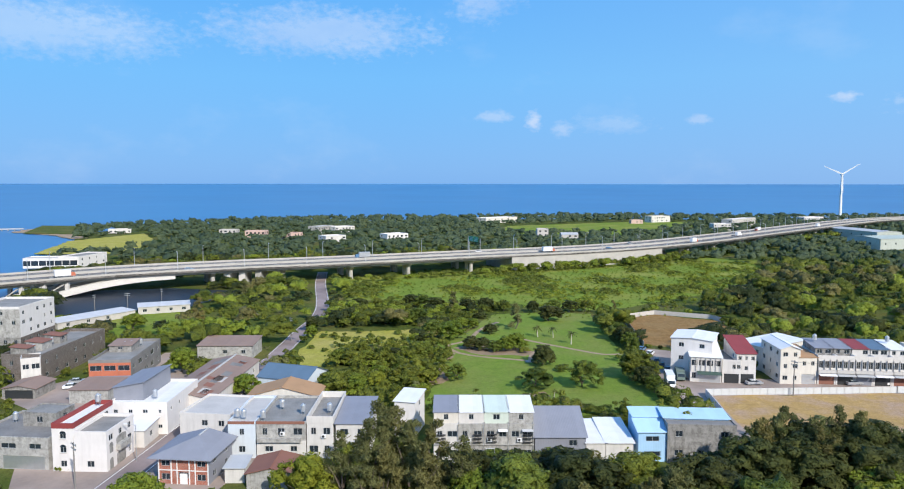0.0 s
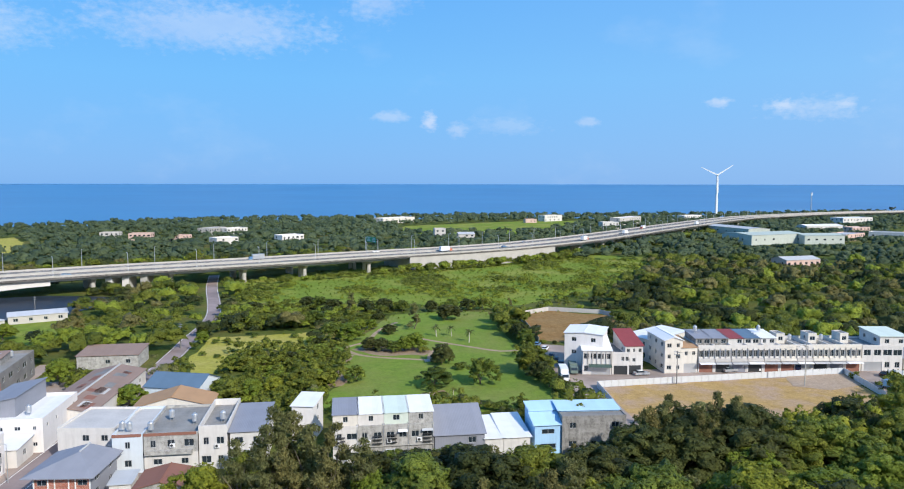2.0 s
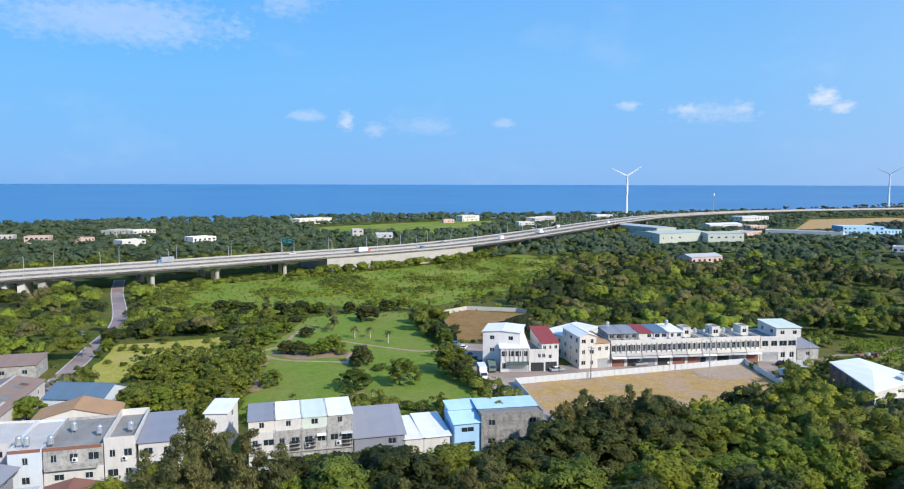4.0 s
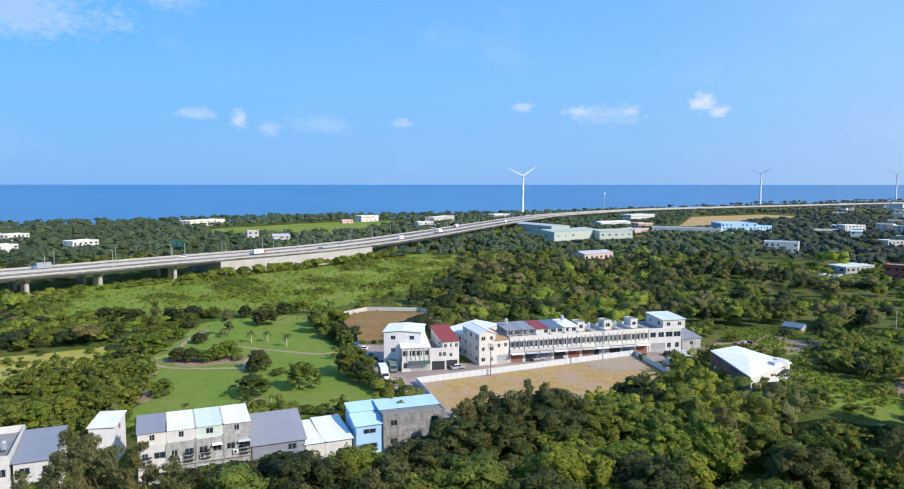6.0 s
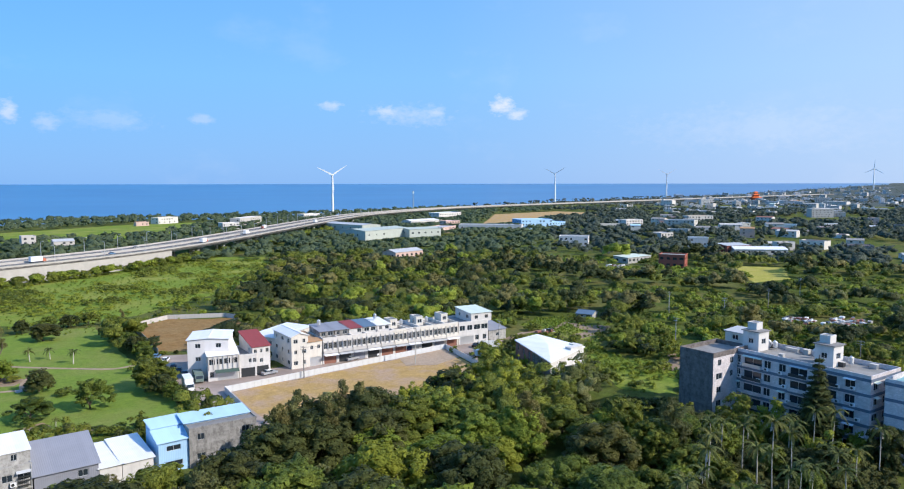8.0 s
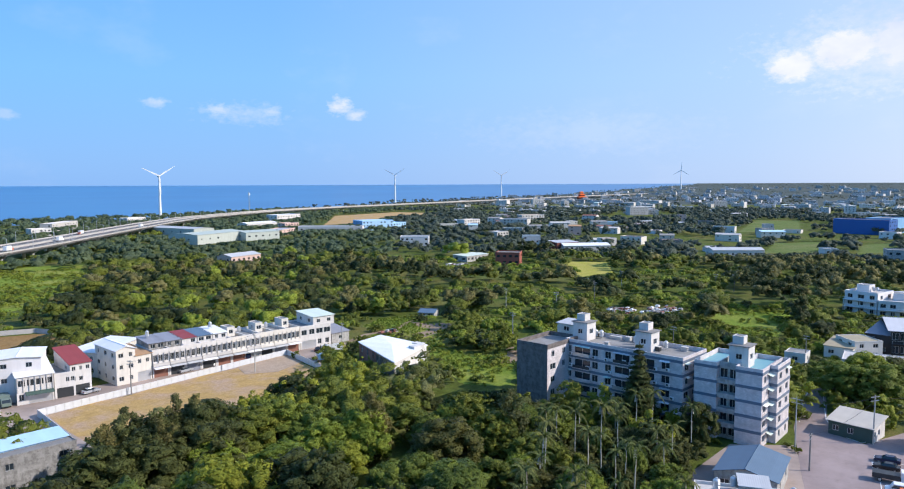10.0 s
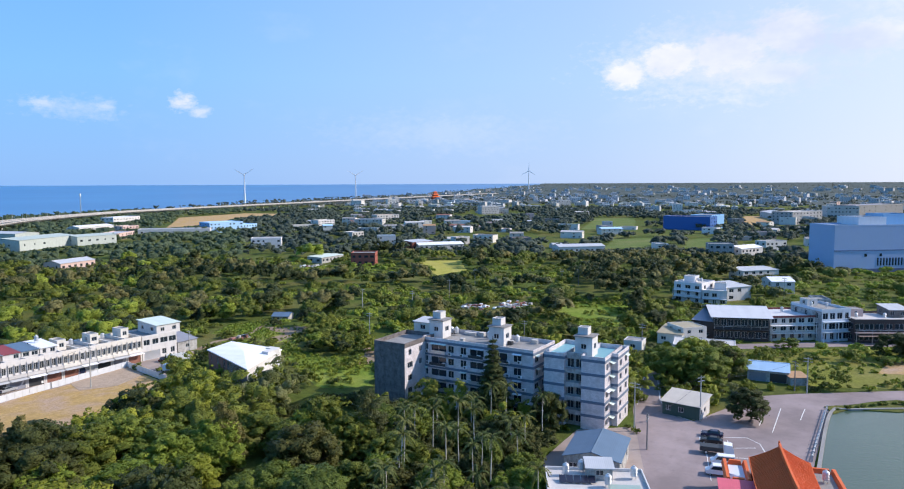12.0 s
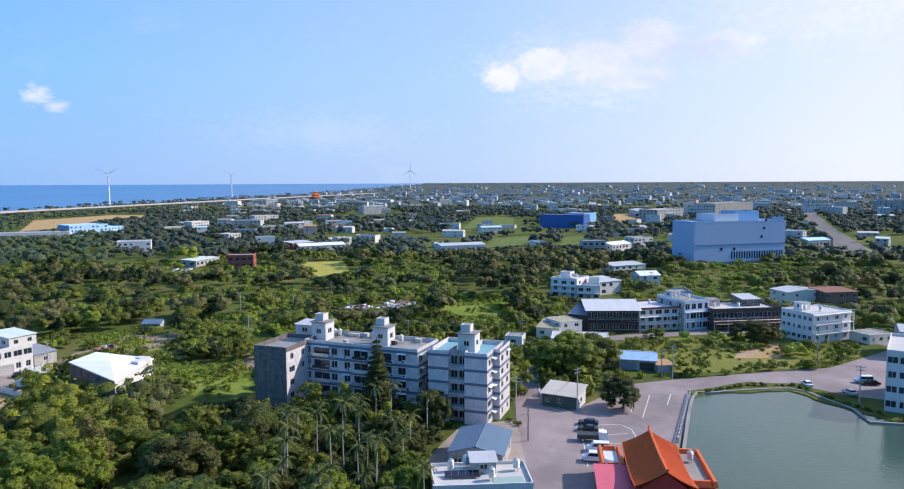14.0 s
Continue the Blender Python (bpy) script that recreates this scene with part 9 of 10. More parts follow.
# park
for kind, at, tall, wide in (
        ("dark", (27.3, 209.4), 6.0, 1.0), ("broad", (23.0, 185.0), 5.5, 1.35), ("broad", (34.9, 186.0), 7.5, 0.9), ("bush", (32.0, 201.8), 2.0, 1.3), ("short_palm", (25.8, 175.1), 2.6, 1.0), ("bush", (23.0, 176.0), 1.2, 1.2),
        ("dark", (6.7, 229.3), 4.5, 1.2), ("dark", (10.1, 227.3), 4.4, 1.1), ("broad", (14.1, 225.4), 3.8, 1.1), ("bright", (17.6, 226.6), 5.2, 1.0), ("bright", (20.9, 228.5), 5.8, 1.0), ("bush", (23.6, 223.5), 2.0, 1.0),
        ("broad", (1.8, 193.2), 4.6, 1.0), ("casuarina", (23.6, 261.2), 10.0, 1.3), ("dark", (14.0, 253.2), 3.6, 1.3), ("dark", (11.4, 282.4), 2.6, 1.6), ("dark", (38.5, 277.1), 6.6, 1.2),
        ("short_palm", (30.3, 246.9), 4.6, 1.0), ("short_palm", (35.7, 246.3), 4.2, 1.0), ("short_palm", (40.2, 235.9), 4.9, 1.0),
        ("dark", (34.4, 296.0), 5.0, 1.0), ("broad", (44.2, 300.4), 5.0, 1.1), ("dark", (49.8, 298.3), 5.0, 1.0), ("broad", (56.5, 298.4), 5.2, 1.0), ("bright", (63.8, 292.5), 4.2, 1.2), ("broad", (22.0, 299.0), 4.6, 1.1),
        ("broad", (58.3, 269.9), 5.2, 0.9), ("casuarina", (62.2, 271.1), 9.5, 0.8), ("broad", (58.0, 256.9), 5.4, 0.85), ("broad", (59.0, 246.2), 5.6, 0.85), ("dark", (58.8, 236.6), 6.0, 0.8), ("broad", (59.0, 230.5), 5.6, 0.8), ("broad", (58.5, 224.0), 5.2, 0.8),
        ("broad", (59.5, 263.5), 5.0, 0.85), ("broad", (58.5, 251.0), 5.0, 0.85), ("dark", (58.5, 241.0), 5.4, 0.85),
        ("broad", (50.2, 193.4), 8.4, 1.1), ("dark", (51.5, 185.6), 6.0, 0.9), ("broad", (52.4, 180.3), 5.0, 0.85), ("dark", (53.4, 174.7), 4.4, 0.85), ("broad", (53.6, 170.4), 4.0, 0.85), ("bush", (32.0, 164.1), 2.2, 1.3), ("bush", (36.0, 163.0), 2.2, 1.3), ("bush", (40.0, 162.5), 2.0, 1.2),
        ("broad", (-33.8, 210.6), 4.8, 1.1), ("broad", (-29.2, 207.6), 4.8, 1.1), ("broad", (-25.2, 209.1), 4.6, 1.1), ("broad", (-21.2, 211.9), 4.6, 1.1), ("dark", (-17.7, 212.8), 4.4, 1.1), ("dark", (-9.4, 230.5), 5.2, 0.95), ("broad", (-9.0, 217.4), 5.6, 1.0),
        ("broad", (-6.9, 246.0), 6.6, 1.05), ("bright", (-0.8, 246.0), 6.4, 1.3), ("bright", (3.9, 262.5), 4.4, 1.1), ("bright", (8.0, 263.0), 4.0, 1.1), ("bright", (-12.5, 238.0), 3.6, 1.1),
        ("broad", (-32.6, 181.7), 5.0, 1.0), ("broad", (-28.7, 179.3), 4.6, 1.1), ("bright", (-24.8, 180.4), 5.2, 1.1), ("bright", (-20.0, 183.3), 5.0, 1.1), ("bright", (-19.7, 194.7), 3.6, 1.2), ("broad", (-12.2, 186.5), 5.8, 1.15), ("bright", (-15.6, 188.8), 3.2, 1.1),
        ("bright", (-9.1, 190.7), 4.6, 1.1), ("bright", (-5.4, 200.8), 2.6, 1.1), ("bright", (-5.8, 191.1), 2.4, 1.2), ("bright", (-7.7, 179.1), 3.0, 1.1), ("bright", (-4.6, 221.8), 2.4, 1.3), ("bright", (-7.5, 223.0), 2.8, 1.2), ("bright", (-5.0, 209.5), 2.2, 1.2),
        ("broad", (-34.7, 267.1), 4.8, 1.1), ("broad", (-28.9, 272.9), 4.6, 1.1), ("broad", (-24.0, 271.1), 5.0, 1.1), ("broad", (-18.4, 269.2), 5.4, 1.2), ("broad", (-13.5, 271.4), 6.4, 1.3), ("broad", (-44.0, 272.5), 4.2, 1.1), ("short_palm", (-50.3, 277.5), 4.4, 1.0), ("bright", (-51.5, 258.9), 5.0, 0.9), ("bright", (-49.8, 247.3), 4.2, 0.9),
        ("dark", (-39.3, 297.4), 6.0, 1.2), ("broad", (-32.4, 303.5), 5.0, 1.2), ("broad", (-12.5, 307.8), 6.0, 1.2), ("dark", (-7.0, 304.5), 5.2, 1.2), ("casuarina", (0.5, 290.6), 10.0, 1.2), ("dark", (7.1, 300.5), 5.0, 1.1), ("dark", (14.3, 303.2), 5.4, 1.1), ("dark", (-18.3, 312.9), 5.2, 1.2), ("broad", (-24.6, 300.4), 4.6, 1.2),
        ("bush", (-45.1, 246.5), 1.5, 1.1), ("bush", (-41.3, 245.8), 1.9, 1.1), ("bush", (-36.5, 242.8), 1.2, 1.1), ("bush", (-28.2, 244.6), 1.9, 1.0), ("bush", (-24.2, 242.3), 1.4, 1.1), ("bush", (-20.3, 236.9), 2.0, 1.1), ("bush", (-19.6, 251.6), 1.8, 1.1), ("bush", (-33.1, 253.6), 1.6, 0.9), ("bush", (-46.1, 228.7), 1.4, 1.0), ("bush", (-41.0, 225.2), 1.3, 1.0),
        ("bright", (-77.6, 200.5), 7.5, 0.9), ("bright", (-53.3, 178.7), 5.5, 1.1), ("casuarina", (-96.4, 267.0), 11.0, 1.4), ("casuarina", (-96.5, 327.8), 10.0, 1.4), ("bright", (-118.8, 261.5), 6.0, 1.2),
        ("bright", (-50.5, 108.5), 8.5, 1.0), ("bright", (-24.0, 112.0), 10.5, 0.8), ("broad", (-17.5, 118.0), 10.0, 0.9), ("rusty", (9.0, 112.0), 8.5, 1.1), ("bright", (3.0, 112.0), 8.0, 0.9),
        ("casuarina", (-18.5, 112.0), 14.0, 1.2), ("casuarina", (-4.0, 108.0), 14.0, 1.2), ("casuarina", (1.5, 113.0), 13.0, 1.2), ("casuarina", (-9.0, 118.0), 16.5, 1.2), ("casuarina", (-14.0, 108.0), 13.0, 1.2), ("casuarina", (-12.5, 116.0), 17.5, 1.2), ("casuarina", (-7.0, 113.0), 16.0, 1.1), ("casuarina", (-15.0, 119.0), 13.5, 1.0), ("casuarina", (-2.5, 117.5), 14.5, 1.0), ("casuarina", (-10.0, 109.0), 13.0, 1.1),
        ("pine", (143.2, 64.0), 20.0, 1.6), ("dark", (143.1, 50.6), 9.5, 0.55), ("dark", (170.2, 12.5), 7.8, 1.0), ("broad", (190.8, 32.4), 11.0, 1.0), ("broad", (194.4, 26.6), 11.0, 1.1), ("broad", (205.6, 21.5), 10.0, 1.0), ("broad", (201.0, 36.7), 9.0, 1.0), ("bright", (202.9, 30.3), 11.5, 1.1), ("dark", (207.2, 25.0), 10.5, 1.0),
        ("dark", (251.7, -24.4), 8.5, 1.15), ("broad", (251.5, 6.9), 4.0, 1.4), ("broad", (250.3, -39.8), 3.2, 1.2), ("bright", (223.2, -36.4), 3.0, 1.3)):
    grow(kind, at, tall, wide)
for kind, at, tall in (("casuarina", (59.1, 122.1), 15), ("casuarina", (53.9, 118.3), 14), ("casuarina", (61.0, 115.5), 14), ("casuarina", (70.7, 120.2), 14), ("casuarina", (74.9, 118.8), 13),
                       ("dark", (103.4, 130.1), 10), ("casuarina", (102.2, 124.1), 12), ("dark", (50.5, 116.3), 12), ("dark", (57.8, 114.5), 12), ("broad", (80.0, 117.1), 11), ("broad", (87.6, 117.7), 11),
                       ("casuarina", (63.1, 114.1), 13), ("dark", (68.2, 113.2), 12), ("bright", (123.2, 134.5), 7), ("casuarina", (68.2, 123.1), 15), ("casuarina", (73.2, 123.0), 14), ("casuarina", (52.7, 118.0), 14), ("casuarina", (56.4, 119.9), 15), ("dark", (60.2, 120.4), 13), ("casuarina", (62.9, 119.8), 14), ("dark", (70.1, 121.8), 12), ("dark", (74.8, 120.4), 13)):
    grow(kind, at, tall)
PALMS = [(132.4, 80.4), (146.9, 52.2), (130.1, 43.3), (71.4, 25.6), (64.5, 47.4), (108.4, 75.8)]
PALM_AREA = inside(PALMS)
for az, r, x, y, rng in scatter(82, 175, 46, 80, 7.4, 31):
    if PALM_AREA(x, y) and not open_ground(x, y):
        plant("palm", x, y, rng.uniform(0.66, 1.05), rng.uniform(0.75, 1.0), rng)
# low shrubs with dark leaves, which colour in the shade beneath the palms
under = [(x, y, 0, rng.uniform(1.6, 4.6), rng.uniform(1.6, 2.8)) for az, r, x, y, rng in scatter(84, 180, 46, 82, 3.1, 33) if PALM_AREA(x, y) and not open_ground(x, y)]
# the lower edge of the straw lot and the yard stay in view
EDGE_LINE = [(61.9, 152.9), (72.0, 151.8), (86.3, 148.7), (100.8, 150.1), (115.3, 152.4), (131.9, 154.5)]
for p, q in zip(EDGE_LINE, EDGE_LINE[1:]):
    sight(p, q, 1.0)
sight((65.2, 235.2), (75.7, 232.0), 0.0)
sight((60.6, 220.7), (62.4, 193.8), 0.0)
sight((57.1, 181.3), (65.1, 174.9), 0.2)
CLEAR.append(inside([(183.5, -4.3), (191.6, -3.7), (204.8, -17.3), (207.6, -30.5), (195.6, -40.6), (184.6, -50.1), (174.9, -47.6), (182.1, -39.2), (195.7, -27.5), (185.6, -8.0)]))
sight((158.5, 34.9), (162.8, 20.9), 0.0)
sight((176.2, 22.6), (193.8, -3.7), 0.0)
sight((193.8, -3.7), (217.4, -58.6), 0.0)
sight((58.6, 121.0), (62.6, 121.0), 0.0)
sight((142.0, 120.0), (157.5, 103.5), -1.5)
sight((178.0, 139.0), (174.0, 117.5), 0.0)
sight((181.0, 158.0), (175.2, 117.9), 0.0)
sight((186.0, 172.0), (205.8, 169.8), 0.5)
for p, q in (((365.3, 200.5), (395.2, 194.6)), ((573.7, 157.5), (610.9, 125.8)), ((609.4, 99.2), (637.6, 82.0)), ((805.8, 247.8), (859.9, 196.9)), ((626.5, 728.2), (732.2, 741.1)), ((261.0, 96.0), (262.0, 67.0))):
    sight(p, q, 0.0)
sight((-162.4, 286.9), (-115.1, 309.0), 0.0)
sight((-72.8, 364.6), (-62.4, 364.6), 0.0)
sight((-56.5, 233.4), (-52.6, 251.6), 0.0)
sight((-42.8, 203.8), (-31.0, 203.9), 0.0)
shrub_line([(154.5, 36.8), (150.2, 32.5)], ("bush",), 1.4, 0.6, 1.2, 94)


shrub_line([(187.8, -5.3), (198.3, -16.8), (202.1, -29.0), (188.9, -39.3), (178.9, -47.7)], ("bush",), 1.7, 0.6, 1.3, 91)
shrub_line([(-75.1, 129.7), (-65.6, 131.1)], ("bush",), 1.2, 0.8, 1.0, 93)
shrub_line([(205.9, -0.8), (217.5, -19.8), (231.9, -42.6)], ("bush",), 5.0, 0.8, 1.8, 92)


def build_plants():
    woods("woods", "undergrowth beneath the palms, leaves darkened for shade", under, 60, 0.4, LEAF_D, 40, lobes=7)
    spots = {"broad": [], "dark": [], "casuarina": [], "bright": []}
    mid = {0: [], 1: [], 2: [], 3: [], 4: []}
    far, belt, hazy, count = [], [], [], 0
    for az, r, x, y, rng in scatter(88, 240, -36, 108, 7.3, 3):
        if open_ground(x, y) or LAWN_AREA(x, y) or MEADOW_AREA(x, y) or PLOT_AREA(x, y):
            continue
        lim = tall_limit(x, y)
        if lim < 0.5:
            continue
        palms = PALM_AREA(x, y)
        grove = (17 < az < 78 and r < 190) or (1 < az <= 17 and r < 128)
        v = noise.noise((x * 0.03, y * 0.03, 3.1))
        kind = rng.choice(("broad", "broad", "dark", "broad", "bright" if az > 31 else "broad", "bright" if az > 60 else "broad", "casuarina" if v > 0.1 else "broad"))
        if az > 10 and az < 31 and r < 150:
            kind = rng.choice(("casuarina", "dark", "broad", "casuarina"))
        tall = rng.uniform(7.5, 13.0) if grove else rng.uniform(3.0, 6.5)
        if grove and rng.random() < 0.33 and not palms:
            spots["dark"].append((x, y, 0, min(lim, rng.uniform(2.0, 3.6)), rng.uniform(2.2, 3.2)))
            continue
        if grove and kind in ("broad", "dark") and (31 < az < 45 or az > 62) and rng.random() < 0.5:
            kind = "bright"
        elif grove and 46 < az < 58 and kind != "bright" and rng.random() < 0.25:
            kind = "dark"
        if kind == "casuarina" and grove:
            tall *= 1.25
        tall = min(tall, lim)
        if palms:
            tall = min(tall, rng.uniform(3.0, 8.0))
            kind = rng.choice(("broad", "bright", "dark", "broad"))
        if r < 172 and count < 215:
            count += 1
            if tall < 2.6:
                plant("bush", x, y, tall / 2.6, max(0.6, tall / 2.6), rng)
            else:
                k = tall / SIZES[kind]
                plant(kind, x, y, k, k * rng.uniform(1.0, 1.45), rng)
        else:
            spots[kind].append((x, y, 0, tall, max(1.5, tall * rng.uniform(0.48, 0.72))))
    for kind, mat, label in (("broad", LEAF_A, "green broadleaf trees and shrubs near the houses"), ("dark", LEAF_D, "dark evergreen trees near the houses"),
                             ("casuarina", LEAF_C, "feathery grey-green casuarinas near the houses"), ("bright", LEAF_B, "fresh bright green trees near the houses")):
        woods("woods", label, spots[kind], 260, 0.42, mat, len(kind), lobes=20, tufted=True)
    for az, r, x, y, rng in [*scatter(240, 520, -38, 30, 8.2, 5), *scatter(240, 520, 30, 108, 9.4, 7)]:
        if open_ground(x, y) or r > coast(az) - 6:
            continue
        lim = tall_limit(x, y)
        if lim < 0.6:
            continue
        big = az > 40
        stand = noise.noise((x * 0.017, y * 0.017, 7.7)) + 0.25 * noise.noise((x * 0.06, y * 0.06, 2.2))
        if big and rng.random() < (0.12 if stand > 0.1 else 0.30):
            mid[rng.choice((0, 0, 3))].append((x, y, 0, min(lim, rng.uniform(1.6, 3.2)), rng.uniform(2.6, 4.2)))
            continue
        if big and not LAWN_AREA(x, y) and not MEADOW_AREA(x, y) and not FIELD_AREA(x, y):
            # tall dark stands, broad round crowns between them and low bright thickets in the hollows
            if stand > 0.12:
                tall = min(lim, rng.uniform(10.0, 16.0))
                mid[rng.choice((1, 2, 1, 2, 1))].append((x, y, 0, tall, min(tall * 0.7, rng.uniform(3.6, 5.6))))
            elif stand > -0.16:
                tall = min(lim, rng.uniform(5.0, 8.5))
                mid[rng.choice((0, 0, 0, 4, 1))].append((x, y, 0, tall, min(tall * 0.9, rng.uniform(4.4, 6.4))))
            else:
                tall = min(lim, rng.uniform(2.2, 4.4))
                mid[rng.choice((0, 3, 3, 3, 0))].append((x, y, 0, tall, rng.uniform(3.0, 5.0)))
            continue
        tall = min(lim, ((5.0 + 6.0 * rng.random()) if big else (3.0 + 5.0 * rng.random())) * (1.0 + 0.6 * noise.noise((x * 0.015, y * 0.015, 0.3))))
        kind = rng.choice((0, 1, 1, 2) if noise.noise((x * 0.02, y * 0.02, 9)) > 0.0 else ((0, 0, 1, 3) if az > 30 else (0, 0, 0, 3)))
        if LAWN_AREA(x, y) or (MEADOW_AREA(x, y) and rng.random() < 0.97):
            continue
        if PARK_EDGE(x, y):
            if rng.random() < 0.6:
                mid[rng.choice((0, 3, 3))].append((x, y, 0, rng.uniform(1.2, 3.0), rng.uniform(1.6, 3.0)))
            continue
        if rng.random() < (0.36 if az > 20 and noise.noise((x * 0.012, y * 0.012, 6)) > 0.08 else 0.05):
            tall = min(lim, rng.uniform(7.5, 12.5))
            mid[rng.choice((1, 0, 2))].append((x, y, 0, tall, tall * rng.uniform(0.40, 0.58)))
            continue
        if MEADOW_AREA(x, y) or FIELD_AREA(x, y):
            continue
        if az > 20 and rng.random() < 0.14:
            tall = min(lim, rng.uniform(7.0, 11.0))
            mid[rng.choice((0, 3, 1, 0))].append((x, y, 0, tall, min(tall * 0.8, rng.uniform(4.6, 6.8))))
            continue
        # trees further off here take the haze-tinted leaf colour
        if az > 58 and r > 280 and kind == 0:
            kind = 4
        mid[kind].append((x, y, 0, tall, max(1.8, tall * rng.uniform(0.55, 0.85))))
    for x, y, tall, kind in ((193.2, 216.2, 8, 0), (202.1, 221.0, 11, 2), (200.3, 210.6, 10, 0), (205.3, 206.3, 9, 3), (213.9, 203.7, 10, 0), (221.9, 202.8, 12, 1), (234.2, 208.0, 13, 1), (237.1, 202.8, 9, 0), (235.0, 192.3, 11, 2), (235.3, 184.2, 12, 2),
                             (241.9, 185.0, 12, 1), (243.0, 178.1, 11, 2), (250.7, 178.7, 12, 1), (226.0, 213.0, 11, 0), (215.0, 214.0, 10, 0), (255.0, 170.0, 10, 0), (210.0, 228.0, 12, 2), (228.0, 226.0, 12, 1)):
        mid[kind].append((x, y, 0, tall, tall * 0.42))
    mid[3].append((397.0, 318.0, 0, 13.5, 10.5))
    mound = inside([(185.3, 156.3), (178.3, 147.0), (175.0, 139.4), (176.6, 131.1), (184.7, 131.6), (195.9, 136.6), (210.4, 148.4), (216.3, 161.5), (202.0, 159.4), (192.0, 154.9)])
    for az, r, x, y, rng in scatter(210, 275, 48, 60, 4.6, 61):
        if mound(x, y):
            mid[rng.choice((0, 0, 0, 3, 1))].append((x, y, 0, rng.uniform(3.5, 6.5), rng.uniform(2.4, 3.8)))
    for az, r, x, y, rng in scatter(190, 335, 57, 84, 4.6, 20):
        lim = tall_limit(x, y)
        if lim > 0.6 and not open_ground(x, y) and not PLOT_AREA(x, y) and rng.random() < 0.8:
            mid[rng.choice((0, 0, 4, 3))].append((x, y, 0, min(lim, rng.uniform(1.2, 3.0)), rng.uniform(1.7, 3.2)))
    garden = inside([(-36, 206), (-20, 214), (-14, 230), (-12, 246), (-6, 244), (-3, 232), (-4, 222), (-4, 205), (-8, 190), (-9, 170), (-33, 174), (-38, 190)])
    hedges = inside([(-54, 262), (-12, 266), (8, 272), (14, 300), (30, 305), (-20, 318), (-50, 304)])
    for az, r, x, y, rng in scatter(168, 325, -14, 8, 3.6, 62):
        if garden(x, y) and not open_ground(x, y) and rng.random() < 0.7:
            t = rng.uniform(0.8, 2.6)
            mid[rng.choice((0, 0, 3, 3))].append((x, y, 0, t, t * rng.uniform(0.7, 1.1)))
        elif hedges(x, y) and not LAWN_AREA(x, y) and not open_ground(x, y) and rng.random() < 0.5:
            t = rng.uniform(1.2, 4.2)
            mid[rng.choice((0, 0, 1, 3))].append((x, y, 0, t, t * rng.uniform(0.7, 1.0)))
    low = {0: [], 3: []}
    for az, r, x, y, rng in scatter(230, 520, -14, 30, 3.8, 15):
        if MEADOW_AREA(x, y) and not open_ground(x, y):
            v = noise.noise((x * 0.035, y * 0.035, 4.0)) + 0.5 * noise.noise((x * 0.11, y * 0.11, 1.0))
            if v > 0.02:
                t = rng.uniform(0.7, 1.6) + 2.2 * max(0.0, v)
                low[0 if v > 0.28 else 3].append((x, y, 0, t, t * rng.uniform(0.9, 1.5)))
    tufts = []
    weeds = inside(FIELD_EDGE)
    for az, r, x, y, rng in scatter(190, 520, -18, 30, 4.4, 16):
        w = weeds(x, y)
        if (MEADOW_AREA(x, y) or w or PARK_EDGE(x, y)) and rng.random() < (0.28 if w else 0.75):
            tufts.append((x, y, 0, rng.uniform(0.35, 0.9), rng.uniform(0.7, 1.7)))
    clear = inside([(193.0, 163.0), (181.0, 158.0), (161.5, 137.6), (148.0, 115.0), (154.8, 104.3), (175.2, 117.9), (180.4, 127.1), (174.5, 134.0), (178.0, 147.0), (186.0, 156.0)])
    grassy = inside([(186.5, 194.9), (199.9, 199.7), (209.0, 195.2), (206.9, 183.6), (215.7, 174.1), (205.8, 169.8), (192.5, 164.3), (182.3, 162.6), (186.0, 172.5), (185.7, 181.2)])
    earth = inside([(203.1, 186.1), (211.8, 178.0), (211.1, 170.4), (197.3, 166.1), (184.1, 164.2), (185.5, 168.3), (197.7, 174.4)])
    for az, r, x, y, rng in scatter(210, 300, 40, 62, 1.5, 19):
        if (grassy(x, y) and (not earth(x, y) or rng.random() < 0.18)) or (clear(x, y) and rng.random() < 0.6):
            tufts.append((x, y, 0, rng.uniform(0.4, 1.1), rng.uniform(0.5, 1.2)))
    plots = inside([(259.1, 91.0), (308.1, 103.1), (319.8, 73.5), (257.3, 64.8)])
    pond_side = inside([(199.7, -8.2), (236.5, -12.9), (252.8, -45.2), (225.3, -43.5), (209.7, -23.5)])
    for az, r, x, y, rng in scatter(165, 330, 40, 105, 3.2, 18):
        if clear(x, y) or plots(x, y) or ((pond_side(x, y) or PLOT_AREA(x, y)) and not open_ground(x, y)):
            v = noise.noise((x * 0.07, y * 0.07, 2.0)) + 0.4 * noise.noise((x * 0.2, y * 0.2, 1.0))
            if v > -0.12:
                t = (rng.uniform(0.5, 1.3) + 2.0 * max(0.0, v)) * (0.7 if PLOT_AREA(x, y) else 1.0)
                low[0 if v > 0.4 else 3].append((x, y, 0, t, t * rng.uniform(0.9, 1.4)))
    woods("woods", "low tufts and weeds in the grass", tufts, 8, 0.45, LEAF_B, 27, lobes=0, grade=0)
    woods("woods", "bright low scrub on the meadow", low[3], 30, 0.5, LEAF_B, 23, lobes=3)
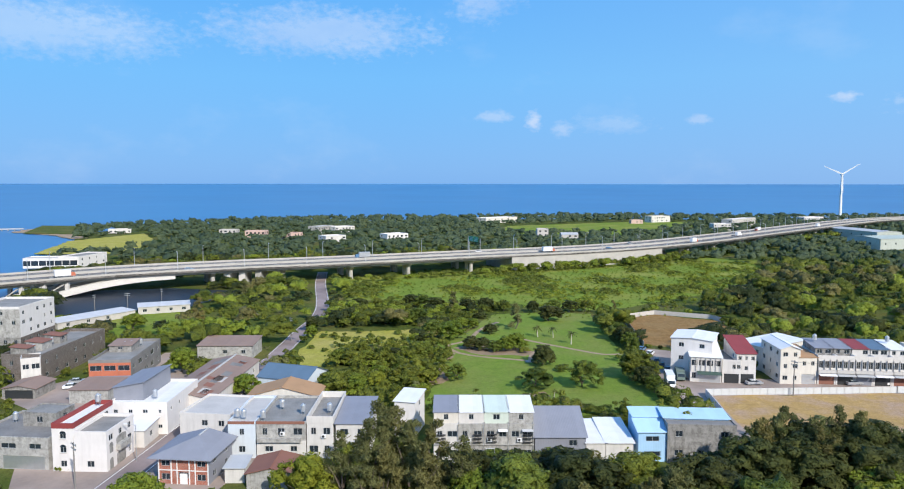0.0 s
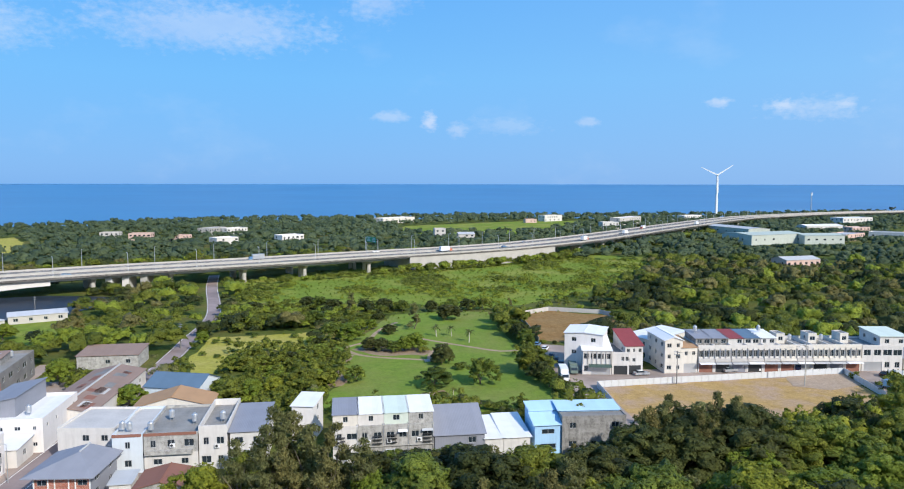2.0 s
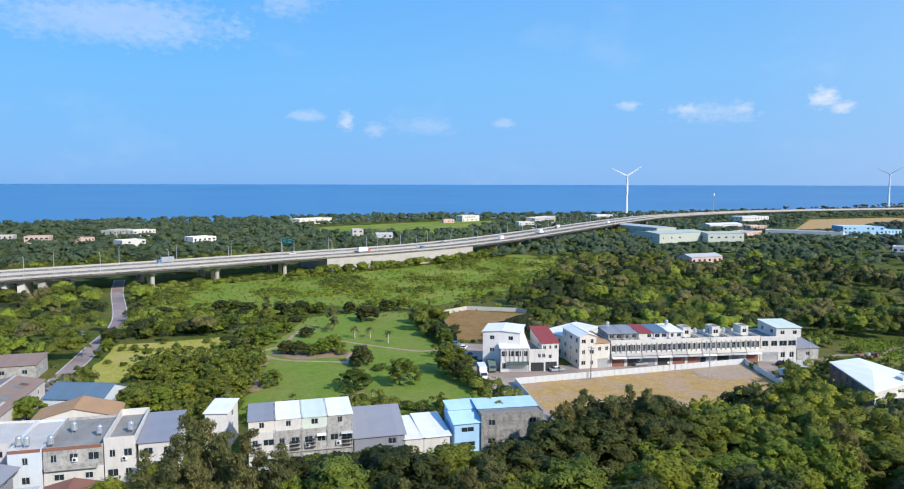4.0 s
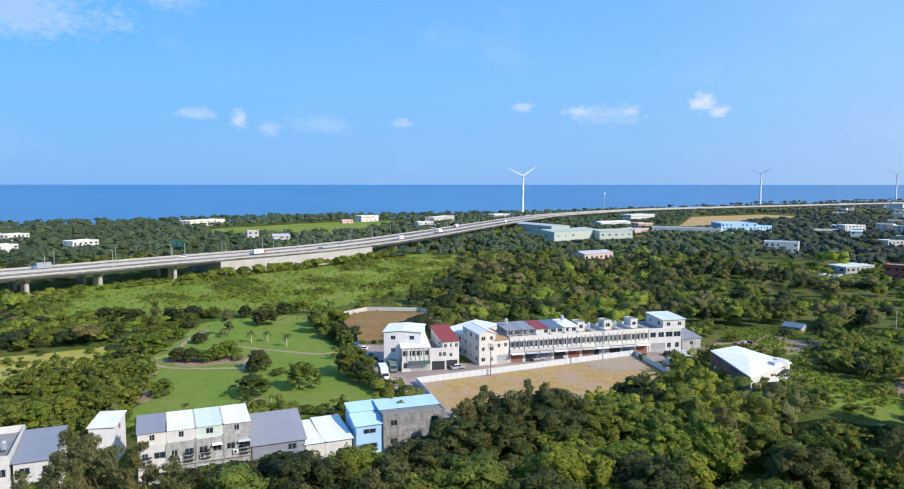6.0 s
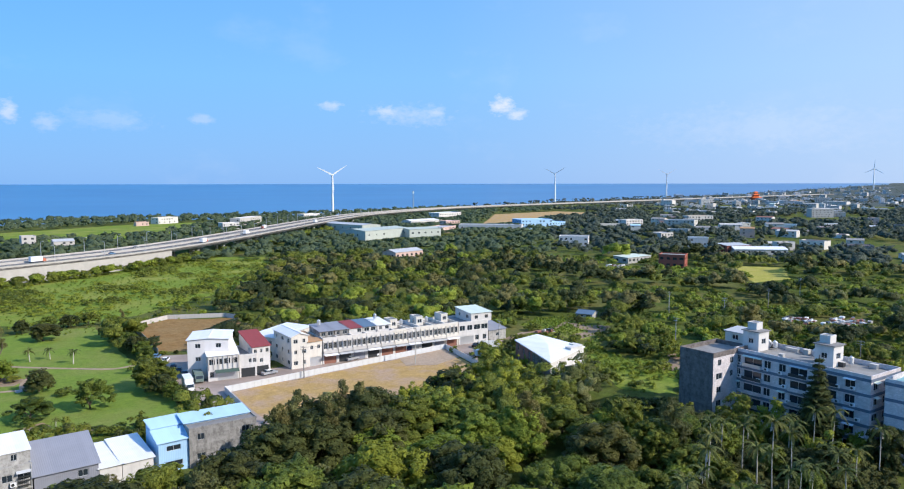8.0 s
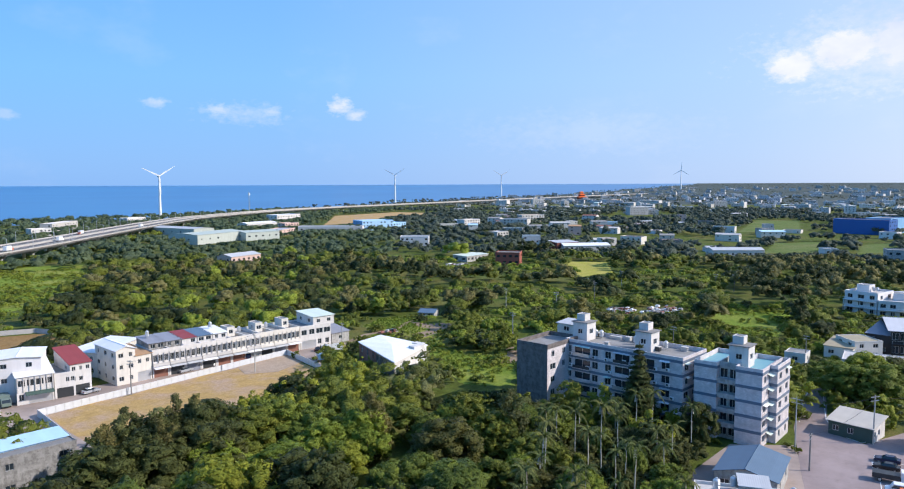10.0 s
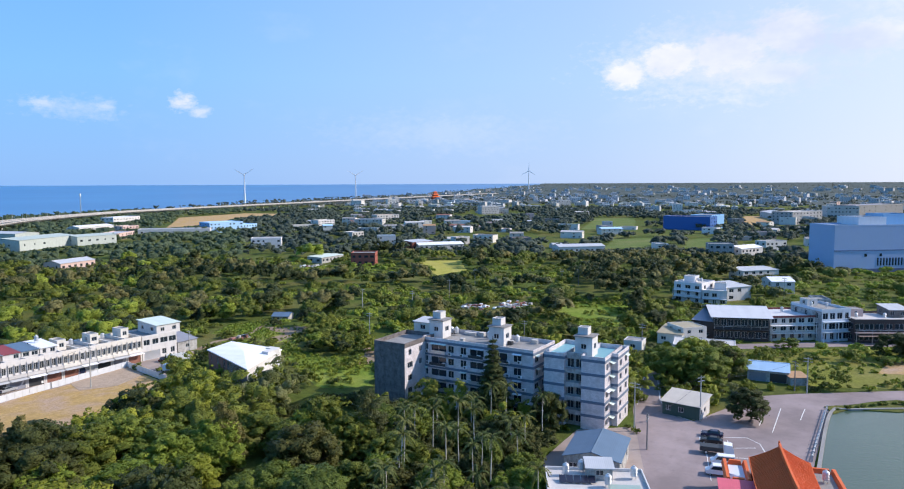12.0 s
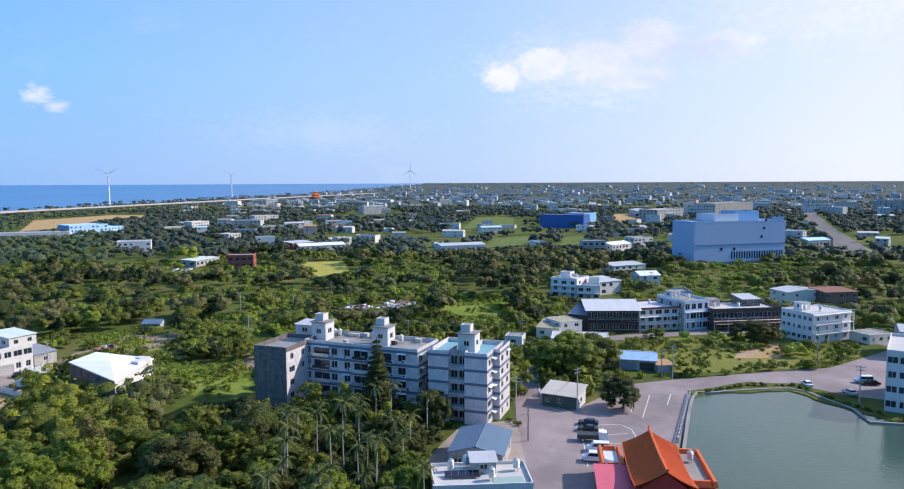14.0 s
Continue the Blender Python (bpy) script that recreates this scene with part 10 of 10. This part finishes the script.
    woods("woods", "green bushes on the meadow", low[0], 40, 0.5, LEAF_A, 24, lobes=4)
    bank = sides_of([p for p in HIGH if -125 < p.x < 420], 4.0)
    brng = random.Random(4)
    for i, p in enumerate(bank):
        for k in range(6 if p.x > 20 else 2):
            if not any(f(p.x, p.y) for f in CLEAR[-1:]) and not (-88 < p.x < -60):
                mid[brng.choice((0, 0, 3))].append((p.x + brng.uniform(-5, 5), p.y + brng.uniform(-7, 1) - 1.0, 0, brng.uniform(2.5, 7.0 if p.x > 25 else 4.5), brng.uniform(2.4, 4.2)))
    for kind, mat, label in ((0, LEAF_A, "dense green coastal scrub and trees"), (1, LEAF_D, "dark evergreen trees in the scrub"), (2, LEAF_C, "grey-green casuarinas in the scrub"), (3, LEAF_B, "bright green bushes in the scrub"), (4, LEAF_HAZED, "green trees behind the street, tinted cool for haze")):
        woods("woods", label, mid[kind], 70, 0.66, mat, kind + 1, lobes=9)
    for az, r, x, y, rng in scatter(520, 1500, -34, 108, 14.5, 6):
        if r > coast(az) - 8 or FIELD_AREA(x, y) or open_ground(x, y):
            continue
        lim = tall_limit(x, y)
        gap = noise.noise((x * 0.007, y * 0.007, 5.0))
        if az > 46 and gap > 0.16:
            continue
        if lim < 2:
            continue
        tall = min(lim, rng.uniform(4.5, 9.5))
        # both far lists get leaf colours with haze painted in
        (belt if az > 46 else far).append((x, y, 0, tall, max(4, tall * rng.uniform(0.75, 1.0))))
    woods("woods", "shelter belts between the far houses, tinted blue for haze", belt, 10, 1.4, LEAF_BELT, 6, lobes=3, grade=0)
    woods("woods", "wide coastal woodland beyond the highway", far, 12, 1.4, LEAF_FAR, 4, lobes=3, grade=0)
    for az, r, x, y, rng in scatter(1500, 4700, -5, 112, 47.0, 8):
        if r > coast(az) - 20 or open_ground(x, y):
            continue
        gap = noise.noise((x * 0.004, y * 0.004, 2.0))
        if gap > 0.12 and r < coast(az) - 400:
            continue
        hazy.append((x, y, rise(r), rng.uniform(6, 10) if r < 2800 else rng.uniform(3, 5), rng.uniform(14, 24)))
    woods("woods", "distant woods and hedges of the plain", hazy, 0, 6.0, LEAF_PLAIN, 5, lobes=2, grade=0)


build_plants()
